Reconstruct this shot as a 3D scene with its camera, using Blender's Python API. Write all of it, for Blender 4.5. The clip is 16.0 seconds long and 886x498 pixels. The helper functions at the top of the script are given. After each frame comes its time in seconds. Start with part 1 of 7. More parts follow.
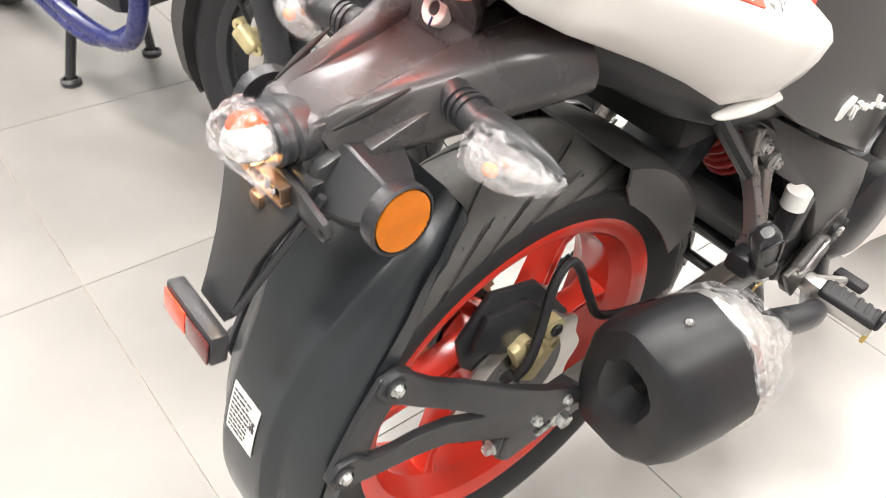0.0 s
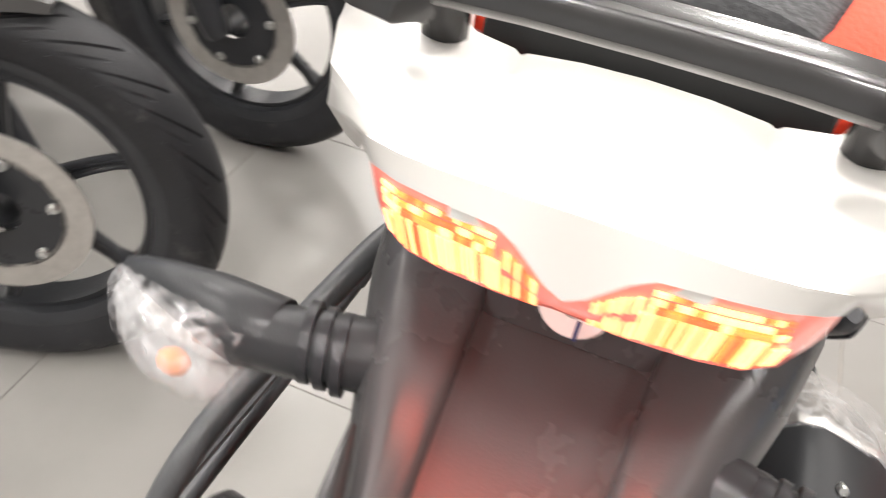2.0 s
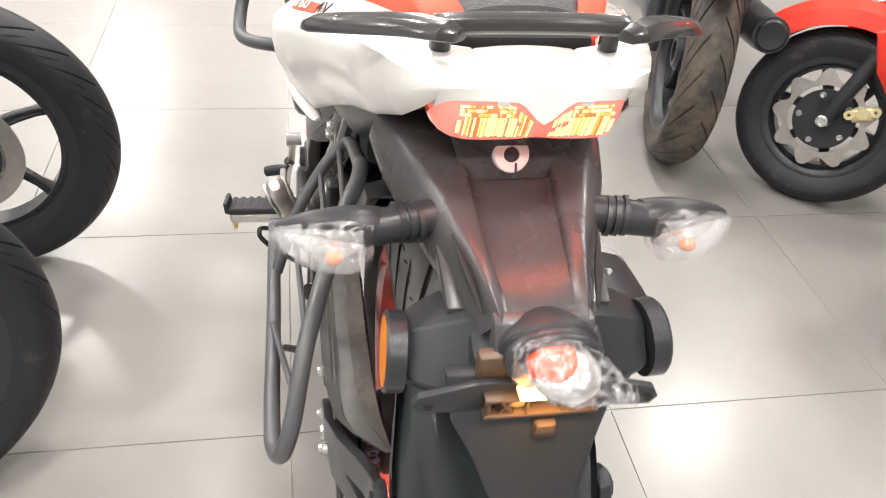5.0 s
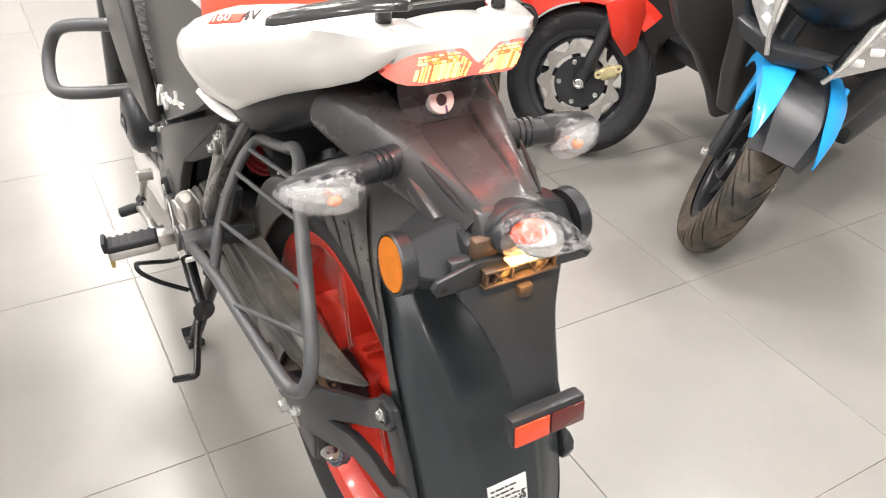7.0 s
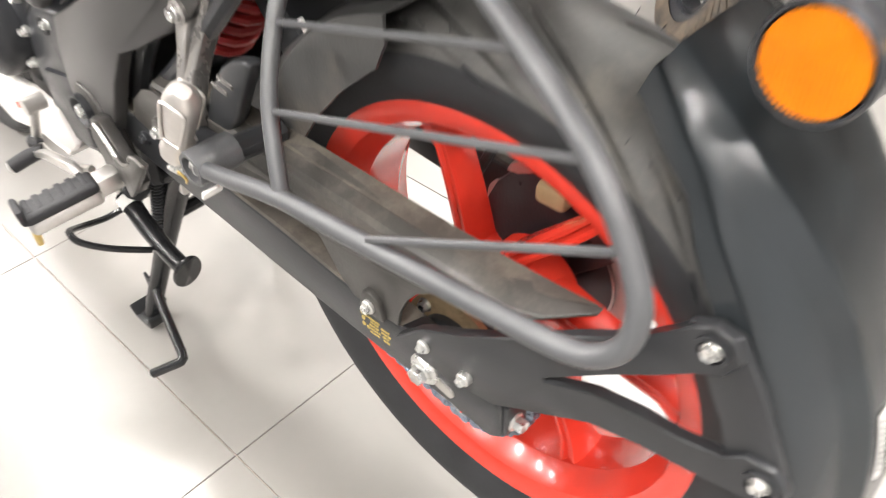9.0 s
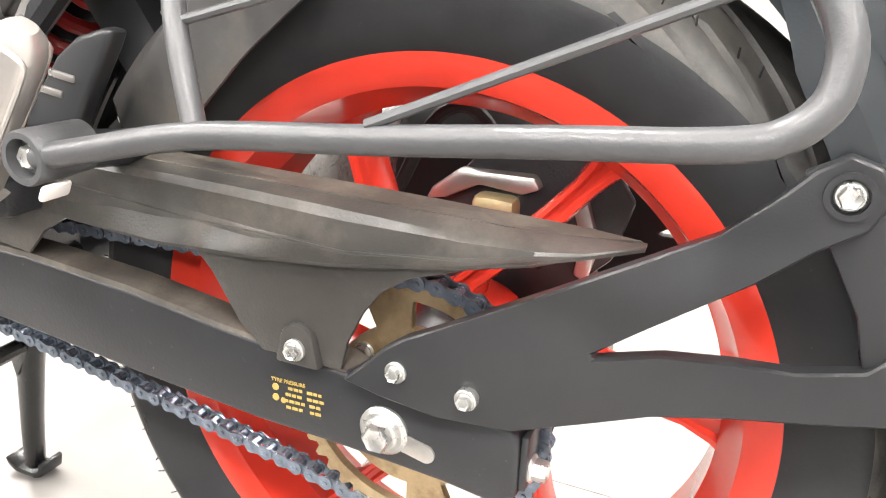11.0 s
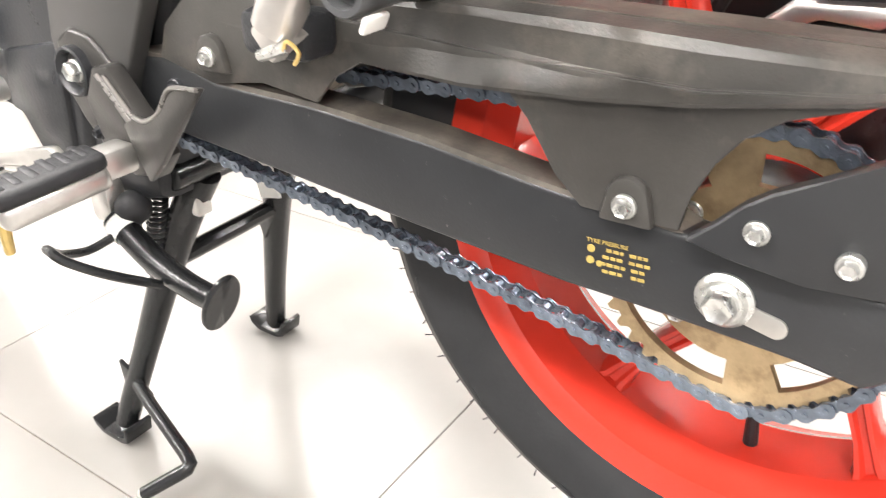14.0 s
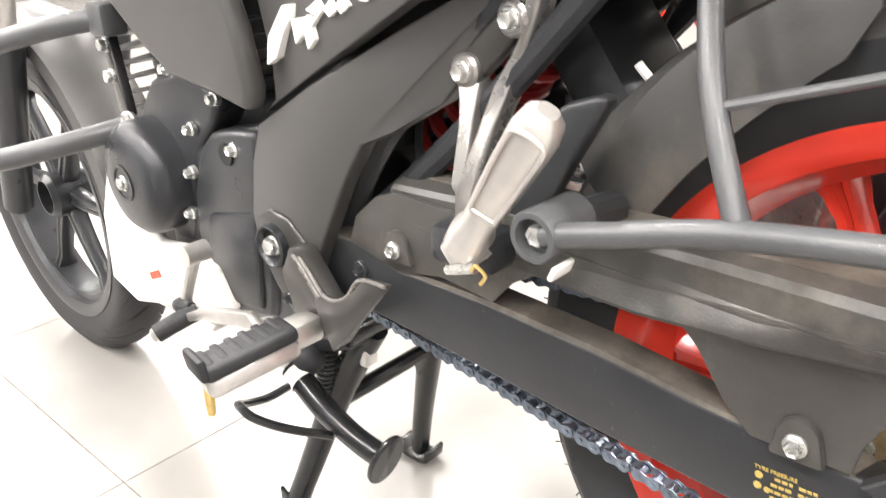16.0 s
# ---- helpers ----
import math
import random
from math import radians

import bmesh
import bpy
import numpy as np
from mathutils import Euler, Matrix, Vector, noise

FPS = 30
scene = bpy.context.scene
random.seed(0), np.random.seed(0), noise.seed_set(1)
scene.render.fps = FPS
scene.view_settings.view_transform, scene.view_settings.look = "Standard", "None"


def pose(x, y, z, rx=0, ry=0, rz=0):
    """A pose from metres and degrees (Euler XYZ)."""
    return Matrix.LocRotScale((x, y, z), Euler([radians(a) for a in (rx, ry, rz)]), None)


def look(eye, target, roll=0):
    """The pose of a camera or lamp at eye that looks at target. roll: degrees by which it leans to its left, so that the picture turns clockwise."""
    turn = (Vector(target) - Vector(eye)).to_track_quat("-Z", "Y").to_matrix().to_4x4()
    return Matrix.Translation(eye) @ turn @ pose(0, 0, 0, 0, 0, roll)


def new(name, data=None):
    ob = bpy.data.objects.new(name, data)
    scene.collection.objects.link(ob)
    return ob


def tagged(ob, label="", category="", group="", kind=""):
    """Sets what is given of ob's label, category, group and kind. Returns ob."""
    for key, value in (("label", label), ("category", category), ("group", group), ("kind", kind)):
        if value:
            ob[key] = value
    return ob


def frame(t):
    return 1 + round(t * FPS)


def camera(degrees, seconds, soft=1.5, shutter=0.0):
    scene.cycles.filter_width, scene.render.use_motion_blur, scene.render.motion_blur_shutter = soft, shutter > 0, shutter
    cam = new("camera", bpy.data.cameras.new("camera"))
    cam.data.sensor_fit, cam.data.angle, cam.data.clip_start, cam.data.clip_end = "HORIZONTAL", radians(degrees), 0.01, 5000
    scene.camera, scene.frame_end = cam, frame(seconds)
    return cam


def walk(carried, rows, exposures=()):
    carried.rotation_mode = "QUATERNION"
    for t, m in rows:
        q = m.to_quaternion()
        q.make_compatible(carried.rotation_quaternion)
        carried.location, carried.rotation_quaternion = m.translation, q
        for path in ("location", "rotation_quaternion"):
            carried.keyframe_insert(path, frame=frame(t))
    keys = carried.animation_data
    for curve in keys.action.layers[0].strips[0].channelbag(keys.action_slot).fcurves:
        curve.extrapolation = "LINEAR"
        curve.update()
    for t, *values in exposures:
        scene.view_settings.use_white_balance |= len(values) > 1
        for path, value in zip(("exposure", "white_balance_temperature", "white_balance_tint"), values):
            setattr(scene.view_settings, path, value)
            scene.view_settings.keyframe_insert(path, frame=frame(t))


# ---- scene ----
cam = camera(57.93, 16.0, soft=1.0, shutter=0.4)
PATH = [
    (0, look((0.437, -0.503, 1.126), (-0.658, 0.531, -0.191), 7.2)),
    (0.5, look((0.38, -0.492, 1.136), (-0.679, 0.617, -0.148), 3.6)),
    (1, look((0.261, -0.433, 1.154), (-0.582, 0.790, -0.185), 5.7)),
    (1.5, look((0.184, -0.381, 1.144), (-0.688, 0.790, -0.222), 3.2)),
    (2, look((0.011, -0.320, 1.056), (-0.423, 1.058, -0.327), 7.3)),
    (2.5, look((-0.045, -0.335, 1.086), (-0.012, 1.104, -0.303), 9.5)),
    (3, look((-0.063, -0.415, 1.127), (0.171, 0.968, -0.299), 10.7)),
    (3.5, look((-0.075, -0.457, 1.148), (0.152, 0.952, -0.253), 8.7)),
    (4, look((-0.08, -0.482, 1.152), (0.173, 0.981, -0.187), 7.9)),
    (6.3, look((-0.302, -0.752, 1.179), (0.399, 0.741, 0.048), 2.8)),
    (6.5, look((-0.322, -0.745, 1.178), (0.48, 0.703, 0.056), 3.2)),
    (7, look((-0.358, -0.729, 1.174), (0.508, 0.672, 0.04), 3.6)),
    (7.5, look((-0.421, -0.693, 1.176), (0.451, 0.712, 0.051), 2.2)),
    (8, look((-0.477, -0.644, 1.168), (0.403, 0.74, 0.024), 1.8)),
    (8.5, look((-0.472, -0.511, 1.105), (0.461, 0.735, -0.151), 1.6)),
    (9.0, pose(-0.4273, -0.3240, 0.9421, 47.71, 1.62, -46.68)),
    (9.5, pose(-0.4345, -0.2216, 0.7420, 54.60, -0.45, -55.48)),
    (10.0, pose(-0.4470, -0.2091, 0.6686, 62.00, -0.87, -61.94)),
    (10.2, pose(-0.4752, -0.2027, 0.6766, 64.41, -1.99, -63.91)),
    (12.3, pose(-0.5067, -0.1697, 0.6708, 72.01, -2.04, -67.23)),
    (12.5, pose(-0.4932, -0.1647, 0.6771, 69.74, -0.76, -66.34)),
    (13.0, pose(-0.4745, -0.1303, 0.6414, 64.17, 1.56, -63.42)),
    (13.5, pose(-0.4880, -0.0985, 0.6295, 60.43, 2.02, -59.60)),
    (14.0, pose(-0.5054, -0.0807, 0.6339, 61.16, 1.37, -55.97)),
    (14.5, pose(-0.5148, -0.0744, 0.6478, 64.03, 1.18, -53.09)),
    (15.0, pose(-0.5244, -0.0697, 0.6768, 66.60, 1.10, -50.47)),
    (15.5, pose(-0.5220, -0.0598, 0.7013, 65.73, 1.94, -49.06)),
    (16.0, pose(-0.5240, -0.0583, 0.7294, 66.91, 3.13, -47.09)),
]
walk(cam, PATH, [(0.0, 0.18), (0.5, 0.10), (1.4, 0.06), (2.0, -0.34), (2.5, -0.45), (3.2, -0.27), (4.2, -0.2), (6.3, -0.2), (8.2, -0.1), (9.0, 0.46), (9.5, 0.83), (10.0, 0.87), (12.3, 1.03), (13.0, 0.91), (14.0, 0.83), (16.0, 0.79)])

# ---- world and light ----
world = bpy.data.worlds.new("world")
scene.world = world
world.use_nodes = True
world.node_tree.nodes["Background"].inputs[0].default_value = (1.0, 0.99, 0.98, 1)
world.node_tree.nodes["Background"].inputs[1].default_value = 0.35
scene.view_settings.exposure = 0.0
PANELS = [(x, y) for x in (-4.2, -1.9, 0.15, 2.4) for y in (-2.6, -0.85, 0.9, 2.65, 4.4, 6.1, 7.9)]
for px, py in PANELS:
    lamp = bpy.data.lights.new("panel_light", "AREA")
    lamp.shape, lamp.size, lamp.energy, lamp.color = "DISK", 0.40, 58, (1.0, 0.965, 0.93)
    ob = new("panel_light", lamp)
    ob.matrix_world = pose(px, py, 3.16, 0, 0, 0)
# added side fill, set as daylight through an unseen glazed shopfront
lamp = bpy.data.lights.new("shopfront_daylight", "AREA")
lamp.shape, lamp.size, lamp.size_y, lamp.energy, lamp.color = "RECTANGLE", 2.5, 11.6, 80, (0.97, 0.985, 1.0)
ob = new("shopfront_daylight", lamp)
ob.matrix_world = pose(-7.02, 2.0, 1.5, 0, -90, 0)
# second added fill, from the south, for sheen on rear-facing black parts
lamp = bpy.data.lights.new("entrance_daylight", "AREA")
lamp.shape, lamp.size, lamp.size_y, lamp.energy, lamp.color = "RECTANGLE", 7.6, 2.5, 20, (0.97, 0.985, 1.0)
ob = new("entrance_daylight", lamp)
ob.matrix_world = pose(-0.5, -6.02, 1.5, 90, 0, 0)

# the lit tail lamp and number plate lamp
lamp = bpy.data.lights.new("tail_lamp_glow", "AREA")
lamp.shape, lamp.size, lamp.size_y, lamp.energy, lamp.color = "RECTANGLE", 0.100, 0.012, 0.075, (1.0, 0.10, 0.05)
ob = new("tail_lamp_glow", lamp)
ob.matrix_world = pose(0, -0.178, 0.8965, -25, 0, 0)
lamp = bpy.data.lights.new("plate_lamp_glow", "AREA")
lamp.shape, lamp.size, lamp.size_y, lamp.energy, lamp.color = "RECTANGLE", 0.034, 0.010, 0.15, (1.0, 0.58, 0.22)
ob = new("plate_lamp_glow", lamp)
ob.matrix_world = pose(-0.004, -0.294, 0.786, 18, 0, 0)

# ---- materials ----
def material(name, color, rough=0.5, metal=0.0, var=0.15, scale=30.0, bump=0.0, bscale=300.0, coat=0.0, spec=0.5,
             emit=None, power=0.0, trans=0.0, ior=1.45, stain=None, alpha=1.0, random_obj=0.0):
    """A procedural surface: colour varied at two sizes, roughness varied, fine relief."""
    m = bpy.data.materials.new(name)
    m.use_nodes = True
    nt = m.node_tree
    n, l = nt.nodes, nt.links
    b = n["Principled BSDF"]
    tc = n.new("ShaderNodeTexCoord")
    big = n.new("ShaderNodeTexNoise")
    big.inputs["Scale"].default_value = scale
    big.inputs["Detail"].default_value = 5
    big.inputs["Roughness"].default_value = 0.65
    l.new(tc.outputs["Object"], big.inputs["Vector"])
    ramp = n.new("ShaderNodeMapRange")
    ramp.inputs[1].default_value, ramp.inputs[2].default_value = 0.25, 0.75
    ramp.inputs[3].default_value, ramp.inputs[4].default_value = 1 - var, 1 + var
    l.new(big.outputs[0], ramp.inputs[0])
    mul = n.new("ShaderNodeVectorMath")
    mul.operation = "SCALE"
    mul.inputs[0].default_value = color[:3]
    l.new(ramp.outputs[0], mul.inputs[3])
    out = mul.outputs[0]
    if random_obj:
        oi = n.new("ShaderNodeObjectInfo")
        mr = n.new("ShaderNodeMapRange")
        mr.inputs[3].default_value, mr.inputs[4].default_value = 1 - random_obj, 1 + random_obj
        l.new(oi.outputs["Random"], mr.inputs[0])
        m2 = n.new("ShaderNodeVectorMath")
        m2.operation = "SCALE"
        l.new(out, m2.inputs[0])
        l.new(mr.outputs[0], m2.inputs[3])
        out = m2.outputs[0]
    if stain:
        sc, lo, hi, col = stain
        sn = n.new("ShaderNodeTexNoise")
        sn.inputs["Scale"].default_value = sc
        sn.inputs["Detail"].default_value = 6
        sn.inputs["Roughness"].default_value = 0.7
        l.new(tc.outputs["Object"], sn.inputs["Vector"])
        sr = n.new("ShaderNodeMapRange")
        sr.inputs[1].default_value, sr.inputs[2].default_value = lo, hi
        l.new(sn.outputs[0], sr.inputs[0])
        mix = n.new("ShaderNodeMix")
        mix.data_type = "RGBA"
        l.new(sr.outputs[0], mix.inputs[0])
        l.new(out, mix.inputs[6])
        mix.inputs[7].default_value = (*col, 1)
        out = mix.outputs[2]
    l.new(out, b.inputs["Base Color"])
    rr = n.new("ShaderNodeMapRange")
    rr.inputs[1].default_value, rr.inputs[2].default_value = 0.3, 0.7
    rr.inputs[3].default_value, rr.inputs[4].default_value = max(0.02, rough * 0.93), min(1, rough * 1.07)
    l.new(big.outputs[0], rr.inputs[0])
    l.new(rr.outputs[0], b.inputs["Roughness"])
    b.inputs["Metallic"].default_value = metal
    b.inputs["Specular IOR Level"].default_value = spec
    b.inputs["IOR"].default_value = ior
    b.inputs["Alpha"].default_value = alpha
    b.inputs["Transmission Weight"].default_value = trans
    b.inputs["Coat Weight"].default_value = coat
    b.inputs["Coat Roughness"].default_value = 0.05
    if emit:
        b.inputs["Emission Color"].default_value = (*emit, 1)
        b.inputs["Emission Strength"].default_value = power
    if bump:
        fine = n.new("ShaderNodeTexNoise")
        fine.inputs["Scale"].default_value = bscale
        fine.inputs["Detail"].default_value = 3
        l.new(tc.outputs["Object"], fine.inputs["Vector"])
        bp = n.new("ShaderNodeBump")
        bp.inputs["Strength"].default_value = bump
        bp.inputs["Distance"].default_value = 0.002
        l.new(fine.outputs[0], bp.inputs["Height"])
        l.new(bp.outputs[0], b.inputs["Normal"])
    return m


DUST = (0.16, 0.14, 0.12)
M = dict(
    tile=material("tile", (0.258, 0.245, 0.231), 0.25, var=0.05, scale=5, bump=0.03, bscale=40, random_obj=0.03, stain=(2.2, 0.56, 0.85, (0.246, 0.232, 0.217))),
    grout=material("grout", (0.62, 0.52, 0.44), 0.8, var=0.3, scale=14),
    wall=material("wall", (0.56, 0.545, 0.52), 0.7, var=0.04, scale=3, bump=0.1, bscale=120),
    ceiling=material("ceiling", (0.62, 0.61, 0.60), 0.8, var=0.03, scale=4),
    panel=material("panel", (0.9, 0.9, 0.9), 0.4, emit=(1.0, 0.96, 0.9), power=3.0),
    rubber=material("rubber", (0.020, 0.020, 0.022), 0.55, var=0.25, scale=25, bump=0.25, bscale=220, spec=0.4, stain=(18, 0.6, 0.85, (0.09, 0.085, 0.08))),
    tread=material("tread", (0.062, 0.060, 0.057), 0.50, var=0.3, scale=20, bump=0.2, bscale=260, spec=0.45, stain=(14, 0.52, 0.85, (0.12, 0.108, 0.092))),
    sidewall=material("sidewall", (0.024, 0.0245, 0.026), 0.52, var=0.2, scale=25, bump=0.12, bscale=300, spec=0.3, stain=(160, 0.68, 0.78, (0.10, 0.095, 0.09))),
    mud=material("mud_tread", (0.030, 0.028, 0.026), 0.6, var=0.3, scale=20, bump=0.2, bscale=150, stain=(12, 0.40, 0.66, (0.125, 0.096, 0.068))),
    red=material("red_paint", (0.58, 0.038, 0.022), 0.24, var=0.08, scale=14, bump=0.03, bscale=150, coat=0.25),
    plastic=material("black_plastic", (0.028, 0.029, 0.031), 0.33, var=0.10, scale=18, bump=0.06, bscale=700, spec=0.38),
    boom=material("boom_plastic", (0.058, 0.056, 0.057), 0.27, var=0.05, scale=12, bump=0.05, bscale=800, spec=0.48),
    hugger=material("hugger_plastic", (0.026, 0.030, 0.033), 0.25, var=0.05, scale=9, bump=0.05, bscale=700, spec=0.48),
    guard=material("guard_plastic", (0.052, 0.049, 0.045), 0.35, var=0.25, scale=16, bump=0.14, bscale=600, stain=(11, 0.5, 0.85, DUST)),
    dusty=material("dusty_black", (0.075, 0.067, 0.058), 0.5, var=0.25, scale=30, bump=0.1, stain=(26, 0.45, 0.75, (0.16, 0.14, 0.115))),
    satin=material("satin_black", (0.026, 0.027, 0.029), 0.32, var=0.2, scale=9, bump=0.10, bscale=420, stain=(170, 0.67, 0.76, (0.15, 0.14, 0.13))),
    standblack=material("stand_black", (0.014, 0.0145, 0.0155), 0.24, var=0.2, scale=14, bump=0.10, bscale=420, spec=0.5, stain=(150, 0.70, 0.78, (0.16, 0.15, 0.14))),
    guardplain=material("splash_plastic", (0.052, 0.051, 0.050), 0.40, var=0.15, scale=14, bump=0.1, stain=(9, 0.52, 0.85, (0.115, 0.098, 0.08))),
    steel_black=material("black_tube", (0.072, 0.073, 0.076), 0.32, var=0.12, scale=22, bump=0.15, bscale=400),
    panelgrey=material("panel_grey", (0.058, 0.056, 0.055), 0.34, var=0.1, scale=6, bump=0.12, bscale=900, spec=0.5, stain=(60, 0.70, 0.8, (0.2, 0.2, 0.19))),
    casing=material("engine_black", (0.026, 0.027, 0.030), 0.29, var=0.15, scale=20, bump=0.2, bscale=400),
    muffblack=material("muffler_black", (0.017, 0.0175, 0.019), 0.42, var=0.15, scale=14, bump=0.08, bscale=600, spec=0.4, stain=(220, 0.70, 0.78, (0.10, 0.10, 0.10))),
    # near-black that puts shade into gaps, grooves, holes and the middle
    dark=material("shade_black", (0.012, 0.012, 0.012), 0.7, var=0.3, scale=10),
    white=material("white_paint", (0.72, 0.70, 0.665), 0.22, var=0.02, scale=6, coat=0.5),
    belly=material("white_belly", (0.80, 0.77, 0.74), 0.35, var=0.04, scale=6),
    silver=material("silver_alloy", (0.60, 0.585, 0.56), 0.34, metal=0.85, var=0.12, scale=40, bump=0.06, bscale=300),
    zinc=material("zinc_bolt", (0.66, 0.66, 0.64), 0.28, metal=0.9, var=0.2, scale=120, bump=0.15, bscale=500),
    gold=material("gold_zinc", (0.52, 0.385, 0.225), 0.36, metal=0.5, var=0.3, scale=30, bump=0.1, stain=(24, 0.5, 0.75, (0.2, 0.12, 0.06))),
    calip=material("caliper_gold", (0.58, 0.50, 0.28), 0.4, metal=0.35, var=0.15, scale=40, bump=0.1),
    chain=material("chain_steel", (0.21, 0.245, 0.30), 0.26, metal=0.65, var=0.45, scale=120, bump=0.2, bscale=600, random_obj=0.25),
    disc=material("disc_steel", (0.58, 0.56, 0.53), 0.32, metal=0.9, var=0.12, scale=60),
    grab=material("grab_grey", (0.028, 0.027, 0.027), 0.24, metal=0.0, var=0.10, scale=20, coat=0.4),
    hangerdark=material("hanger_dark", (0.062, 0.059, 0.056), 0.30, metal=0.4, var=0.12, scale=30, bump=0.08, bscale=500),
    hanger=material("hanger_grey", (0.30, 0.285, 0.272), 0.28, metal=0.7, var=0.1, scale=30, bump=0.05),
    pegsilver=material("peg_silver", (0.62, 0.59, 0.56), 0.34, metal=0.7, var=0.08, scale=40, bump=0.05),
    seat=material("seat_vinyl", (0.030, 0.030, 0.032), 0.55, var=0.12, scale=20, bump=0.5, bscale=350),
    seatred=material("seat_red", (0.80, 0.075, 0.035), 0.42, var=0.05, scale=12, bump=0.25, bscale=500),
    orange=material("orange_reflector", (0.66, 0.21, 0.008), 0.22, var=0.12, scale=60, emit=(0.9, 0.3, 0.01), power=0.0, coat=0.3),
    bulb=material("orange_bulb", (0.85, 0.28, 0.08), 0.25, var=0.1),
    redlens=material("red_lens", (0.82, 0.28, 0.23), 0.12, var=0.15, scale=90, coat=0.6, emit=(1.0, 0.17, 0.12), power=0.75),
    warm=material("warm_bulb", (0.9, 0.6, 0.3), 0.3, emit=(1.0, 0.55, 0.18), power=3.0),
    redglow2=material("lit_lamp_deep", (0.9, 0.2, 0.08), 0.3, emit=(1.0, 0.055, 0.014), power=3.2),
    lampwhite=material("lit_lamp_core", (0.9, 0.6, 0.3), 0.3, emit=(1.0, 0.46, 0.17), power=3.2),
    redglow=material("lit_lamp", (0.9, 0.3, 0.1), 0.3, emit=(1.0, 0.16, 0.026), power=3.2),
    redrefl=material("red_reflector", (0.10, 0.016, 0.014), 0.2, var=0.15, scale=60, coat=0.4),
    redbright=material("red_reflector_lit", (0.78, 0.065, 0.02), 0.25, var=0.15, scale=60, coat=0.4),
    clear=material("clear_lens", (0.66, 0.65, 0.65), 0.04, var=0.10, alpha=0.24, spec=0.8),
    chrome=material("reflector_silver", (0.62, 0.61, 0.60), 0.20, metal=0.75, var=0.15, scale=60),
    label=material("white_label", (0.78, 0.77, 0.74), 0.5, var=0.04),
    ink=material("ink", (0.06, 0.06, 0.06), 0.6),
    yellow=material("yellow_print", (0.42, 0.31, 0.09), 0.5, var=0.2, scale=200),
    spring=material("red_spring", (0.42, 0.03, 0.03), 0.35, var=0.15, scale=30),
    cyan=material("blue_paint", (0.02, 0.33, 0.76), 0.3, var=0.04, coat=0.3),
    navy=material("navy_paint", (0.020, 0.025, 0.12), 0.28, var=0.08, coat=0.4),
    scoot=material("scooter_red", (0.78, 0.05, 0.03), 0.22, var=0.04, coat=0.5),
    # black plastic with the plate lamp's warm light put into its colour
    warmlit=material("black_plastic_warmlit", (0.085, 0.052, 0.032), 0.4, var=0.2, scale=25),
    brass=material("brass", (0.70, 0.52, 0.2), 0.35, metal=0.7, var=0.15, scale=80),
    heat=material("heat_tint", (0.34, 0.22, 0.14), 0.3, metal=0.8, var=0.3, scale=20),
)


def film_material():
    """Crumpled thin clear wrap: mostly see-through, with bright glints."""
    m = bpy.data.materials.new("plastic_wrap")
    m.use_nodes = True
    n, l = m.node_tree.nodes, m.node_tree.links
    b = n["Principled BSDF"]
    b.inputs["Base Color"].default_value = (0.72, 0.71, 0.72, 1)
    b.inputs["Roughness"].default_value = 0.12
    b.inputs["Specular IOR Level"].default_value = 0.9
    tc = n.new("ShaderNodeTexCoord")
    v = n.new("ShaderNodeTexNoise")
    v.inputs["Scale"].default_value, v.inputs["Detail"].default_value, v.inputs["Distortion"].default_value = 75, 2, 1.6
    l.new(tc.outputs["Object"], v.inputs["Vector"])
    r = n.new("ShaderNodeMapRange")
    r.inputs[1].default_value, r.inputs[2].default_value, r.inputs[3].default_value, r.inputs[4].default_value = 0.42, 0.72, 0.014, 0.40
    l.new(v.outputs[0], r.inputs[0])
    l.new(r.outputs[0], b.inputs["Alpha"])
    bp = n.new("ShaderNodeBump")
    bp.inputs["Strength"].default_value, bp.inputs["Distance"].default_value = 0.75, 0.003
    l.new(v.outputs[0], bp.inputs["Height"])
    l.new(bp.outputs[0], b.inputs["Normal"])
    return m


M["film"] = film_material()


# ---- building helpers ----
def part(name, bm, mat, parent=None, label="", smooth=35.0):
    """Links a bmesh as one mesh object, under a thing or a part."""
    me = bpy.data.meshes.new(name)
    bmesh.ops.recalc_face_normals(bm, faces=bm.faces)
    bm.to_mesh(me)
    bm.free()
    me.materials.append(M[mat] if isinstance(mat, str) else mat)
    me.polygons.foreach_set("use_smooth", [True] * len(me.polygons))
    me.set_sharp_from_angle(angle=radians(smooth))
    ob = new(name, me)
    if parent is not None:
        ob.parent = parent
    if label:
        ob["label"] = label
    return ob


def raw(name, verts, faces, mat, parent=None, label="", smooth=35.0):
    """The same from plain lists, for large meshes."""
    me = bpy.data.meshes.new(name)
    me.from_pydata([tuple(v) for v in verts], [], faces)
    me.materials.append(M[mat] if isinstance(mat, str) else mat)
    me.polygons.foreach_set("use_smooth", [True] * len(me.polygons))
    me.set_sharp_from_angle(angle=radians(smooth))
    ob = new(name, me)
    if parent is not None:
        ob.parent = parent
    if label:
        ob["label"] = label
    return ob


def thing(name, label, category, at=(0, 0, 0), group="", kind=""):
    ob = new(name)
    ob.empty_display_size = 0.05
    ob.location = at
    return tagged(ob, label, category, group, kind)


def bevel(bm, width, seg=2, angle=30):
    bm.normal_update()
    ed = [e for e in bm.edges if len(e.link_faces) == 2 and e.calc_face_angle(0) > radians(angle)]
    if ed and width > 0:
        bmesh.ops.bevel(bm, geom=ed, offset=width, offset_type="OFFSET", segments=seg, affect="EDGES", profile=0.5, clamp_overlap=True)
    return bm


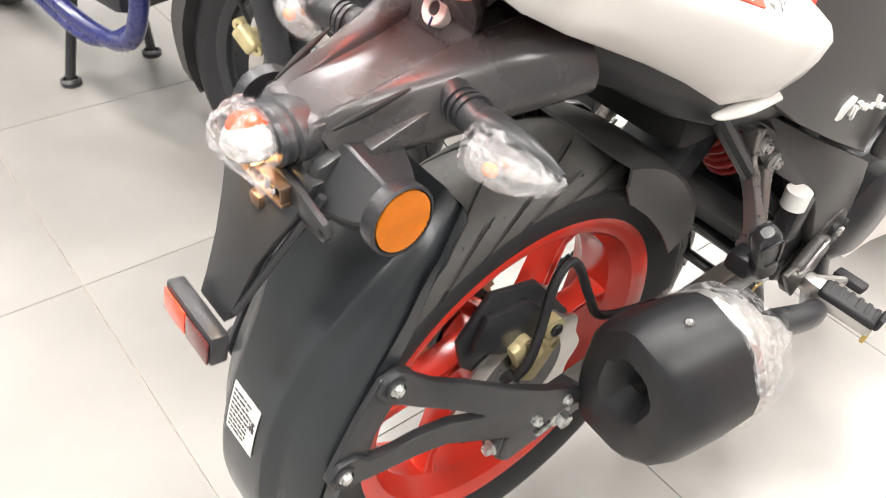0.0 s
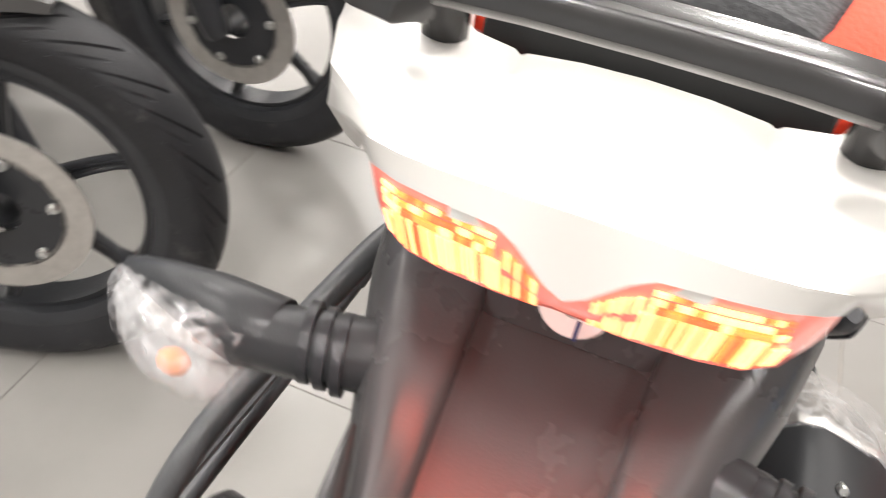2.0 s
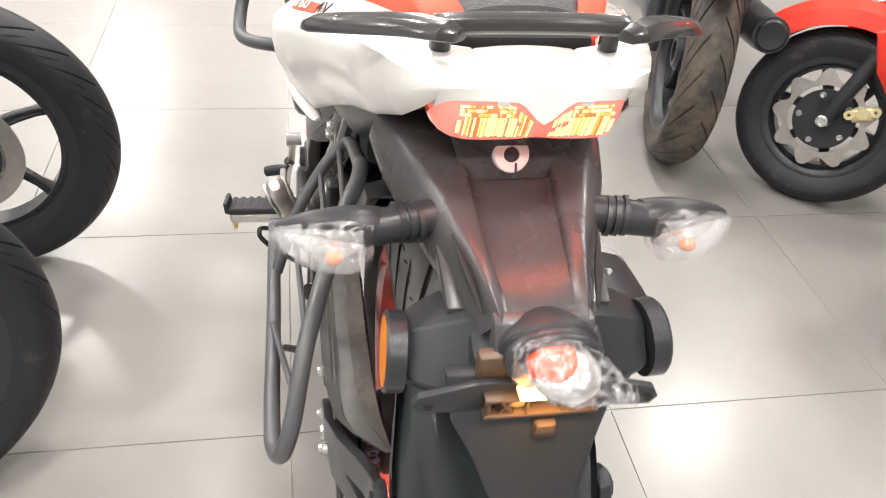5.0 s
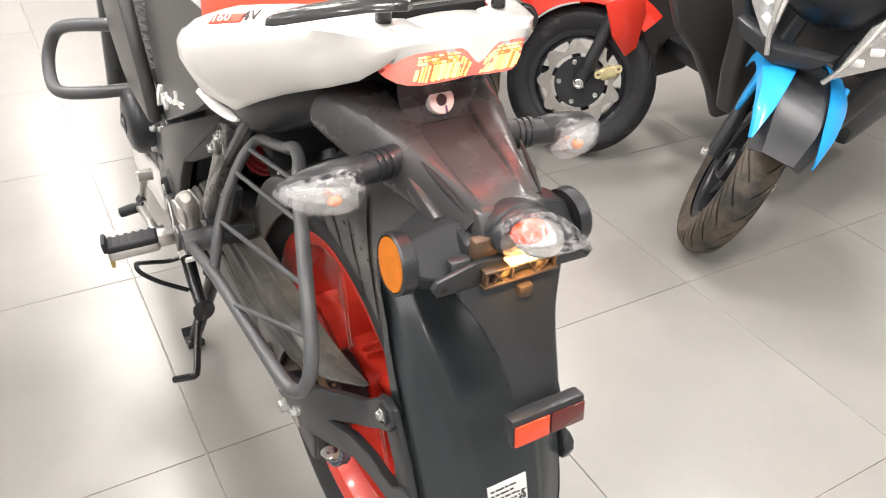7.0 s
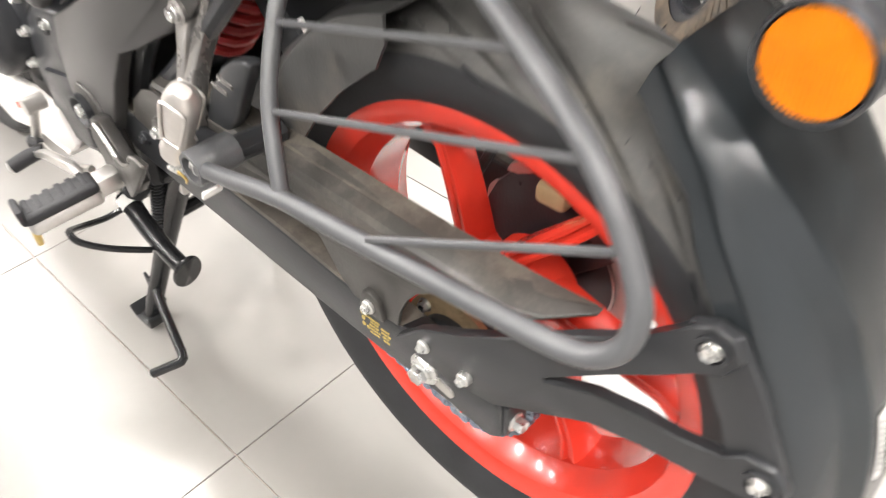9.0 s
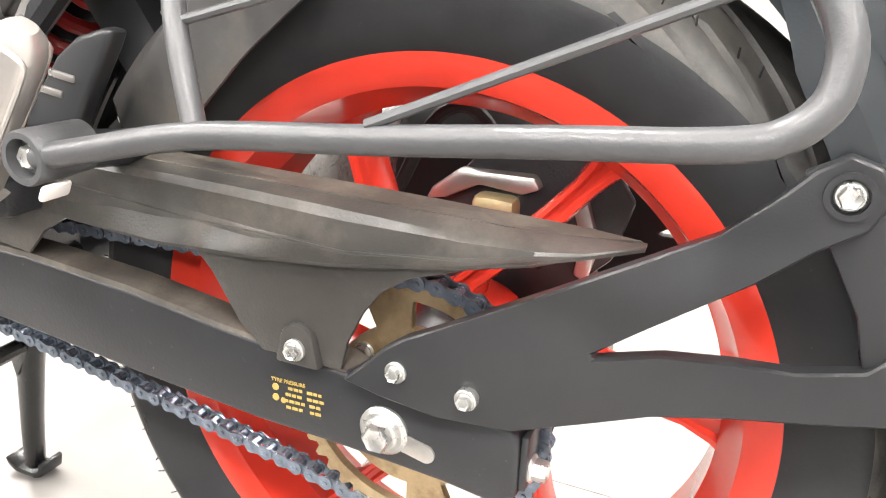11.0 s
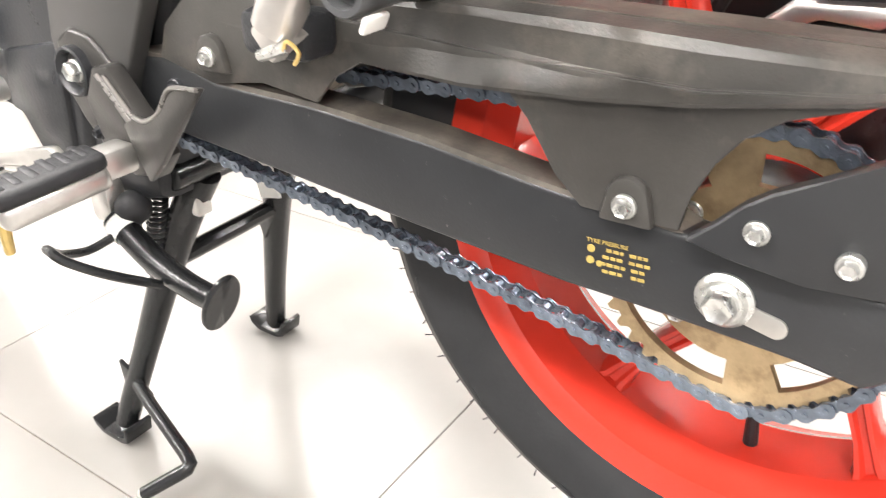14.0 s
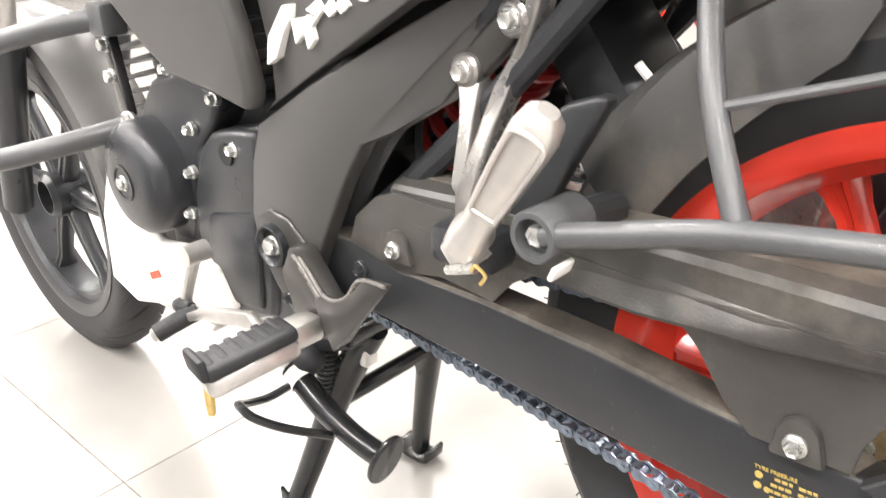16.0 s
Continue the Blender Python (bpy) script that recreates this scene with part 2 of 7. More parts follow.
def spline(pts, per=6, closed=False):
    """Catmull-Rom points through the given ones."""
    p = [Vector(q) for q in pts]
    n = len(p)
    out = []
    for i in range(n if closed else n - 1):
        a, b, c, d = (p[(i - 1) % n], p[i], p[(i + 1) % n], p[(i + 2) % n]) if closed else (p[max(i - 1, 0)], p[i], p[i + 1], p[min(i + 2, n - 1)])
        for k in range(per):
            t = k / per
            out.append(0.5 * ((2 * b) + (c - a) * t + (2 * a - 5 * b + 4 * c - d) * t * t + (3 * b - a - 3 * c + d) * t ** 3))
    if not closed:
        out.append(p[-1])
    return out


def loft(bm, rings, close=True, caps=True):
    """Skins rings of equally many points."""
    n = len(rings[0])
    vs = [[bm.verts.new(Vector(p)) for p in r] for r in rings]
    for a, b in zip(vs, vs[1:]):
        for i in range(n if close else n - 1):
            j = (i + 1) % n
            try:
                bm.faces.new((a[i], a[j], b[j], b[i]))
            except ValueError:
                pass
    if caps and close:
        bm.faces.new(vs[0][::-1])
        bm.faces.new(vs[-1])
    return bm


def tube(pts, r, n=12, per=6, bm=None, smooth_path=True, flat=1.0, up=(0, 0, 1)):
    """A round bar along points; r may be a list; flat squeezes it."""
    bm = bm or bmesh.new()
    path = spline(pts, per) if smooth_path and len(pts) > 2 else [Vector(p) for p in pts]
    rings, prev = [], None
    for i, p in enumerate(path):
        t = (path[min(i + 1, len(path) - 1)] - path[max(i - 1, 0)]).normalized()
        if prev is None:
            ref = Vector(up) if abs(t.dot(Vector(up))) < 0.9 else Vector((1, 0, 0))
            u = (ref - t * ref.dot(t)).normalized()
        else:
            u = (prev - t * prev.dot(t)).normalized()
        prev = u
        v = t.cross(u)
        rr = r if not isinstance(r, (list, tuple)) else np.interp(i / (len(path) - 1), np.linspace(0, 1, len(r)), r)
        rings.append([p + (u * math.cos(2 * math.pi * k / n) * rr * flat + v * math.sin(2 * math.pi * k / n) * rr) for k in range(n)])
    return loft(bm, rings)


def lathe(profile, centre=(0, 0, 0), axis="x", n=48, bm=None, closed=False, turn=None):
    """Turns (along, radius) points round an axis."""
    bm = bm or bmesh.new()
    rings = []
    m = turn or {"x": Matrix(((0, 0, 1), (1, 0, 0), (0, 1, 0))), "y": Matrix(((0, 1, 0), (0, 0, 1), (1, 0, 0))), "z": Matrix.Identity(3)}[axis]
    c = Vector(centre)
    pr = list(profile)
    vs = []
    for a, r in pr:
        if r < 1e-6:
            vs.append([bm.verts.new(c + m @ Vector((0, 0, a)))] * n)
        else:
            vs.append([bm.verts.new(c + m @ Vector((r * math.cos(2 * math.pi * k / n), r * math.sin(2 * math.pi * k / n), a))) for k in range(n)])
    seq = list(zip(vs, vs[1:])) + ([(vs[-1], vs[0])] if closed else [])
    for a, b in seq:
        for i in range(n):
            j = (i + 1) % n
            f = []
            for v in (a[i], a[j], b[j], b[i]):
                if v not in f:
                    f.append(v)
            if len(f) > 2:
                try:
                    bm.faces.new(f)
                except ValueError:
                    pass
    return bm


def plate(poly, x0, x1, bm=None, axis="x", bev=0.0, xf=None, seg=2):
    """A slab from a closed outline. axis x: outline in (y, z). xf(y, z) bends it sideways."""
    bm = bm or bmesh.new()

    def at(u, v, w):
        w = w + (xf(u, v) if xf else 0)
        return {"x": (w, u, v), "y": (u, w, v), "z": (u, v, w)}[axis]
    a = [bm.verts.new(at(u, v, x0)) for u, v in poly]
    b = [bm.verts.new(at(u, v, x1)) for u, v in poly]
    fa, fb = bm.faces.new(a), bm.faces.new(b[::-1])
    for i in range(len(poly)):
        j = (i + 1) % len(poly)
        bm.faces.new((a[j], a[i], b[i], b[j]))
    bm.normal_update()
    if bev:
        bevel(bm, bev, seg)
    bmesh.ops.triangulate(bm, faces=[f for f in bm.faces if len(f.verts) > 4])
    return bm


def box(c, s, bev=0.0, rot=None, bm=None, seg=2):
    """A bevelled block at c with sides s."""
    one = bmesh.new()
    bmesh.ops.create_cube(one, size=1)
    bmesh.ops.scale(one, vec=s, verts=one.verts)
    if bev:
        bevel(one, bev, seg)
    m = Matrix.Translation(c) @ (rot.to_4x4() if rot else Matrix.Identity(4))
    bmesh.ops.transform(one, matrix=m, verts=one.verts)
    if bm is None:
        return one
    return join(bm, one)


def join(bm, other):
    me = bpy.data.meshes.new("tmp")
    other.to_mesh(me)
    other.free()
    bm.from_mesh(me)
    bpy.data.meshes.remove(me)
    return bm


def ball(c, s, sub=3, bm=None, rot=None, rough=0.0, freq=30.0):
    """A rounded lump with sides s; rough crumples it."""
    one = bmesh.new()
    bmesh.ops.create_icosphere(one, subdivisions=sub, radius=0.5)
    for v in one.verts:
        k = 1 + rough * noise.noise(v.co * freq)
        v.co = Vector((v.co.x * s[0], v.co.y * s[1], v.co.z * s[2])) * k
    m = Matrix.Translation(c) @ (rot.to_4x4() if rot else Matrix.Identity(4))
    bmesh.ops.transform(one, matrix=m, verts=one.verts)
    return one if bm is None else join(bm, one)


def frame_to(way):
    return Vector(way).normalized().to_track_quat("Z", "Y").to_matrix()


def bolt(at, way, r=0.008, parent=None, name="bolt", mat="zinc", flange=1.55, h=0.006, label=""):
    """A hex-headed flange bolt whose head points along way."""
    bm = bmesh.new()
    t = frame_to(way)
    lathe([(-0.004, r * flange), (0.0012, r * flange), (0.002, r * flange * 0.9), (0.002, r * 0.9)], at, n=20, bm=bm, turn=t)
    hexa = [(r * math.cos(k * math.pi / 3), r * math.sin(k * math.pi / 3)) for k in range(6)]
    c = Vector(at)
    rings = [[c + t @ Vector((x * q, y * q, z)) for x, y in hexa] for z, q in ((0.0, 1), (h * 0.8, 1), (h, 0.86), (h * 0.85, 0.6))]
    loft(bm, rings)
    return part(name, bm, mat, parent, label)


def lettering(name, words, size, m, mat, parent):
    """Raised letters in the built-in font, placed by the matrix m."""
    cu = bpy.data.curves.new(name, "FONT")
    cu.body, cu.size, cu.extrude = words, size, 0.0003
    tmp = bpy.data.objects.new(name, cu)
    me = bpy.data.meshes.new_from_object(tmp)
    bpy.data.objects.remove(tmp)
    bpy.data.curves.remove(cu)
    me.transform(m)
    me.materials.clear()
    me.materials.append(M[mat])
    ob = new(name, me)
    ob.parent = parent
    return ob


# ---- the room ----
floor_ob = thing("floor", "light beige polished square floor tiles with thin brown joints", "floor", kind="structure")
slab = part("slab", box((0, 3, -0.0532), (14, 18, 0.1)), "grout", floor_ob)
room = []
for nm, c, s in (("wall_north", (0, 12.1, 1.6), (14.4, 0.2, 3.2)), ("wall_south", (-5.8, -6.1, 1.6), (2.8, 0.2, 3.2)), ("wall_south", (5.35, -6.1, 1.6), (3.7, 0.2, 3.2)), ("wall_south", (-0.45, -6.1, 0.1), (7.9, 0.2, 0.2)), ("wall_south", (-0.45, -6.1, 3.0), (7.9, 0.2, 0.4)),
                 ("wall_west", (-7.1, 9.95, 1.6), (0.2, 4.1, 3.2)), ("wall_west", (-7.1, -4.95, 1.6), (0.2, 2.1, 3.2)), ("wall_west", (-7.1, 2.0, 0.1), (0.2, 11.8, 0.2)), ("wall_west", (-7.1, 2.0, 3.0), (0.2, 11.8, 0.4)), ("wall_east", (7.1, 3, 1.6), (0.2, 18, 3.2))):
    w = part(nm, box(c, s), "wall")
    tagged(w, "plain off-white painted showroom wall", "wall", kind="structure")
# unseen opening, added to house the west fill lamp
win = thing("window_1", "unseen wide glazed shopfront with slim grey frames, added for side light", "window", kind="structure")
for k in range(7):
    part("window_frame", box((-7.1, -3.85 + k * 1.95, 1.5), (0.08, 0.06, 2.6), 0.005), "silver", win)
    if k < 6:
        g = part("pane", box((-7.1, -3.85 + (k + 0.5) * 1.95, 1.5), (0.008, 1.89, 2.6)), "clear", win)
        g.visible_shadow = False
# another unseen glazed front, made up for the south fill
win = thing("window_2", "unseen wide glazed entrance front with slim grey frames, added for rear light", "window", kind="structure")
for k in range(5):
    part("window_frame", box((-4.4 + k * 1.975, -6.1, 1.5), (0.06, 0.08, 2.6), 0.005), "silver", win)
    if k < 4:
        g = part("pane", box((-4.4 + (k + 0.5) * 1.975, -6.1, 1.5), (1.915, 0.008, 2.6)), "clear", win)
        g.visible_shadow = False
cl = part("ceiling", box((0, 3, 3.3), (14.4, 18.4, 0.2)), "ceiling")
tagged(cl, "plain white showroom ceiling", "ceiling", kind="structure")
for px, py in PANELS:
    lt = thing("ceiling_light", "flat round white ceiling light", "ceiling light", (px, py, 3.2), "ceiling lights")
    part("light_frame", lathe([(0.0, 0.0), (0.0, 0.235), (-0.018, 0.230), (-0.024, 0.215), (-0.024, 0.0)], n=32, axis="z"), "ceiling", lt)
    part("diffuser", lathe([(-0.024, 0.205), (-0.029, 0.200), (-0.030, 0.0)], n=32, axis="z"), "panel", lt)

# ---- the white and red motorcycle ----
bike = thing("motorcycle", "white and red motorcycle with black frame on its centre stand", "motorcycle")
AX = Vector((0, 0.002, 0.396))


def polar(a, r, x=0.0, c=AX):
    """A point at angle a (degrees, from ahead over the top) round a wheel's axle."""
    return Vector((x, c.y + r * math.cos(radians(a)), c.z + r * math.sin(radians(a))))


def tyre_mesh(name, R, width, bead, mat, parent, grooves=22, c=AX, n=420, label="", phase=0.0, depth=0.0065, ns=34):
    """A road tyre with slanted curved tread grooves sunk into it."""
    sec = []
    for i in range(ns + 1):
        u = -1 + 2 * i / ns
        if abs(u) > 0.72:
            k = (abs(u) - 0.72) / 0.28
            x = width / 2 * (1.0 - 0.22 * k * k)
            r = bead + (R - bead) * (0.56 * (1 - k))
        else:
            k = abs(u) / 0.72
            th = k * radians(76)
            x = width / 2 * math.sin(th) / math.sin(radians(76))
            r = bead + (R - bead) * (0.56 + 0.44 * (math.cos(th) - math.cos(radians(76))) / (1 - math.cos(radians(76))))
        sec.append((math.copysign(x, u), r, u))
    cell = 24
    n = grooves * cell
    verts, faces = [], []
    for k in range(n):
        for x, r, u in sec:
            d = 0.0
            w = min(abs(u), 0.74)
            skew = (2.2 * (w - 0.1) + 1.2 * (w - 0.3) ** 2) * 2 * math.pi / grooves
            a = 2 * math.pi * (k / n + phase / grooves) + skew
            j = (k + (cell // 2 if u > 0 else 0)) % cell
            if 0.12 < abs(u) < 0.70 and j in (0, 1):
                d = depth * min(1.0, (0.70 - abs(u)) / 0.08, (abs(u) - 0.12) / 0.06 + 0.3)
            if 0.45 < abs(u) < 0.73 and j in (12, 13):
                d = depth * 0.7
            if 0.775 < abs(u) < 0.79:
                d = 0.001
            rr = r - d
            verts.append((c.x + x, c.y + rr * math.cos(a), c.z + rr * math.sin(a)))
    m = len(sec)
    for k in range(n):
        kk = (k + 1) % n
        for i in range(m - 1):
            faces.append((k * m + i, k * m + i + 1, kk * m + i + 1, kk * m + i))
    return raw(name, verts, faces, mat, parent, label, 28)


def rim_mesh(name, R, half, mat, parent, c=AX, spokes=6, spoke_w=(0.030, 0.021), hub_r=0.050, phase=0.0, depth=0.024, flare=True, lean=0.0, label=""):
    """A cast wheel: flanged barrel with ribbed tapered spokes and a hub under it."""
    bm = bmesh.new()
    pr = [(-half, R), (-half + 0.004, R + 0.002), (-half + 0.009, R - 0.002), (-half + 0.014, R - 0.014), (-0.02, R - 0.022), (0.02, R - 0.022), (half - 0.014, R - 0.014),
          (half - 0.009, R - 0.002), (half - 0.004, R + 0.002), (half, R), (half, R - 0.010), (half - 0.006, R - 0.022), (half - 0.016, R - 0.026), (0.024, R - 0.036),
          (-0.024, R - 0.036), (-half + 0.016, R - 0.026), (-half + 0.006, R - 0.022), (-half, R - 0.010)]
    lathe(pr, c, "x", 128, bm, closed=True)
    wheel = part(name, bm, mat, parent, label, 30)
    ri = R - 0.034
    part("hub", lathe([(-0.040, 0.030), (-0.040, hub_r * 0.8), (-0.030, hub_r), (0.030, hub_r), (0.040, hub_r * 0.8), (0.040, 0.030)], c, "x", 48, closed=True), mat, wheel)
    for k in range(spokes):
        a0 = phase + 360 / spokes * k
        rings = []
        for t in (0, 0.15, 0.35, 0.6, 0.8, 0.92, 1.0):
            r = hub_r * 0.72 + (ri + 0.006 - hub_r * 0.72) * t
            w = spoke_w[0] * (1 - t) + spoke_w[1] * t
            if flare:
                w += 0.022 * max(0, (t - 0.82) / 0.18) ** 2 + 0.010 * max(0, (0.2 - t) / 0.2) ** 2
            d = depth * (1 - 0.25 * t) + (0.010 * max(0, (t - 0.8) / 0.2))
            tw = 0.006 * math.sin(t * math.pi)
            a = radians(a0) - lean * (1 / max(r, hub_r) - 1 / ri)
            ax, tn = Vector((0, math.cos(a), math.sin(a))), Vector((0, -math.sin(a), math.cos(a)))
            p = c + ax * r + tn * tw
            ins = min(0.011, w * 0.28)
            prof = [(-w / 2, -d * 0.55), (-w / 2, d * 0.55), (-w / 2 + ins * 0.4, d), (-w / 2 + ins, d), (-w / 2 + ins * 1.4, d * 0.78), (w / 2 - ins * 1.4, d * 0.78), (w / 2 - ins, d),
                    (w / 2 - ins * 0.4, d), (w / 2, d * 0.55), (w / 2, -d * 0.55), (w / 2 - ins * 0.4, -d), (w / 2 - ins, -d), (w / 2 - ins * 1.4, -d * 0.78), (-w / 2 + ins * 1.4, -d * 0.78),
                    (-w / 2 + ins, -d), (-w / 2 + ins * 0.4, -d)]
            rings.append([p + tn * u + Vector((v, 0, 0)) for u, v in prof])
        part("spoke", loft(bmesh.new(), rings, True, False), mat, wheel, smooth=30)
    return wheel


rear_wheel = rim_mesh("rear_wheel", 0.2230, 0.056, "red", bike, label="bright red cast alloy rear wheel with six spokes", phase=1.0, lean=0.045, spoke_w=(0.0235, 0.0160), depth=0.020)
tyre = tyre_mesh("tyre", 0.3025, 0.138, 0.219, "tread", rear_wheel, grooves=16, ns=46, label="black road tyre with slanted grooves")
# clean black walls below the dusty tread
tyre.data.materials.append(M["sidewall"])
for p_ in tyre.data.polygons:
    if math.hypot(p_.center.y - AX.y, p_.center.z - AX.z) < 0.268:
        p_.material_index = 1
# moulding whiskers on the tyre's shoulder
bm = bmesh.new()
rnd = random.Random(5)
for k in range(90):
    a = k * 4.0 + rnd.uniform(-1, 1)
    for sx in (-1, 1):
        p = polar(a, 0.2838, sx * 0.055)
        q = polar(a + rnd.uniform(-0.6, 0.6), 0.2848 + rnd.uniform(0.003, 0.0065), sx * (0.055 + rnd.uniform(0.001, 0.004)))
        tube([p, q], 0.0006, 4, bm=bm)
wh = part("rubber_whiskers", bm, "rubber", rear_wheel)
tagged(wh, kind="stuff")
# valve stem
vp = polar(-93, 0.193, 0.0)
vq = polar(-93, 0.158, -0.004)
part("valve", tube([vp, vq], [0.006, 0.0045, 0.004, 0.0045], 10, bm=None, smooth_path=False), "rubber", rear_wheel, "black rubber valve stem")
# raised letters bands on the tyre wall as plain bars
bm = bmesh.new()
for a0, cnt in ((48, 9), (86, 7), (-35, 5), (150, 8)):
    for k in range(cnt):
        a = a0 + k * 2.1
        p = polar(a, 0.2585, -0.0655)
        box(p, (0.003, 0.0065, 0.012 if k % 3 else 0.010), 0.0008, Matrix.Rotation(radians(a - 90), 3, "X"), bm)
tagged(part("sidewall_relief", bm, "rubber", rear_wheel), kind="stuff")

# sprocket, chain
SPR, SX = 0.086, -0.087
NT = 43
verts, faces = [], []
NA = NT * 4
radii = [lambda k: SPR + (0.0035 if k % 4 in (1, 2) else -0.002), lambda k: 0.076, lambda k: 0.057, lambda k: 0.030]
for x in (SX - 0.003, SX + 0.003):
    for rf in radii:
        for k in range(NA):
            p = polar(360 * k / NA, rf(k), x)
            verts.append(p)


def vid(side, ring, k):
    return side * 4 * NA + ring * NA + k % NA


for k in range(NA):
    solid = (k % (NA // 4)) > (NA // 4) * 0.72
    for s in (0, 1):
        for ring in (0, 1, 2):
            if ring == 1 and not solid:
                continue
            faces.append((vid(s, ring, k), vid(s, ring, k + 1), vid(s, ring + 1, k + 1), vid(s, ring + 1, k)))
    for ring in (0, 3):
        faces.append((vid(0, ring, k), vid(0, ring, k + 1), vid(1, ring, k + 1), vid(1, ring, k)))
    if not solid:
        for ring in (1, 2):
            faces.append((vid(0, ring, k), vid(0, ring, k + 1), vid(1, ring, k + 1), vid(1, ring, k)))
sprocket = raw("sprocket", verts, faces, "gold", rear_wheel, "gold-coloured toothed rear sprocket with crescent cut-outs")
bm = lathe([(-0.118, 0.012), (-0.118, 0.020), (-0.104, 0.024), (-0.096, 0.036), (-0.080, 0.038), (-0.07, 0.05), (-0.035, 0.052)], AX, "x", 40)
part("sprocket_carrier", bm, "satin", rear_wheel)
bm = lathe([(-0.115, 0.013), (-0.115, 0.018), (-0.106, 0.018)], AX, "x", 30)
part("spacer", bm, "silver", rear_wheel, "bright metal axle spacer")
for k in range(4):
    p = polar(45 + 90 * k, 0.047, SX - 0.003)
    bolt(p, (-1, 0, 0), 0.006, rear_wheel, "sprocket_nut", "zinc", 1.2)

CH = 0.0905
path = []
th0 = -97
for k in range(40):
    t = k / 40
    path.append(Vector((SX, 0.490, 0.386)).lerp(polar(th0, CH, SX), t) + Vector((0, 0, 0.004 * math.sin(math.pi * t))))
for a in np.linspace(th0, -263, 24):
    path.append(polar(a, CH, SX))
top = polar(-263, CH, SX)
for k in range(1, 40):
    path.append(top.lerp(Vector((SX, 0.492, 0.462)), k / 40))
for a in np.linspace(80, -80, 8):
    path.append(Vector((SX, 0.493 + 0.038 * math.cos(radians(a)), 0.424 + 0.038 * math.sin(radians(a)))))
dist = [0]
for a, b in zip(path, path[1:]):
    dist.append(dist[-1] + (b - a).length)
PITCH = 0.0127
chain_ob = thing("chain", "", "", (0, 0, 0))
for key in ("label", "category"):
    if key in chain_ob:
        del chain_ob[key]
chain_ob.parent = bike
chain_ob["label"] = "blue-grey steel drive chain"


def link_mesh(name, wide, mat):
    """One link: two waisted side plates, pins and rollers."""
    bm = bmesh.new()
    L, h = PITCH, 0.0052
    out = []
    for k in range(9):
        a = radians(90 + 180 * k / 8)
        out.append((-L / 2 + h * math.cos(a), h * math.sin(a)))
    out.append((0, -h * 0.62))
    for k in range(9):
        a = radians(-90 + 180 * k / 8)
        out.append((L / 2 + h * math.cos(a), h * math.sin(a)))
    out.append((0, h * 0.62))
    for s in (-1, 1):
        x0, x1 = sorted((s * wide, s * (wide + 0.0016)))
        plate(out, x0, x1, bm)
    for y in (-L / 2, L / 2):
        lathe([(-wide - 0.0028, 0.0), (-wide - 0.0028, 0.0019), (wide + 0.0028, 0.0019), (wide + 0.0028, 0)], (0, y, 0), "x", 8, bm)
        lathe([(-wide, 0.0040), (wide, 0.0040)], (0, y, 0), "x", 8, bm)
    me = bpy.data.meshes.new(name)
    bmesh.ops.recalc_face_normals(bm, faces=bm.faces)
    bm.to_mesh(me)
    bm.free()
    me.materials.append(M[mat])
    return me


link_a, link_b = link_mesh("link_outer", 0.0052, "chain"), link_mesh("link_inner", 0.0034, "chain")
count = int(dist[-1] / PITCH)
pa = np.array([tuple(p) for p in path])
for i in range(count):
    s0, s1 = i * PITCH, (i + 1) * PITCH
    a = Vector([np.interp(s0, dist, pa[:, k]) for k in range(3)])
    b = Vector([np.interp(s1, dist, pa[:, k]) for k in range(3)])
    ob = new("chain_link", link_a if i % 2 else link_b)
    ob.parent = chain_ob
    d = b - a
    ob.matrix_basis = Matrix.Translation((a + b) / 2) @ Matrix.Rotation(math.atan2(d.z, d.y), 4, "X")

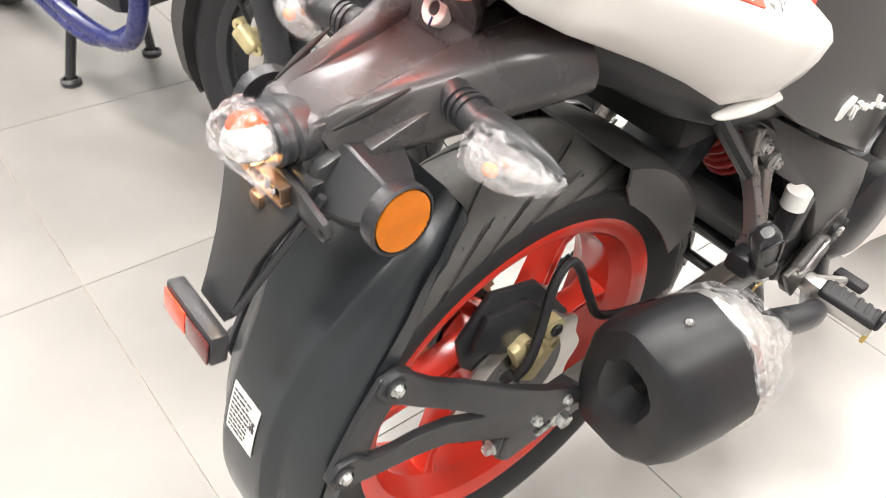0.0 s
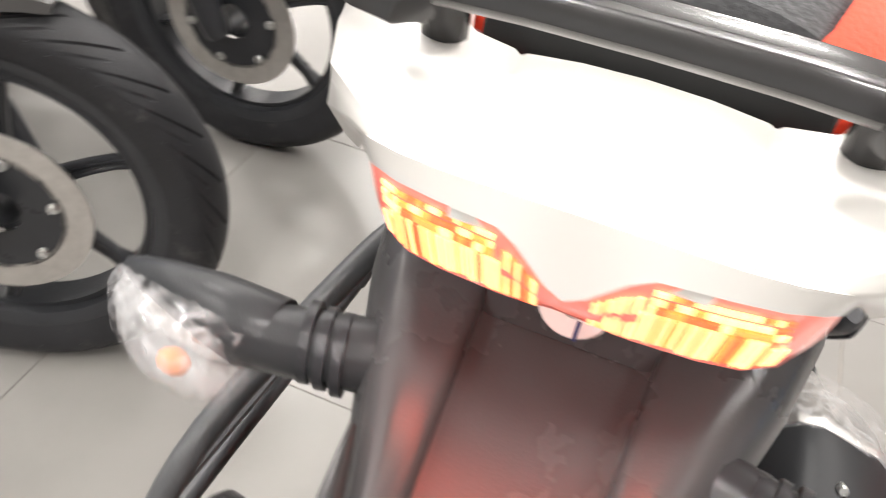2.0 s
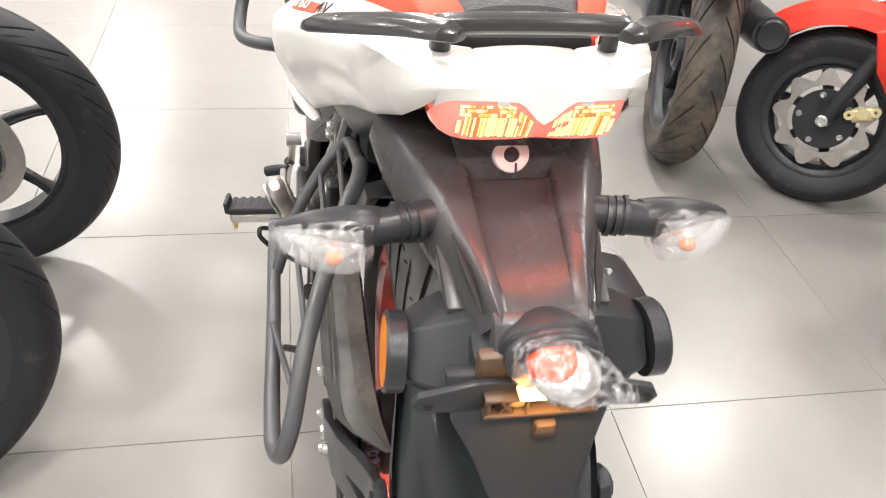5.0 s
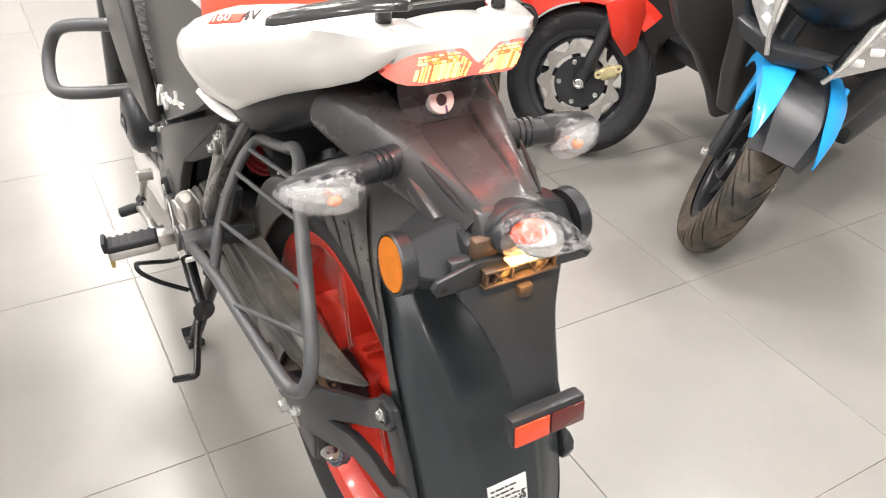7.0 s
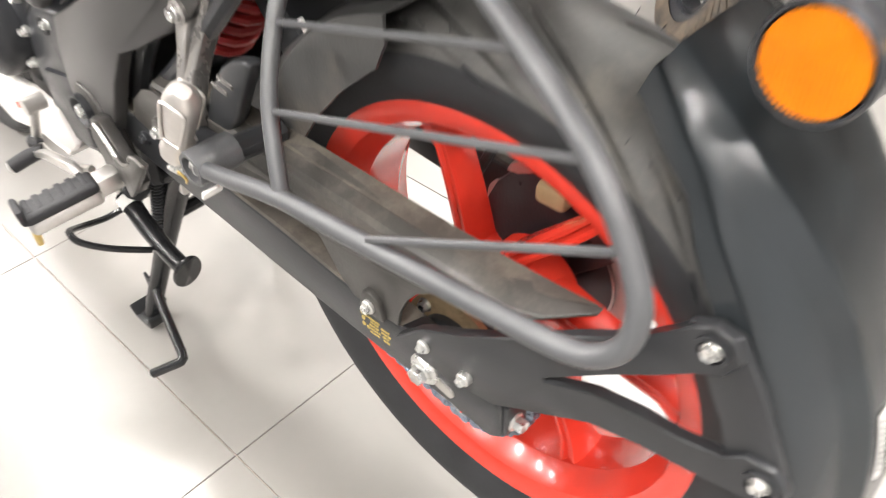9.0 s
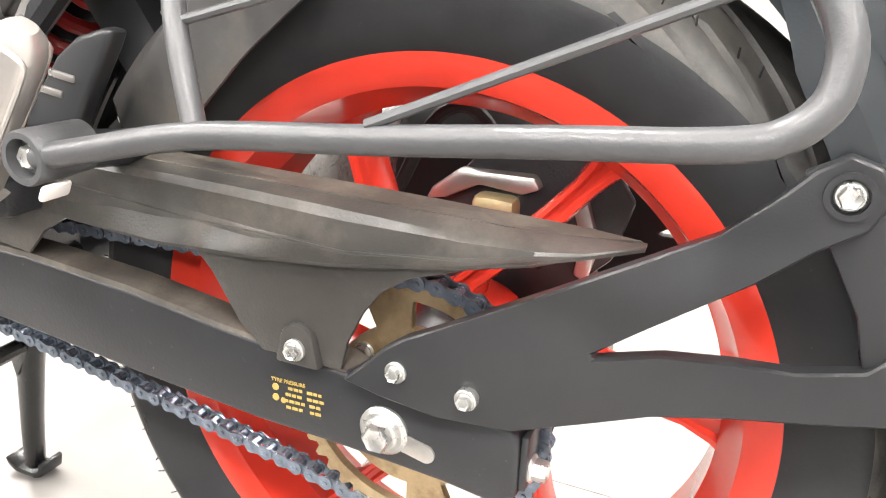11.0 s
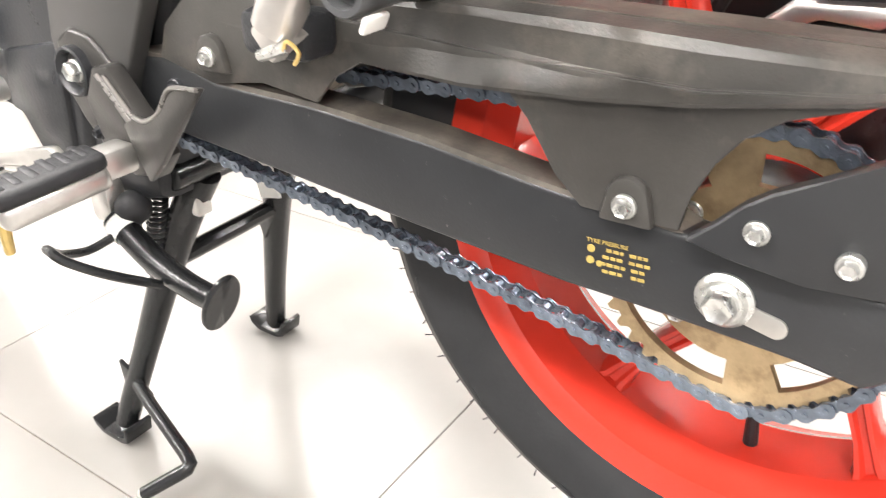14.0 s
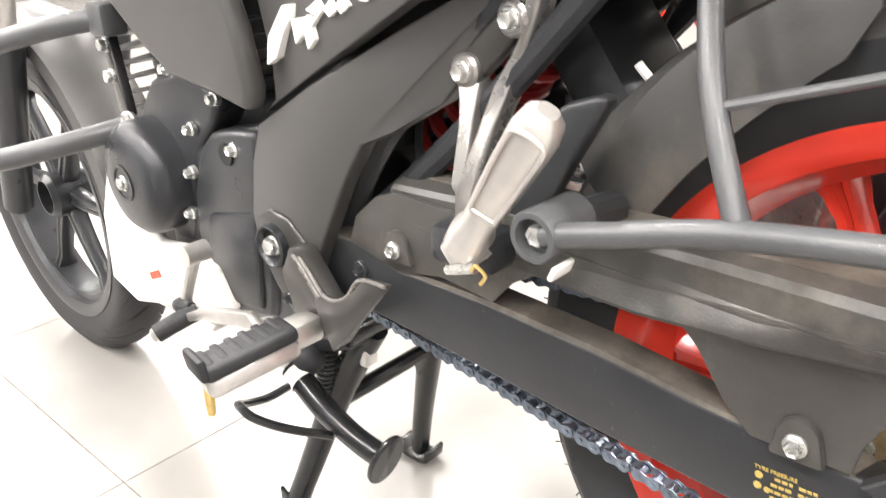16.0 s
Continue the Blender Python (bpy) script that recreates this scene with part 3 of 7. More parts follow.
# swingarm, both sides
ARM = [(0.52, 0.470), (0.43, 0.474), (0.38, 0.462), (0.286, 0.460), (0.194, 0.453), (0.12, 0.443), (0.032, 0.434), (-0.078, 0.424), (-0.083, 0.418), (-0.084, 0.380),
       (-0.072, 0.371), (-0.036, 0.376), (0.03, 0.380), (0.094, 0.382), (0.202, 0.391), (0.30, 0.401), (0.425, 0.412), (0.52, 0.424)]
for s, nm in ((-1, "left"), (1, "right")):
    x0, x1 = sorted((s * 0.127, s * 0.100))
    arm = part("swingarm", plate(ARM, x0, x1, bev=0.0055, seg=3), "satin", bike, "satin black box-section swingarm")
    bm = bmesh.new()
    loft(bm, [[(s * 0.1262, y, z - 0.002), (s * 0.1250, y, z + 0.0022), (s * 0.1030, y, z + 0.0042), (s * 0.1012, y, z - 0.004), (s * 0.106, y, z - 0.010)] for y, z in (
        (0.020, 0.4275), (0.034, 0.4335), (0.12, 0.4425), (0.194, 0.453), (0.286, 0.460), (0.38, 0.462), (0.43, 0.473), (0.50, 0.471))])
    part("arm_top", bm, "dusty", arm, "dust-covered top of the arm")
    bm = plate([(-0.0835, 0.384), (-0.0835, 0.42), (-0.088, 0.42), (-0.088, 0.384)], *sorted((s * 0.124, s * 0.098)), bev=0.001)
    part("end_cap", bm, "satin", arm)
    if s < 0:
        bm = lathe([(0, 0.0), (0, 0.0160), (0.002, 0.0160), (0.0045, 0.0135), (0.0045, 0)], (-0.127, 0.001, 0.402), n=28, turn=frame_to((-1, 0, 0)))
        part("washer", bm, "zinc", arm)
        bolt((-0.1325, 0.001, 0.402), (-1, 0, 0), 0.0092, arm, "axle_bolt", "zinc", 1.2, 0.009)
        sl = [(0.0 + 0.0062 * math.cos(radians(a)), 0.3995 + 0.0062 * math.sin(radians(a))) for a in range(-90, 91, 15)]
        sl += [(-0.0265 + 0.0062 * math.cos(radians(a)), 0.3935 + 0.0062 * math.sin(radians(a))) for a in range(90, 271, 15)]
        part("axle_slot", plate(sl, -0.1285, -0.126, bev=0.0004), "disc", arm, "pale grey axle slide plate")
        # tyre pressure label: first line lettered, the fine rows below as plain bars
        bm = bmesh.new()
        rr = random.Random(3)
        tilt = Matrix.Rotation(radians(-1.5), 3, "X")
        for row in range(1, 5):
            y = 0.080
            while y > 0.046:
                w = rr.uniform(0.0018, 0.0042)
                if not (y > 0.072 or 0.0595 > y > 0.056):
                    box((-0.1274, y - w / 2, 0.4165 - row * 0.0046 + (0.080 - y) * 0.03), (0.0005, w, 0.0019), rot=tilt, bm=bm)
                y -= w + 0.0009
        for yy, zz, r_ in ((0.0785, 0.411, 0.0024), (0.0785, 0.4035, 0.0024), (0.0728, 0.4025, 0.0019)):
            lathe([(-0.0003, 0), (-0.0003, r_), (0.0003, r_)], (-0.1274, yy, zz), "x", 14, bm)
        lettering("pressure_title", "TYRE PRESSURE", 0.0036, Matrix(((0, 0, -1, -0.12745), (-1, 0, 0, 0.0815), (0.03, 1, 0, 0.4150), (0, 0, 0, 1))), "yellow", arm)
        part("pressure_print", bm, "yellow", arm, "small yellow printed marks")
    else:
        bolt((0.129, 0.0, 0.402), (1, 0, 0), 0.011, arm, "axle_nut", "zinc", 1.4, 0.012)
        bm = tube([(0.128, -0.004, 0.398), (0.129, -0.035, 0.392)], 0.003, 8)
        part("adjuster", bm, "zinc", arm)
    bolt((s * 0.113, -0.088, 0.394), (0, -1, 0), 0.0068, arm, "adjuster_bolt", "zinc", 1.3, 0.010)
# pivot housing between the arms
part("swingarm_crossbar", box((0, 0.47, 0.445), (0.21, 0.07, 0.055), 0.012), "satin", bike)

# chain guard
GUARD = [(0.436, 0.474), (0.425, 0.500), (0.398, 0.522), (0.375, 0.530), (0.30, 0.525), (0.216, 0.519), (0.13, 0.514), (0.03, 0.512), (-0.05, 0.520), (-0.085, 0.527), (-0.080, 0.524),
         (-0.048, 0.516), (-0.013, 0.504), (0.004, 0.492), (0.016, 0.476), (0.026, 0.455), (0.030, 0.436), (0.086, 0.436), (0.103, 0.452), (0.122, 0.482), (0.137, 0.498), (0.160, 0.503), (0.234, 0.500),
         (0.262, 0.484), (0.280, 0.464), (0.33, 0.470), (0.38, 0.462)]
guard = part("chain_guard", plate(GUARD, -0.1290, -0.1250, bev=0.0012), "guard", bike, "dusty black plastic chain guard")
rings = []
for y, z_in, z_sh, z_le, z_rib, out_x, x_in, x_sh in (
        (0.385, 0.538, 0.533, 0.520, 0.510, 0.001, 0.092, 0.120), (0.30, 0.541, 0.536, 0.518, 0.502, 0.003, 0.088, 0.120), (0.216, 0.542, 0.537, 0.520, 0.4985, 0.006, 0.088, 0.120), (0.16, 0.542, 0.537, 0.519, 0.497, 0.009, 0.088, 0.120),
        (0.09, 0.541, 0.536, 0.514, 0.501, 0.010, 0.088, 0.120), (0.03, 0.540, 0.534, 0.512, 0.507, 0.010, 0.088, 0.120), (-0.04, 0.538, 0.531, 0.5195, 0.5175, 0.008, 0.087, 0.118), (-0.08, 0.536, 0.530, 0.527, 0.5255, 0.004, 0.084, 0.115),
        (-0.104, 0.534, 0.530, 0.5285, 0.5275, 0.000, 0.081, 0.106), (-0.131, 0.5295, 0.529, 0.528, 0.5275, 0.0, 0.075, 0.0765)):
    xf_ = x_sh + 0.0045
    xr_ = xf_ + 0.003 + out_x if x_sh > 0.11 else xf_
    rings.append([(-x_in, y, z_in), (-(x_in * 0.5 + x_sh * 0.5), y, z_in - 0.001), (-x_sh, y, z_sh), (-x_sh - 0.0032, y, z_sh - 0.005 * (z_sh - z_le) / 0.02), (-xf_, y, z_le), (-xr_, y, z_rib + 0.0008), (-xr_, y, z_rib - 0.0012), (-xf_ + 0.001, y, z_rib - 0.005 if x_sh > 0.11 else z_rib),
                  (-xf_ + 0.004, y, z_rib), (-x_sh + 0.002, y, z_sh - 0.004 if x_sh > 0.11 else z_rib + 0.0005), (-(x_in * 0.5 + x_sh * 0.5), y, z_in - 0.004 if x_sh > 0.11 else z_rib + 0.0005), (-x_in, y, z_in - 0.003 if x_sh > 0.11 else z_rib + 0.0005)])
part("top_flange", loft(bmesh.new(), rings), "guard", guard, smooth=24)
part("top_dust", loft(bmesh.new(), [[(-x0, y, z0 + 0.0006), (-x1, y, z1 + 0.0008), (-x1, y, z1 - 0.0006), (-x0, y, z0 - 0.0006)] for y, x0, z0, x1, z1 in ((0.36, 0.0885, 0.5405, 0.108, 0.5385), (0.20, 0.0885, 0.542, 0.108, 0.540), (0.03, 0.0885, 0.540, 0.108, 0.538), (-0.06, 0.086, 0.537, 0.104, 0.535), (-0.10, 0.082, 0.5345, 0.094, 0.533), (-0.128, 0.0755, 0.530, 0.0765, 0.530))]), "dusty", guard, "brown dust along the top edge")
for by, bz in ((0.058, 0.446), (0.374, 0.484)):
    lug = [(by + 0.0125 * math.cos(radians(a)), bz + 0.003 + 0.0125 * math.sin(radians(a))) for a in range(-5, 186, 12)] + [(by - 0.016, bz - 0.012), (by + 0.016, bz - 0.012)]
    part("lug", plate(lug, -0.1350, -0.126, bev=0.003), "guard", guard)
    bolt((-0.1360, by, bz), (-1, 0, 0), 0.0052, guard, "guard_bolt", "zinc", 1.35)
bolt((-0.129, 0.425, 0.451), (-1, 0, 0), 0.005, guard, "guard_screw", "casing", 1.6)


# hugger over the rear tyre
def hug_radius(a):
    return float(np.interp(a, [113, 130, 150, 170, 204], [0.356, 0.338, 0.3235, 0.320, 0.322]))


rings = []
angs = list(np.linspace(113, 204, 40))
for a in angs:
    ro_ = hug_radius(a)
    edge = np.interp(a, [113, 122, 130, 150, 165, 185, 204], [0.345, 0.325, 0.298, 0.272, 0.272, 0.286, 0.296])
    wf = np.interp(a, [113, 120, 135, 170, 204], [0.066, 0.080, 0.088, 0.090, 0.084])
    crest = float(np.interp(a, [113, 128, 138, 146, 158, 182, 204], [0.70, 0.70, 0.58, 0.46, 0.42, 0.44, 0.46]))
    up = float(np.interp(a, [113, 122, 130, 180, 196, 204], [0.002, 0.007, 0.011, 0.010, 0.004, 0.001]))
    prof = [(-wf, edge), (-wf * 1.0, edge + (ro_ - edge) * 0.45), (-wf * 0.97, ro_ - 0.030), (-wf * 0.90, ro_ - 0.016), (-wf * (crest + 0.14), ro_ - 0.0055), (-wf * (crest + 0.05), ro_ - 0.003), (-wf * crest, ro_ + up - 0.001), (-wf * (crest - 0.06), ro_ + up),
            (-wf * (crest - 0.16), ro_ + up), (-wf * crest * 0.4, ro_ + up + 0.0005), (0, ro_ + up + 0.001)]
    prof = prof + [(-x, r) for x, r in prof[-2::-1]]
    inn = [(x * 0.965, r - 0.004 if abs(x) < wf * 0.9 else r) for x, r in prof][::-1]
    rings.append([polar(a, r, x) for x, r in prof + inn])
bm = bmesh.new()
loft(bm, rings)
hug = part("rear_hugger", bm, "hugger", bike, "matt black plastic rear hugger", 60)


def on_hug(a, x, lift=0.0):
    return polar(a, hug_radius(a) + 0.0112 + lift, x)


bm = bmesh.new()
loft(bm, [[on_hug(a, -0.028, 0.0012), on_hug(a, 0.019, 0.0012), on_hug(a, 0.019, 0.0002), on_hug(a, -0.028, 0.0002)] for a in (158.5, 161, 163.5, 166, 168.5)])
sticker = part("sticker", bm, "label", hug, "white paper label with fine print")
bm = bmesh.new()
rr = random.Random(8)
for row in range(9):
    a = 159.7 + row * 0.95
    x = -0.025
    while x < 0.004:
        w = rr.uniform(0.003, 0.010)
        w = min(w, 0.006 - x)
        p = on_hug(a, x + w / 2, 0.0015)
        box(p, (w, 0.0007, 0.0018), rot=Matrix.Rotation(radians(a - 180), 3, "X"), bm=bm)
        x += w + 0.0016
for i in range(6):
    for j in range(6):
        if rr.random() < 0.55:
            p = on_hug(161.7 + j * 0.34, 0.0075 + i * 0.0017, 0.0015)
            box(p, (0.0016, 0.0007, 0.0016), rot=Matrix.Rotation(radians(-20), 3, "X"), bm=bm)
part("label_print", bm, "ink", sticker)


# hugger brackets
def brx(s):
    def f(y, z):
        t = min(1, max(0, (-0.045 - y) / 0.13))
        return s * (-0.036 * t * t * (3 - 2 * t))
    return f


UP = [(0.024, 0.436), (0.010, 0.449), (-0.002, 0.462), (-0.014, 0.471), (-0.05, 0.490), (-0.095, 0.513), (-0.135, 0.532), (-0.168, 0.549), (-0.190, 0.570), (-0.205, 0.587), (-0.218, 0.596), (-0.232, 0.592), (-0.240, 0.578),
      (-0.232, 0.562), (-0.212, 0.548), (-0.190, 0.528), (-0.158, 0.506), (-0.115, 0.477), (-0.116, 0.4745), (-0.150, 0.479), (-0.185, 0.482), (-0.215, 0.484), (-0.245, 0.492), (-0.258, 0.506), (-0.278, 0.508), (-0.290, 0.492),
      (-0.284, 0.474), (-0.265, 0.466), (-0.23, 0.458), (-0.19, 0.450), (-0.15, 0.442), (-0.115, 0.434), (-0.079, 0.427), (-0.036, 0.427), (0.0, 0.431)]
for s in (-1, 1):
    x0, x1 = sorted((s * 0.1385, s * 0.1275))
    br = part("hugger_bracket", plate(UP, x0, x1, bev=0.0052, xf=brx(s), seg=1), "plastic", bike, "matt black forked hugger bracket")
    web = [(-0.200, 0.585), (-0.216, 0.594), (-0.234, 0.592), (-0.256, 0.556), (-0.280, 0.508), (-0.288, 0.490), (-0.282, 0.474), (-0.262, 0.468), (-0.246, 0.482), (-0.236, 0.518), (-0.214, 0.556)]
    part("bracket_web", plate(web, *sorted((s * 0.0905, s * 0.0975)), bev=0.002), "plastic", br)
    for by, bz, bx in ((-0.011, 0.450, 0.1385), (-0.054, 0.444, 0.1385)):
        bolt((s * bx, by, bz), (s, 0, 0), 0.0047, br, "bracket_bolt", "zinc", 1.4)
    for by, bz in ((-0.221, 0.578), (-0.273, 0.490)):
        lathe_b = lathe([(0, 0.0115), (0.003, 0.0115), (0.003, 0.0085), (0.0, 0.0085)], (s * 0.1025, by, bz), n=24, turn=frame_to((s, 0, 0)))
        part("bush", lathe_b, "plastic", br)
        bolt((s * 0.1030, by, bz), (s, 0, 0), 0.0058, br, "bracket_bolt", "zinc", 1.25)

# splash guard ahead of and over the tyre
rings = []
for a in np.linspace(35, 78, 22):
    low = float(np.interp(a, [18, 44, 55, 67, 74, 78], [0.222, 0.231, 0.238, 0.251, 0.262, 0.284]))
    edge = float(np.interp(a, [18, 37, 49, 61, 75, 78], [0.256, 0.264, 0.272, 0.281, 0.286, 0.287]))
    top_r = float(np.interp(a, [18, 34, 49, 61, 69, 78], [0.266, 0.274, 0.288, 0.297, 0.301, 0.303]))
    prof = [(-0.089, min(low, edge - 0.002)), (-0.090, edge), (-0.086, top_r), (-0.072, max(top_r + 0.002, 0.298)), (-0.04, 0.3045), (0, 0.3055)]
    prof = prof + [(-x, r) for x, r in prof[-2::-1]]
    inn = [(x * 0.965, r - 0.003 if abs(x) < 0.08 else r) for x, r in prof][::-1]
    rings.append([polar(a, r, x) for x, r in prof + inn])
bm = bmesh.new()
loft(bm, rings)
part("splash_guard", bm, "guardplain", bike, "dusty black plastic splash guard", 26)

# foot guard rails on the near side
LOW = [(-0.186, 0.190, 0.557), (-0.187, 0.150, 0.567), (-0.186, 0.080, 0.583), (-0.185, -0.015, 0.593), (-0.185, -0.10, 0.603), (-0.184, -0.165, 0.610), (-0.180, -0.190, 0.617), (-0.174, -0.203, 0.635),
       (-0.165, -0.196, 0.665), (-0.150, -0.150, 0.715), (-0.118, -0.055, 0.757), (-0.104, -0.022, 0.768), (-0.098, 0.006, 0.768), (-0.097, 0.030, 0.757)]
rail = part("foot_guard", tube(LOW, 0.0073, 16, 5), "steel_black", bike, "matt black tubular foot guard")
part("upright", tube([(-0.183, 0.082, 0.584), (-0.160, 0.110, 0.640), (-0.128, 0.130, 0.690), (-0.108, 0.135, 0.712), (-0.100, 0.120, 0.726), (-0.098, 0.070, 0.742), (-0.098, 0.020, 0.760)], 0.0065, 12, 5), "steel_black", rail)


def along(pts, t):
    p = spline(pts, 8)
    k = t * (len(p) - 1)
    i = min(int(k), len(p) - 2)
    return p[i].lerp(p[i + 1], k - i)


UPR = [(-0.183, 0.082, 0.584), (-0.160, 0.110, 0.640), (-0.128, 0.130, 0.690), (-0.108, 0.135, 0.712)]
for a, b in ((0.92, 0.775), (0.62, 0.735), (0.30, 0.685), (None, 0.635)):
    p = along(UPR, a) if a is not None else Vector((-0.186, -0.016, 0.600))
    part("wire", tube([p, along(LOW, b)], 0.0028, 8), "steel_black", rail)
bm = lathe([(0.030, 0.0), (0.030, 0.0155), (-0.010, 0.0162), (-0.012, 0.0150), (-0.012, 0.0115), (-0.003, 0.0108), (-0.003, 0)], (-0.182, 0.194, 0.557), "x", 32)
ringp = part("mount_cup", bm, "steel_black", rail)
bolt((-0.186, 0.194, 0.557), (-1, 0, 0), 0.0068, ringp, "mount_bolt", "zinc", 1.05, 0.006)
part("tag", box((-0.188, 0.178, 0.540), (0.02, 0.004, 0.010), 0.002, Matrix.Rotation(radians(25), 3, "X")), "label", ringp, "small white paper tag")
part("lower_stay", tube([(-0.17, 0.194, 0.557), (-0.10, 0.20, 0.545)], 0.012, 10), "satin", rail)


# ---- tail: boom, plate holder, lamps ----
def boom_ring(y, z, hw, tw, d, tilt, dip):
    """A cross section of the boom: crowned shoulders with a sunk trough."""
    prof = [(-hw * 0.80, -d), (-hw - 0.006, -d * 0.72), (-hw - 0.003, -0.018), (-hw * 0.86, -0.001), (-tw - 0.012, 0.0), (-tw - 0.006, -0.003), (-tw, -dip), (tw, -dip), (tw + 0.006, -0.003), (tw + 0.012, 0.0),
            (hw * 0.86, -0.001), (hw + 0.003, -0.018), (hw + 0.006, -d * 0.72), (hw * 0.80, -d)]
    c, s = math.cos(radians(tilt)), math.sin(radians(tilt))
    return [(x, y - n * s * -1, z + n * c) for x, n in prof]


rings = [boom_ring(y, z, hw, tw, d, tl, dip) for y, z, hw, tw, d, tl, dip in (
    (-0.045, 0.862, 0.088, 0.027, 0.060, -12, 0.005), (-0.085, 0.860, 0.084, 0.027, 0.060, -14, 0.008), (-0.125, 0.855, 0.075, 0.026, 0.060, -17, 0.0105), (-0.165, 0.8435, 0.062, 0.0245, 0.060, -20, 0.0125),
    (-0.205, 0.833, 0.048, 0.022, 0.058, -20, 0.009), (-0.235, 0.8255, 0.040, 0.0195, 0.054, -22, 0.004), (-0.250, 0.8195, 0.036, 0.017, 0.052, -25, 0.002), (-0.257, 0.8165, 0.0345, 0.016, 0.050, -27, 0.001))]
bm = bmesh.new()
loft(bm, [spline(r, 3, True) for r in rings])
bmesh.ops.triangulate(bm, faces=[f for f in bm.faces if len(f.verts) > 4])
boom = part("tail_boom", bm, "boom", bike, "dark grey plastic tail boom with a sunk centre channel", 50)
# slots in the boom's flanks, near-black strips standing in for their shade
for s in (-1, 1):
    part("flank_groove", tube([(s * 0.0520, -0.190, 0.838), (s * 0.0455, -0.220, 0.826), (s * 0.0395, -0.246, 0.815)], [0.001, 0.0032, 0.001], 8), "dark", boom)
    part("nose_face", plate([(-0.247, 0.818), (-0.257, 0.817), (-0.268, 0.800), (-0.266, 0.775), (-0.247, 0.768)], *sorted((s * 0.0, s * 0.034)), bev=0.002), "boom", boom)
# dark wall under the lamp that carries the lock
bm = bmesh.new()
loft(bm, [[(-w, y, z), (w, y, z), (w * 0.9, y + 0.012, z + 0.004), (-w * 0.9, y + 0.012, z + 0.004)] for w, y, z in ((0.034, -0.132, 0.842), (0.040, -0.124, 0.858), (0.048, -0.132, 0.880), (0.056, -0.150, 0.902))])
part("lock_wall", bevel(bm, 0.002), "boom", boom)
# under-tray ahead of the boom
rings = []
for y, zt, hw, d in ((-0.06, 0.895, 0.072, 0.075), (0.02, 0.870, 0.088, 0.085), (0.10, 0.84, 0.11, 0.10), (0.20, 0.82, 0.125, 0.12), (0.42, 0.80, 0.12, 0.14)):
    rings.append([(-hw * 0.8, y, zt - d), (-hw, y, zt - d * 0.6), (-hw, y, zt), (hw, y, zt), (hw, y, zt - d * 0.6), (hw * 0.8, y, zt - d)])
bm = bmesh.new()
loft(bm, rings)
part("under_tray", bevel(bm, 0.006), "plastic", bike)
# lock with a white ring under the lamp
t = frame_to((0, -0.86, 0.42))
lock = part("seat_lock", lathe([(-0.01, 0.0135), (0.003, 0.0135), (0.004, 0.0127), (0.004, 0.0060), (0.002, 0.0056)], (0.0, -0.1275, 0.862), n=30, turn=t), "label", bike, "white ring round the seat lock")
part("keyhole", lathe([(0.0, 0.0060), (0.003, 0.0056), (0.003, 0)], (0.0, -0.1275, 0.862), n=24, turn=t), "casing", lock)
part("blue_line", box(Vector((0.0, -0.1275, 0.862)) + t @ Vector((0.003, -0.0095, 0.0045)), (0.0014, 0.0014, 0.007), rot=t @ Matrix.Rotation(radians(90), 3, "X")), "navy", lock)

# cross body carrying the side reflectors
for s in (-1, 1):
    rings = []
    for x, q in ((0.030, ((-0.190, 0.800), (-0.240, 0.804), (-0.272, 0.762), (-0.245, 0.732), (-0.20, 0.745))), (0.047, ((-0.192, 0.798), (-0.237, 0.802), (-0.268, 0.760), (-0.245, 0.734), (-0.20, 0.746))),
                 (0.078, ((-0.202, 0.788), (-0.230, 0.789), (-0.256, 0.762), (-0.240, 0.741), (-0.208, 0.749))), (0.086, ((-0.206, 0.784), (-0.228, 0.785), (-0.250, 0.763), (-0.237, 0.745), (-0.210, 0.752)))):
        rings.append([(s * x, y, z) for y, z in q])
    side = part("side_block", bevel(loft(bmesh.new(), rings), 0.0016, 1, 12), "plastic", bike, smooth=14)
    bm = bmesh.new()
    loft(bm, [[(s * (0.044 + q), y, z), (s * (0.058 + q), y, z), (s * (0.058 + q), y + 0.004, z - 0.016), (s * (0.044 + q), y + 0.004, z - 0.016)] for q, y, z in ((0, -0.226, 0.802), (0.002, -0.17, 0.822), (0.006, -0.10, 0.845), (0.010, -0.04, 0.86))])
    part("strut", bevel(bm, 0.002), "boom", side)
    t = frame_to((s, 0.05, 0.06))
    c0 = (s * 0.0905, -0.226, 0.765)
    ref = part("side_reflector", lathe([(-0.004, 0.0), (-0.004, 0.0285), (0.008, 0.029), (0.010, 0.0275), (0.0095, 0.0262), (0.006, 0.026)], c0, n=48, turn=t), "casing", bike, "round orange side reflector in a black rim")
    # finely ribbed lens in two halves
    bm = bmesh.new()
    N = 40
    rows = []
    for i in range(N + 1):
        u = -0.0248 + 0.0496 * i / N
        h = math.sqrt(max(0, 0.0248 ** 2 - u * u))
        z0 = 0.0085 + (0.0016 if i % 2 else 0)
        rows.append([(u, -h, 0.007), (u, -h, z0), (u, -h * 0.02, z0), (u, h * 0.02, z0 + 0.0004), (u, h, z0), (u, h, 0.007)])
    loft(bm, [[Vector(c0) + t @ Vector(p) for p in r] for r in rows], close=True, caps=False)
    part("reflector_lens", bm, "orange", ref, "ribbed orange lens", 12)

# plate holder arm, crossbar and reflector
ARMP = [(-0.064, 0.782), (-0.060, 0.752), (-0.046, 0.728), (-0.034, 0.700), (-0.026, 0.668), (-0.024, 0.652), (0.018, 0.652), (0.022, 0.668), (0.026, 0.705), (0.034, 0.728), (0.044, 0.752), (0.050, 0.782)]


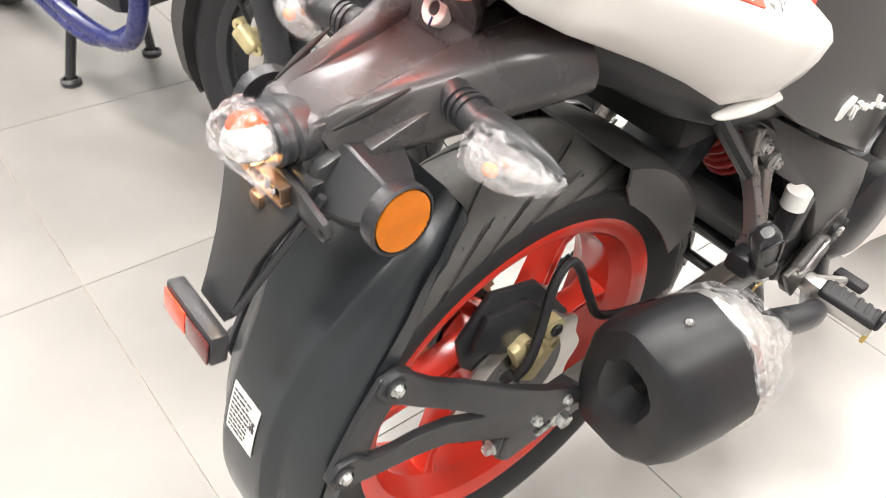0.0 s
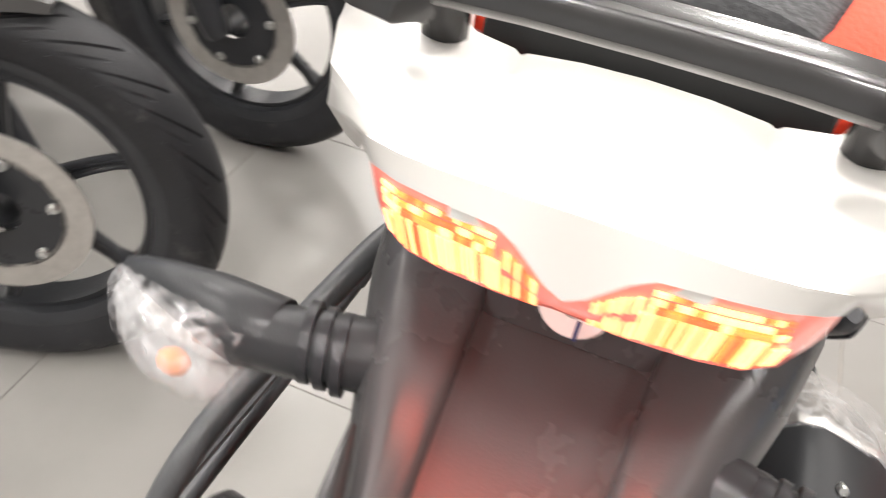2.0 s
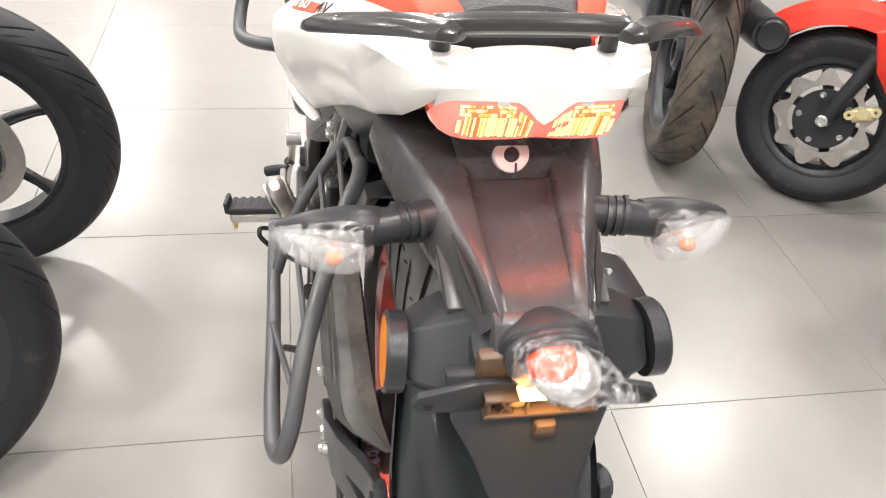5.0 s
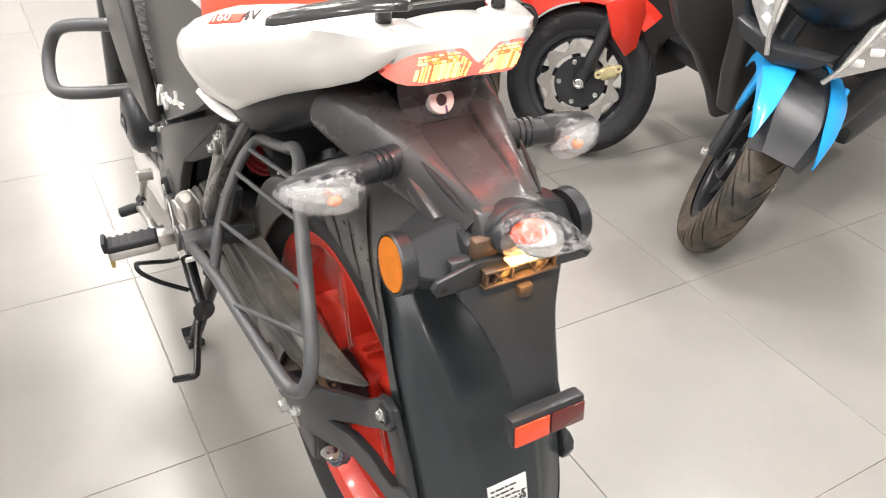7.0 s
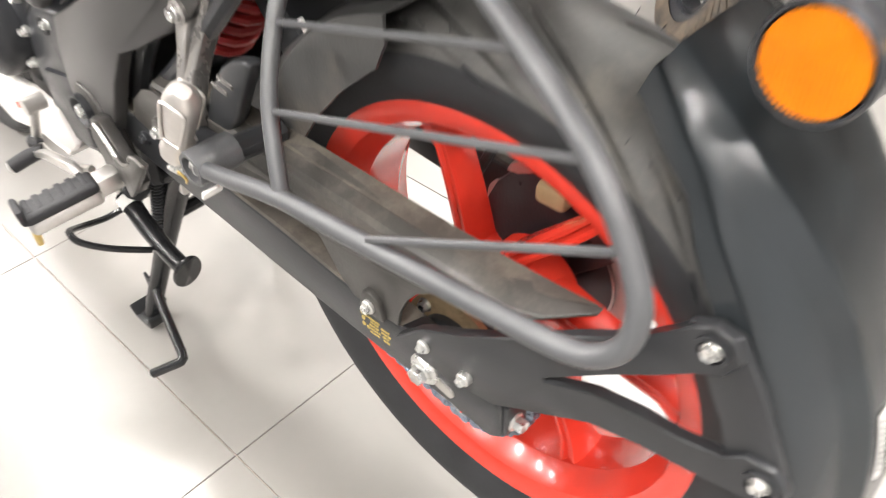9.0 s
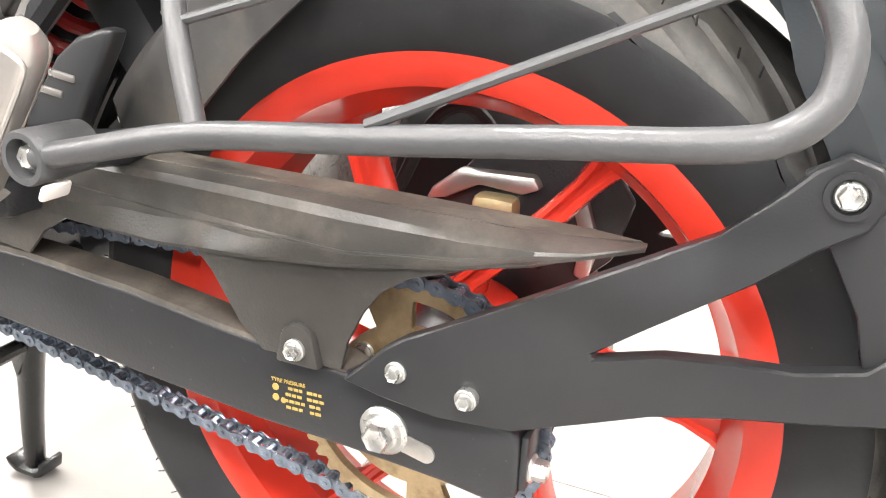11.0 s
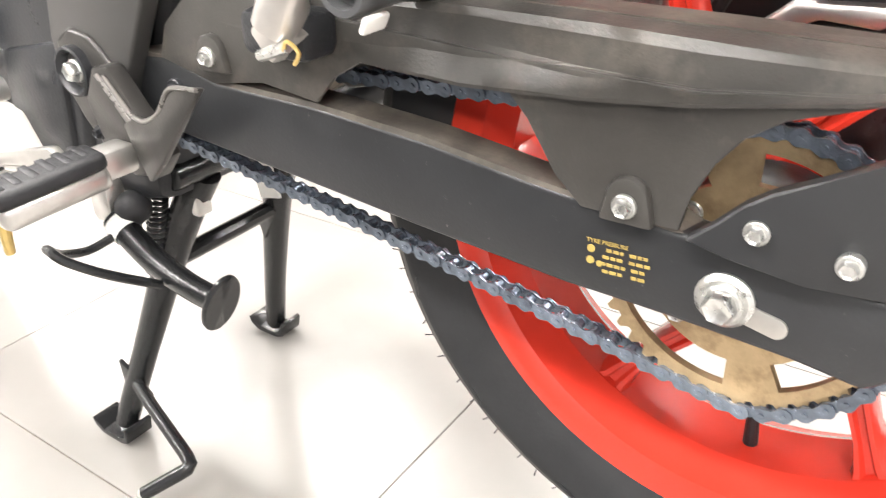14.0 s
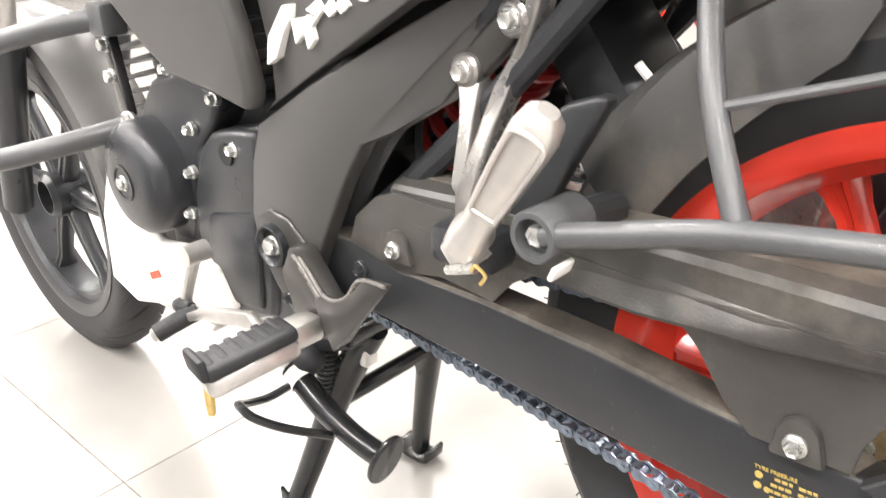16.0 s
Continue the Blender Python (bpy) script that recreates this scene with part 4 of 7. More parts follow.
def arm_y(x, z):
    return -0.271 - 0.062 * min(1, max(0, (0.782 - z) / 0.13)) + 0.18 * x * x * 5


holder = part("plate_holder", plate(ARMP, 0.0, 0.010, axis="y", bev=0.0015, xf=arm_y), "plastic", bike, "black plastic plate holder arm")
for s in (-1, 1):
    part("stiffener", tube([(s * 0.056, -0.265, 0.775), (s * 0.036, -0.288, 0.720), (s * 0.022, -0.324, 0.662)], 0.0035, 8), "plastic", holder)
part("plate_mount_body", plate([(-0.235, 0.80), (-0.262, 0.790), (-0.270, 0.745), (-0.245, 0.735)], -0.046, 0.046, bev=0.005), "plastic", holder)
bar = [(-0.083, 0.7750), (-0.087, 0.7680), (-0.082, 0.7600), (-0.046, 0.7590), (0.046, 0.7550), (0.078, 0.7540), (0.083, 0.7610), (0.078, 0.7700), (0.046, 0.7790), (-0.040, 0.7850)]
crossbar = part("plate_bar", plate(bar, -0.2790, -0.2730, axis="y", bev=0.001), "plastic", holder)
# lips and ribs are black plastic, tinted brown as the lamp lights them
for x0, x1, c in ((-0.040, 0.036, 0.7765), (-0.040, 0.036, 0.7615)):
    part("plate_lip", box((-0.002, -0.2830, c), (0.078, 0.010, 0.0025), 0.0006), "warmlit", crossbar)
for x in (-0.038, -0.012, 0.012, 0.034):
    part("plate_rib", box((x, -0.2820, 0.7690), (0.0022, 0.009, 0.015), 0.0004), "warmlit", crossbar)
for x, rt in ((-0.026, 35), (-0.026, -35), (0.024, 35)):
    part("plate_rib", box((x, -0.2820, 0.7690), (0.0018, 0.008, 0.019), 0.0004, Matrix.Rotation(radians(rt), 3, "Y")), "warmlit", crossbar)
for x in (-0.017, 0.016):
    part("plate_screw", lathe([(0, 0), (0, 0.0062), (0.003, 0.006), (0.0042, 0.004), (0.0042, 0)], (x, -0.2790, 0.7690), n=18, turn=frame_to((0, -1, 0))), "brass", crossbar, "brass cross-head screw")
# holes are near-black discs, their inner shade painted on
for x in (-0.0765, 0.0755):
    part("bar_hole", lathe([(0, 0.0), (0.0006, 0.0032), (0.0006, 0.0)], (x, -0.2792, 0.7665 if x < 0 else 0.7615), n=16, turn=frame_to((0, -1, 0))), "dark", crossbar)
part("plate_light_shade", box((-0.022, -0.2670, 0.7910), (0.045, 0.012, 0.020), 0.003), "warmlit", holder)
part("boss", box((0.002, -0.2840, 0.7470), (0.016, 0.016, 0.014), 0.004), "warmlit", holder)
rr_ = part("rear_reflector", box((-0.003, -0.346, 0.645), (0.080, 0.016, 0.030), 0.003, Matrix.Rotation(radians(-8), 3, "X")), "casing", holder, "dark rectangular red reflector")
# one red reflector; the left half's returned light is put into its colour
part("reflector_face", box((0.0165, -0.3555, 0.6445), (0.037, 0.002, 0.022), 0.0008, Matrix.Rotation(radians(-8), 3, "X")), "redrefl", rr_, "red reflector face, half coloured as unlit")
part("reflector_face", box((-0.0225, -0.3555, 0.6445), (0.037, 0.002, 0.022), 0.0008, Matrix.Rotation(radians(-8), 3, "X")), "redbright", rr_, "red reflector face, half coloured as catching light")

# number plate lamp with clear wrap
t = frame_to((0.03, -0.90, 0.10))
LC = Vector((0.002, -0.262, 0.800))
oval = t @ Matrix.Diagonal((1.0, 0.66, 1))
pl = part("plate_lamp", lathe([(-0.015, 0.031), (0.0, 0.0345), (0.005, 0.034), (0.007, 0.031), (0.010, 0.032), (0.014, 0.030), (0.015, 0.0)], LC, n=40, turn=oval), "plastic", bike, "small tail lamp wrapped in crumpled clear film")
part("lamp_collar", lathe([(0.014, 0.032), (0.018, 0.0325), (0.021, 0.030), (0.021, 0.0)], LC, n=40, turn=oval), "casing", pl)
part("lamp_glass", ball(LC + Vector((0.004, -0.030, 0.004)), (0.046, 0.042, 0.026), 3, rot=Matrix.Rotation(radians(10), 3, "X")), "chrome", pl)
part("lamp_red", ball(LC + Vector((-0.002, -0.026, 0.009)), (0.038, 0.036, 0.020), 3), "redbright", pl)
part("lamp_window", box((-0.006, -0.288, 0.7845), (0.030, 0.012, 0.003), 0.001), "warm", pl, "lit number plate window")


def crumple(rings, seed, amt, per=4):
    """Densifies rings and folds them like thin film."""
    rn_ = random.Random(seed)
    dense = []
    for a_, b_ in zip(rings, rings[1:]):
        for q_ in range(per):
            dense.append([Vector(u_).lerp(Vector(v_), q_ / per) for u_, v_ in zip(a_, b_)])
    dense.append([Vector(u_) for u_ in rings[-1]])
    fold = [rn_.uniform(-1, 1) for _ in dense[0]]
    for k_, r_ in enumerate(dense):
        mid = sum(r_, Vector()) / len(r_)
        for i_ in range(len(r_)):
            r_[i_] = mid + (r_[i_] - mid) * (1 + amt * fold[i_] * 0.8 + amt * rn_.uniform(-0.6, 0.8))
    return dense


ws = []
for x, y, z, h, dp in ((-0.026, -0.284, 0.806, 0.016, 0.022), (-0.020, -0.290, 0.809, 0.030, 0.038), (-0.004, -0.297, 0.811, 0.035, 0.046), (0.014, -0.299, 0.810, 0.034, 0.044), (0.028, -0.300, 0.806, 0.028, 0.036), (0.038, -0.302, 0.801, 0.018, 0.024), (0.044, -0.303, 0.796, 0.010, 0.014), (0.050, -0.304, 0.792, 0.016, 0.012)):
    ws.append([(x, y + dp * 0.5 * math.cos(2 * math.pi * k / 26), z + h * 0.5 * math.sin(2 * math.pi * k / 26)) for k in range(26)])
bm = bmesh.new()
loft(bm, crumple(ws, 21, 0.10))
part("wrap", bm, "film", pl, "crumpled clear plastic wrap", 12)

# rear turn signals
for s in (-1, 1):
    sig = part("turn_signal", tube([(s * 0.048, -0.150, 0.828), (s * 0.066, -0.156, 0.827), (s * 0.112, -0.164, 0.824)], [0.0148, 0.0140, 0.0128], 12), "plastic", bike, "black stalked turn signal wrapped in clear film")
    for k in range(3):
        c = Vector((s * (0.072 + 0.0065 * k), -0.1585, 0.826))
        part("stalk_rib", lathe([(-0.0018, 0.012), (-0.0018, 0.0154), (0.0018, 0.0154), (0.0018, 0.012)], c, n=24, turn=frame_to((s, -0.25, 0))), "casing", sig)
    hs = []
    for x, y, z, h, dp in ((0.086, -0.160, 0.825, 0.032, 0.032), (0.100, -0.162, 0.826, 0.036, 0.034), (0.120, -0.160, 0.826, 0.034, 0.030), (0.145, -0.158, 0.826, 0.026, 0.020), (0.165, -0.155, 0.823, 0.018, 0.014), (0.178, -0.152, 0.820, 0.009, 0.008)):
        x, h, dp = 0.104 + (x - 0.094) * 0.80, h * 0.84, dp * 0.9
        hs.append([(s * x, y + dp * 0.5 * math.cos(q), z + h * 0.5 * math.sin(q)) for q in (radians(-20 + 220 * k / 9) for k in range(10))])
    bm = bmesh.new()
    loft(bm, hs)
    part("housing", bm, "plastic", sig)
    ls = []
    for x, y, z, h, dp in ((0.100, -0.170, 0.818, 0.030, 0.012), (0.104, -0.176, 0.815, 0.040, 0.026), (0.120, -0.175, 0.814, 0.042, 0.032), (0.142, -0.172, 0.814, 0.039, 0.034), (0.162, -0.166, 0.815, 0.029, 0.027), (0.176, -0.159, 0.816, 0.016, 0.016), (0.180, -0.156, 0.816, 0.006, 0.006)):
        x, h, dp = 0.104 + (x - 0.094) * 0.78, h * 0.82, dp * 0.9
        ls.append([(s * x, y + dp * 0.5 * math.cos(2 * math.pi * k / 14), z + h * 0.5 * math.sin(2 * math.pi * k / 14)) for k in range(14)])
    bm = bmesh.new()
    loft(bm, ls)
    part("lens", bm, "clear", sig, "clear signal lens")
    bm = bmesh.new()
    loft(bm, [[(s * (0.104 + (x - 0.094) * 0.74), y + 0.004 + dp * 0.42 * math.cos(2 * math.pi * k / 12), z - 0.001 + h * 0.38 * math.sin(2 * math.pi * k / 12)) for k in range(12)] for x, y, z, h, dp in (
        (0.103, -0.168, 0.817, 0.034, 0.012), (0.122, -0.167, 0.815, 0.040, 0.02), (0.145, -0.165, 0.815, 0.032, 0.022), (0.168, -0.159, 0.816, 0.018, 0.014), (0.176, -0.156, 0.816, 0.008, 0.006))])
    part("lamp_bowl", bm, "chrome", sig)
    part("bulb", ball((s * 0.131, -0.180, 0.813), (0.014, 0.011, 0.011), 2), "bulb", sig, "orange bulb")
    fs_ = []
    for x, y, z, h, dp in ((0.094, -0.170, 0.820, 0.036, 0.034), (0.104, -0.174, 0.818, 0.047, 0.044), (0.122, -0.172, 0.817, 0.049, 0.044), (0.145, -0.170, 0.816, 0.044, 0.040), (0.166, -0.164, 0.815, 0.033, 0.031), (0.181, -0.157, 0.816, 0.018, 0.018), (0.186, -0.154, 0.816, 0.006, 0.008)):
        x, h, dp = 0.104 + (x - 0.094) * 0.78, h * 0.82, dp * 0.9
        fs_.append([Vector((s * x, y + dp * 0.5 * math.cos(2 * math.pi * k / 22), z + h * 0.5 * math.sin(2 * math.pi * k / 22))) * 1.0 for k in range(22)])
    dense = crumple(fs_, 11 if s > 0 else 12, 0.06)
    bm = bmesh.new()
    loft(bm, dense)
    part("wrap", bm, "film", sig, "crumpled clear plastic wrap", 10)

# ---- tail cowl, lamp, grab rails, seat ----
STN = [  # y, inner edge, top, bulge, low
    (0.172, (0.128, 0.868), (0.148, 0.860), (0.168, 0.846), (0.168, 0.834)), (0.150, (0.128, 0.876), (0.152, 0.870), (0.174, 0.846), (0.168, 0.812)), (0.125, (0.126, 0.886), (0.154, 0.878), (0.176, 0.848), (0.160, 0.795)),
    (0.09, (0.116, 0.900), (0.148, 0.891), (0.168, 0.856), (0.1385, 0.786)), (0.05, (0.104, 0.912), (0.135, 0.903), (0.152, 0.872), (0.1216, 0.811)), (0.0, (0.090, 0.926), (0.119, 0.918), (0.136, 0.890), (0.112, 0.837)),
    (-0.06, (0.073, 0.940), (0.101, 0.934), (0.1165, 0.911), (0.1047, 0.865)), (-0.09, (0.064, 0.944), (0.092, 0.940), (0.107, 0.920), (0.1005, 0.8785)), (-0.118, (0.056, 0.946), (0.0835, 0.943), (0.0955, 0.927), (0.0865, 0.893)),
    (-0.1215, (0.050, 0.9440), (0.0825, 0.9428), (0.0945, 0.928), (0.0855, 0.8945)), (-0.1230, (0.0375, 0.9430), (0.082, 0.9428), (0.094, 0.928), (0.0845, 0.8955)),
    (-0.150, (0.0365, 0.9445), (0.0720, 0.9435), (0.081, 0.934), (0.0760, 0.916)), (-0.166, (0.0345, 0.9458), (0.0605, 0.9447), (0.0660, 0.9390), (0.0660, 0.9330)), (-0.178, (0.0335, 0.9458), (0.050, 0.9450), (0.054, 0.943), (0.0555, 0.9400)), (-0.184, (0.0330, 0.9450), (0.042, 0.9443), (0.0445, 0.9435), (0.046, 0.943))]
for s in (-1, 1):
    rings = []
    for y, i_, t_, b_, l_ in STN:
        full = min(0.004, 0.25 * (b_[1] - l_[1]))
        mid1 = ((t_[0] * 0.4 + b_[0] * 0.6) + full, (t_[1] * 0.5 + b_[1] * 0.5))
        mid2 = ((l_[0] * 0.5 + b_[0] * 0.5) + full, (l_[1] * 0.5 + b_[1] * 0.5))
        o = [i_, t_, mid1, b_, mid2, l_]
        rings.append([(s * x, y, z) for x, z in o] + [(s * (x - 0.004), y, z - 0.003) for x, z in o[::-1]])
    bm = bmesh.new()
    loft(bm, rings)
    cowl = part("tail_panel", bm, "white", bike, "glossy white tail side panel", 40)
    part("panel_tip", tube([(s * 0.155, 0.140, 0.792), (s * 0.147, 0.118, 0.780), (s * 0.137, 0.097, 0.7720), (s * 0.134, 0.088, 0.7715)], [0.011, 0.010, 0.007, 0.003], 12, flat=0.55), "white", cowl)
    # model figures on the panel's shoulder
    def pan(y, v, lift=0.0):
        ys = [q[0] for q in STN][::-1]
        t_ = [float(np.interp(y, ys, [q[2][i] for q in STN][::-1])) for i in (0, 1)]
        b_ = [float(np.interp(y, ys, [q[3][i] for q in STN][::-1])) for i in (0, 1)]
        m1 = (t_[0] * 0.4 + b_[0] * 0.6 + 0.004, t_[1] * 0.5 + b_[1] * 0.5)
        x, z = t_[0] + (m1[0] - t_[0]) * v, t_[1] + (m1[1] - t_[1]) * v
        return Vector((s * x, y, z)) + Vector((s * 0.69, 0.0, 0.72)) * lift
    y0, y1 = (0.086, 0.034) if s < 0 else (0.032, 0.068)
    v0, v1, wide, size = (-0.05, 0.44, 1.75, 0.0135) if s < 0 else (0.22, 0.80, 1.0, 0.0165)
    bm = bmesh.new()
    loft(bm, [[pan(y, v0, 0.0016), pan(y, v1, 0.0016), pan(y, v1, -0.001), pan(y, v0, -0.001)] for y in np.linspace(y0, y1, 5)])
    badge = part("badge", bm, "seatred", cowl, "red badge with white figures")
    r_ = (pan(y1, 0.5) - pan(y0, 0.5)).normalized()
    u = pan(y0, v0) - pan(y0, v1)
    u = (u - r_ * u.dot(r_)).normalized()
    f = r_.cross(u)
    org = pan(y0, v1 - 0.06, 0.0024) + r_ * 0.003
    r_ = r_ * wide
    m_ = Matrix(((r_.x, u.x, f.x, org.x), (r_.y, u.y, f.y, org.y), (r_.z, u.z, f.z, org.z), (0, 0, 0, 1)))
    lettering("badge_figures", "160", size, m_, "label", badge)
    lettering("badge_figures", "4V", size * 1.15, m_ @ Matrix.Translation(((y0 - y1) / wide * 1.08 if s < 0 else 0.0405, -0.001, 0.0)), "grab", badge)
# centre deck between the seams
bm = bmesh.new()
loft(bm, [[(-w, y, z - 0.001), (-w * 0.94, y, z), (-w * 0.5, y, z + 0.0018), (0, y, z + 0.0024), (w * 0.5, y, z + 0.0018), (w * 0.94, y, z), (w, y, z - 0.001), (w, y, z - 0.006), (-w, y, z - 0.006)] for y, w, z in (
    (-0.1195, 0.0357, 0.9375), (-0.1215, 0.0357, 0.9418), (-0.150, 0.0347, 0.9438), (-0.168, 0.0330, 0.9447), (-0.180, 0.0318, 0.9450), (-0.1855, 0.0314, 0.9435), (-0.1870, 0.0308, 0.939))])
deck = part("tail_deck", bm, "white", bike, "glossy white tail centre panel", 40)
# rear face below the deck's crease, with a point dipping between the lamp's bays
LENS = [(0.0, -0.1875, 0.9210, 0.9050), (0.005, -0.1880, 0.9245, 0.9050), (0.0135, -0.1885, 0.9340, 0.9045), (0.0185, -0.1880, 0.9370, 0.9040), (0.035, -0.1855, 0.9365, 0.9025), (0.046, -0.1820, 0.935, 0.9010), (0.055, -0.1755, 0.9320, 0.9000), (0.061, -0.166, 0.926, 0.8995),
        (0.0650, -0.153, 0.916, 0.9000), (0.066, -0.144, 0.909, 0.9010)]
rings = []
for x, y, tp, bt in [(-q[0], *q[1:]) for q in LENS[8:0:-1]] + LENS[:9]:
    zc = float(np.interp(abs(x), [0, 0.032, 0.045, 0.055, 0.066], [0.9465, 0.9450, 0.9440, 0.9415, 0.9335]))
    yc = float(np.interp(abs(x), [0, 0.032, 0.045, 0.055, 0.066], [-0.1880, -0.1865, -0.1842, -0.1790, -0.1660]))
    rings.append([(x, yc, zc), (x, y - 0.0012, tp), (x, y + 0.004, tp), (x, yc + 0.010, zc - 0.002)])
part("rear_face", loft(bmesh.new(), rings), "white", deck, smooth=24)

# tail lamp: a wide wrap-round lens with two lit bays


def lens_at(x, k):
    """A point on the lens at sideways place x; k runs from 0 at the foot to 1 at the top."""
    xs = [q[0] for q in LENS]
    y, tp, bt = (float(np.interp(abs(x), xs, [q[i] for q in LENS])) for i in (1, 2, 3))
    return Vector((x, y + 0.011 * (1 - k) - 0.002 * math.sin(math.pi * k), bt + (tp - bt) * k))


bm = bmesh.new()
loft(bm, [[lens_at(s * q[0], k) for k in (1, 0.8, 0.5, 0.2, 0)] + [lens_at(s * q[0], 0) + Vector((0, 0.03, 0.003)), lens_at(s * q[0], 1) + Vector((0, 0.03, -0.014))] for s, q in [(-1, q) for q in LENS[:0:-1]] + [(1, q) for q in LENS]])
lens = part("tail_lamp", bm, "redlens", bike, "wide lit red tail lamp with two glowing bays", 30)
rn = random.Random(17)


def lamp_cell(x0, x1, k0, k1, mat):
    out_ = Vector((0, -0.0009, 0))
    q = [lens_at(x0, k0), lens_at(x1, k0), lens_at(x1, k1), lens_at(x0, k1)]
    part("lamp_facet", loft(bmesh.new(), [[p + out_ for p in q], [p - out_ for p in q]]), mat, lens)


for s in (-1, 1):
    # tall slats, leaning outwards, then two low rows of small cells
    x = 0.0070
    while x < 0.052:
        w = rn.choice((0.0005, 0.0008, 0.0012))
        k1 = 0.80 if x < 0.0165 else (0.60 if x < 0.048 else 0.50)
        k0 = 0.12 + rn.uniform(-0.03, 0.03) + 0.6 * max(0, x - 0.044) * 10
        if k1 - k0 > 0.08:
            lamp_cell(s * x, s * (x + w), k0, k1, rn.choices(("lampwhite", "redglow", "redglow2"), (6, 3, 1))[0])
        x += w + rn.choice((0.0003, 0.0004, 0.0007))
    for k0, k1 in ((0.64, 0.70), (0.74, 0.79), (0.84, 0.88)):
        x = 0.0190
        while x < 0.050:
            w = rn.choice((0.0012, 0.0022, 0.0034))
            lamp_cell(s * x, s * (x + w), k0, k1, rn.choices(("lampwhite", "redglow", "redglow2"), (3, 3, 2))[0])
            x += w + 0.0004

# grab rail: two handles joined by a bowed bar
rings = []
for x, y, z in ((-0.064, -0.141, 0.9665), (-0.056, -0.1405, 0.9675), (-0.036, -0.1385, 0.9675), (-0.030, -0.1375, 0.9672), (0.0, -0.1355, 0.9665), (0.030, -0.1375, 0.9672), (0.036, -0.1385, 0.9675), (0.056, -0.1405, 0.9675), (0.064, -0.141, 0.9665)):
    rings.append([(x, y + u, z + v) for u, v in ((-0.0080, -0.0030), (-0.0050, 0.0038), (0.0042, 0.0054), (0.0076, 0.0020), (0.0058, -0.0050), (-0.0042, -0.0072))])
grab = part("grab_rail", bevel(loft(bmesh.new(), rings), 0.0010, 2, 25), "grab", bike, "dark grey metal pillion grab rail", smooth=22)
for s in (-1, 1):
    rings = []
    stn = ((0.050, -0.1600, 0.9665, 0.003, 0.005), (0.054, -0.163, 0.9690, 0.011, 0.009), (0.063, -0.159, 0.9710, 0.018, 0.012), (0.080, -0.144, 0.968, 0.020, 0.0135), (0.100, -0.125, 0.961, 0.019, 0.014), (0.122, -0.103, 0.952, 0.017, 0.014), (0.140, -0.085, 0.944, 0.014, 0.013), (0.146, -0.078, 0.940, 0.008, 0.008))
    d = Vector((0.66, 0.75, 0)).normalized()
    nrm = Vector((d.y, -d.x, 0))
    for x, y, z, w, h in stn:
        pr = [(-1, 0.05), (-0.72, 0.62), (0.30, 0.80), (0.72, 0.30), (1.0, -0.55), (0.78, -0.95), (-0.72, -0.75)]
        ring = [Vector((x, y, z)) + nrm * (u * w * 0.46) + Vector((0, 0, v * h * 0.40 - u * w * 0.13)) for u, v in pr]
        rings.append([(s * p.x, p.y, p.z) for p in ring])
    part("handle", bevel(loft(bmesh.new(), rings), 0.0012, 2, 22), "grab", grab, smooth=26)
    part("foot", plate([(s * 0.050, -0.126), (s * 0.055, -0.132), (s * 0.064, -0.130), (s * 0.066, -0.120), (s * 0.054, -0.118)], 0.940, 0.966, axis="z", bev=0.003), "grab", grab)
# added block, coloured near-black for the shade between rail and deck
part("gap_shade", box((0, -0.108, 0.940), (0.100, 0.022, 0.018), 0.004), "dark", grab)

# seat
rings = []
for y, w, z in ((-0.112, 0.050, 0.945), (-0.104, 0.060, 0.957), (-0.07, 0.070, 0.965), (0.0, 0.086, 0.960), (0.08, 0.104, 0.945), (0.15, 0.116, 0.925), (0.20, 0.120, 0.900), (0.28, 0.118, 0.868), (0.40, 0.105, 0.850), (0.55, 0.085, 0.852), (0.70, 0.07, 0.88)):
    rings.append([(x * w * 0.72, y, z + 0.008 * (1 - abs(x) ** 3)) for x in np.linspace(-1, 1, 11)] + [(w * 0.74, y, z - 0.07), (-w * 0.74, y, z - 0.07)])
bm = bmesh.new()
loft(bm, rings)
seat = part("seat", bm, "seat", bike, "black grained vinyl seat with red sides", 40)
for s in (-1, 1):
    rings = []
    for y, w, z, zb in ((-0.110, 0.052, 0.948, 0.938), (-0.102, 0.062, 0.958, 0.935), (-0.07, 0.074, 0.966, 0.932), (0.0, 0.094, 0.960, 0.908), (0.08, 0.116, 0.944, 0.878), (0.14, 0.130, 0.926, 0.856), (0.175, 0.136, 0.908, 0.845), (0.195, 0.134, 0.886, 0.848)):
        o = [(w * 0.66, z + 0.004), (w * 0.82, z), (w * 0.93, z - 0.008), (w * 0.99, z * 0.7 + zb * 0.3), (w * 1.0, zb), (w * 0.8, zb - 0.004), (w * 0.66, z - 0.02)]
        rings.append([(s * x, y, zz) for x, zz in o])
    bm = bmesh.new()
    loft(bm, rings)
    part("seat_side", bm, "seatred", seat, "bright red vinyl seat side", 50)

# ---- exhaust and rear brake ----
MHEX = [(-0.020, 0.110), (-0.064, 0.062), (-0.074, -0.030), (-0.060, -0.106), (0.005, -0.113), (0.052, -0.076), (0.080, 0.020), (0.045, 0.090)]
# corners cut back to soft rounds
MHEX = [q for a, b in zip(MHEX, MHEX[1:] + MHEX[:1]) for q in ((a[0] * 0.84 + b[0] * 0.16, a[1] * 0.84 + b[1] * 0.16), (a[0] * 0.16 + b[0] * 0.84, a[1] * 0.16 + b[1] * 0.84))]
MHEX = [(x * 1.035, z * 1.035) for x, z in MHEX]
MC = Vector((0.191, 0.027, 0.482))


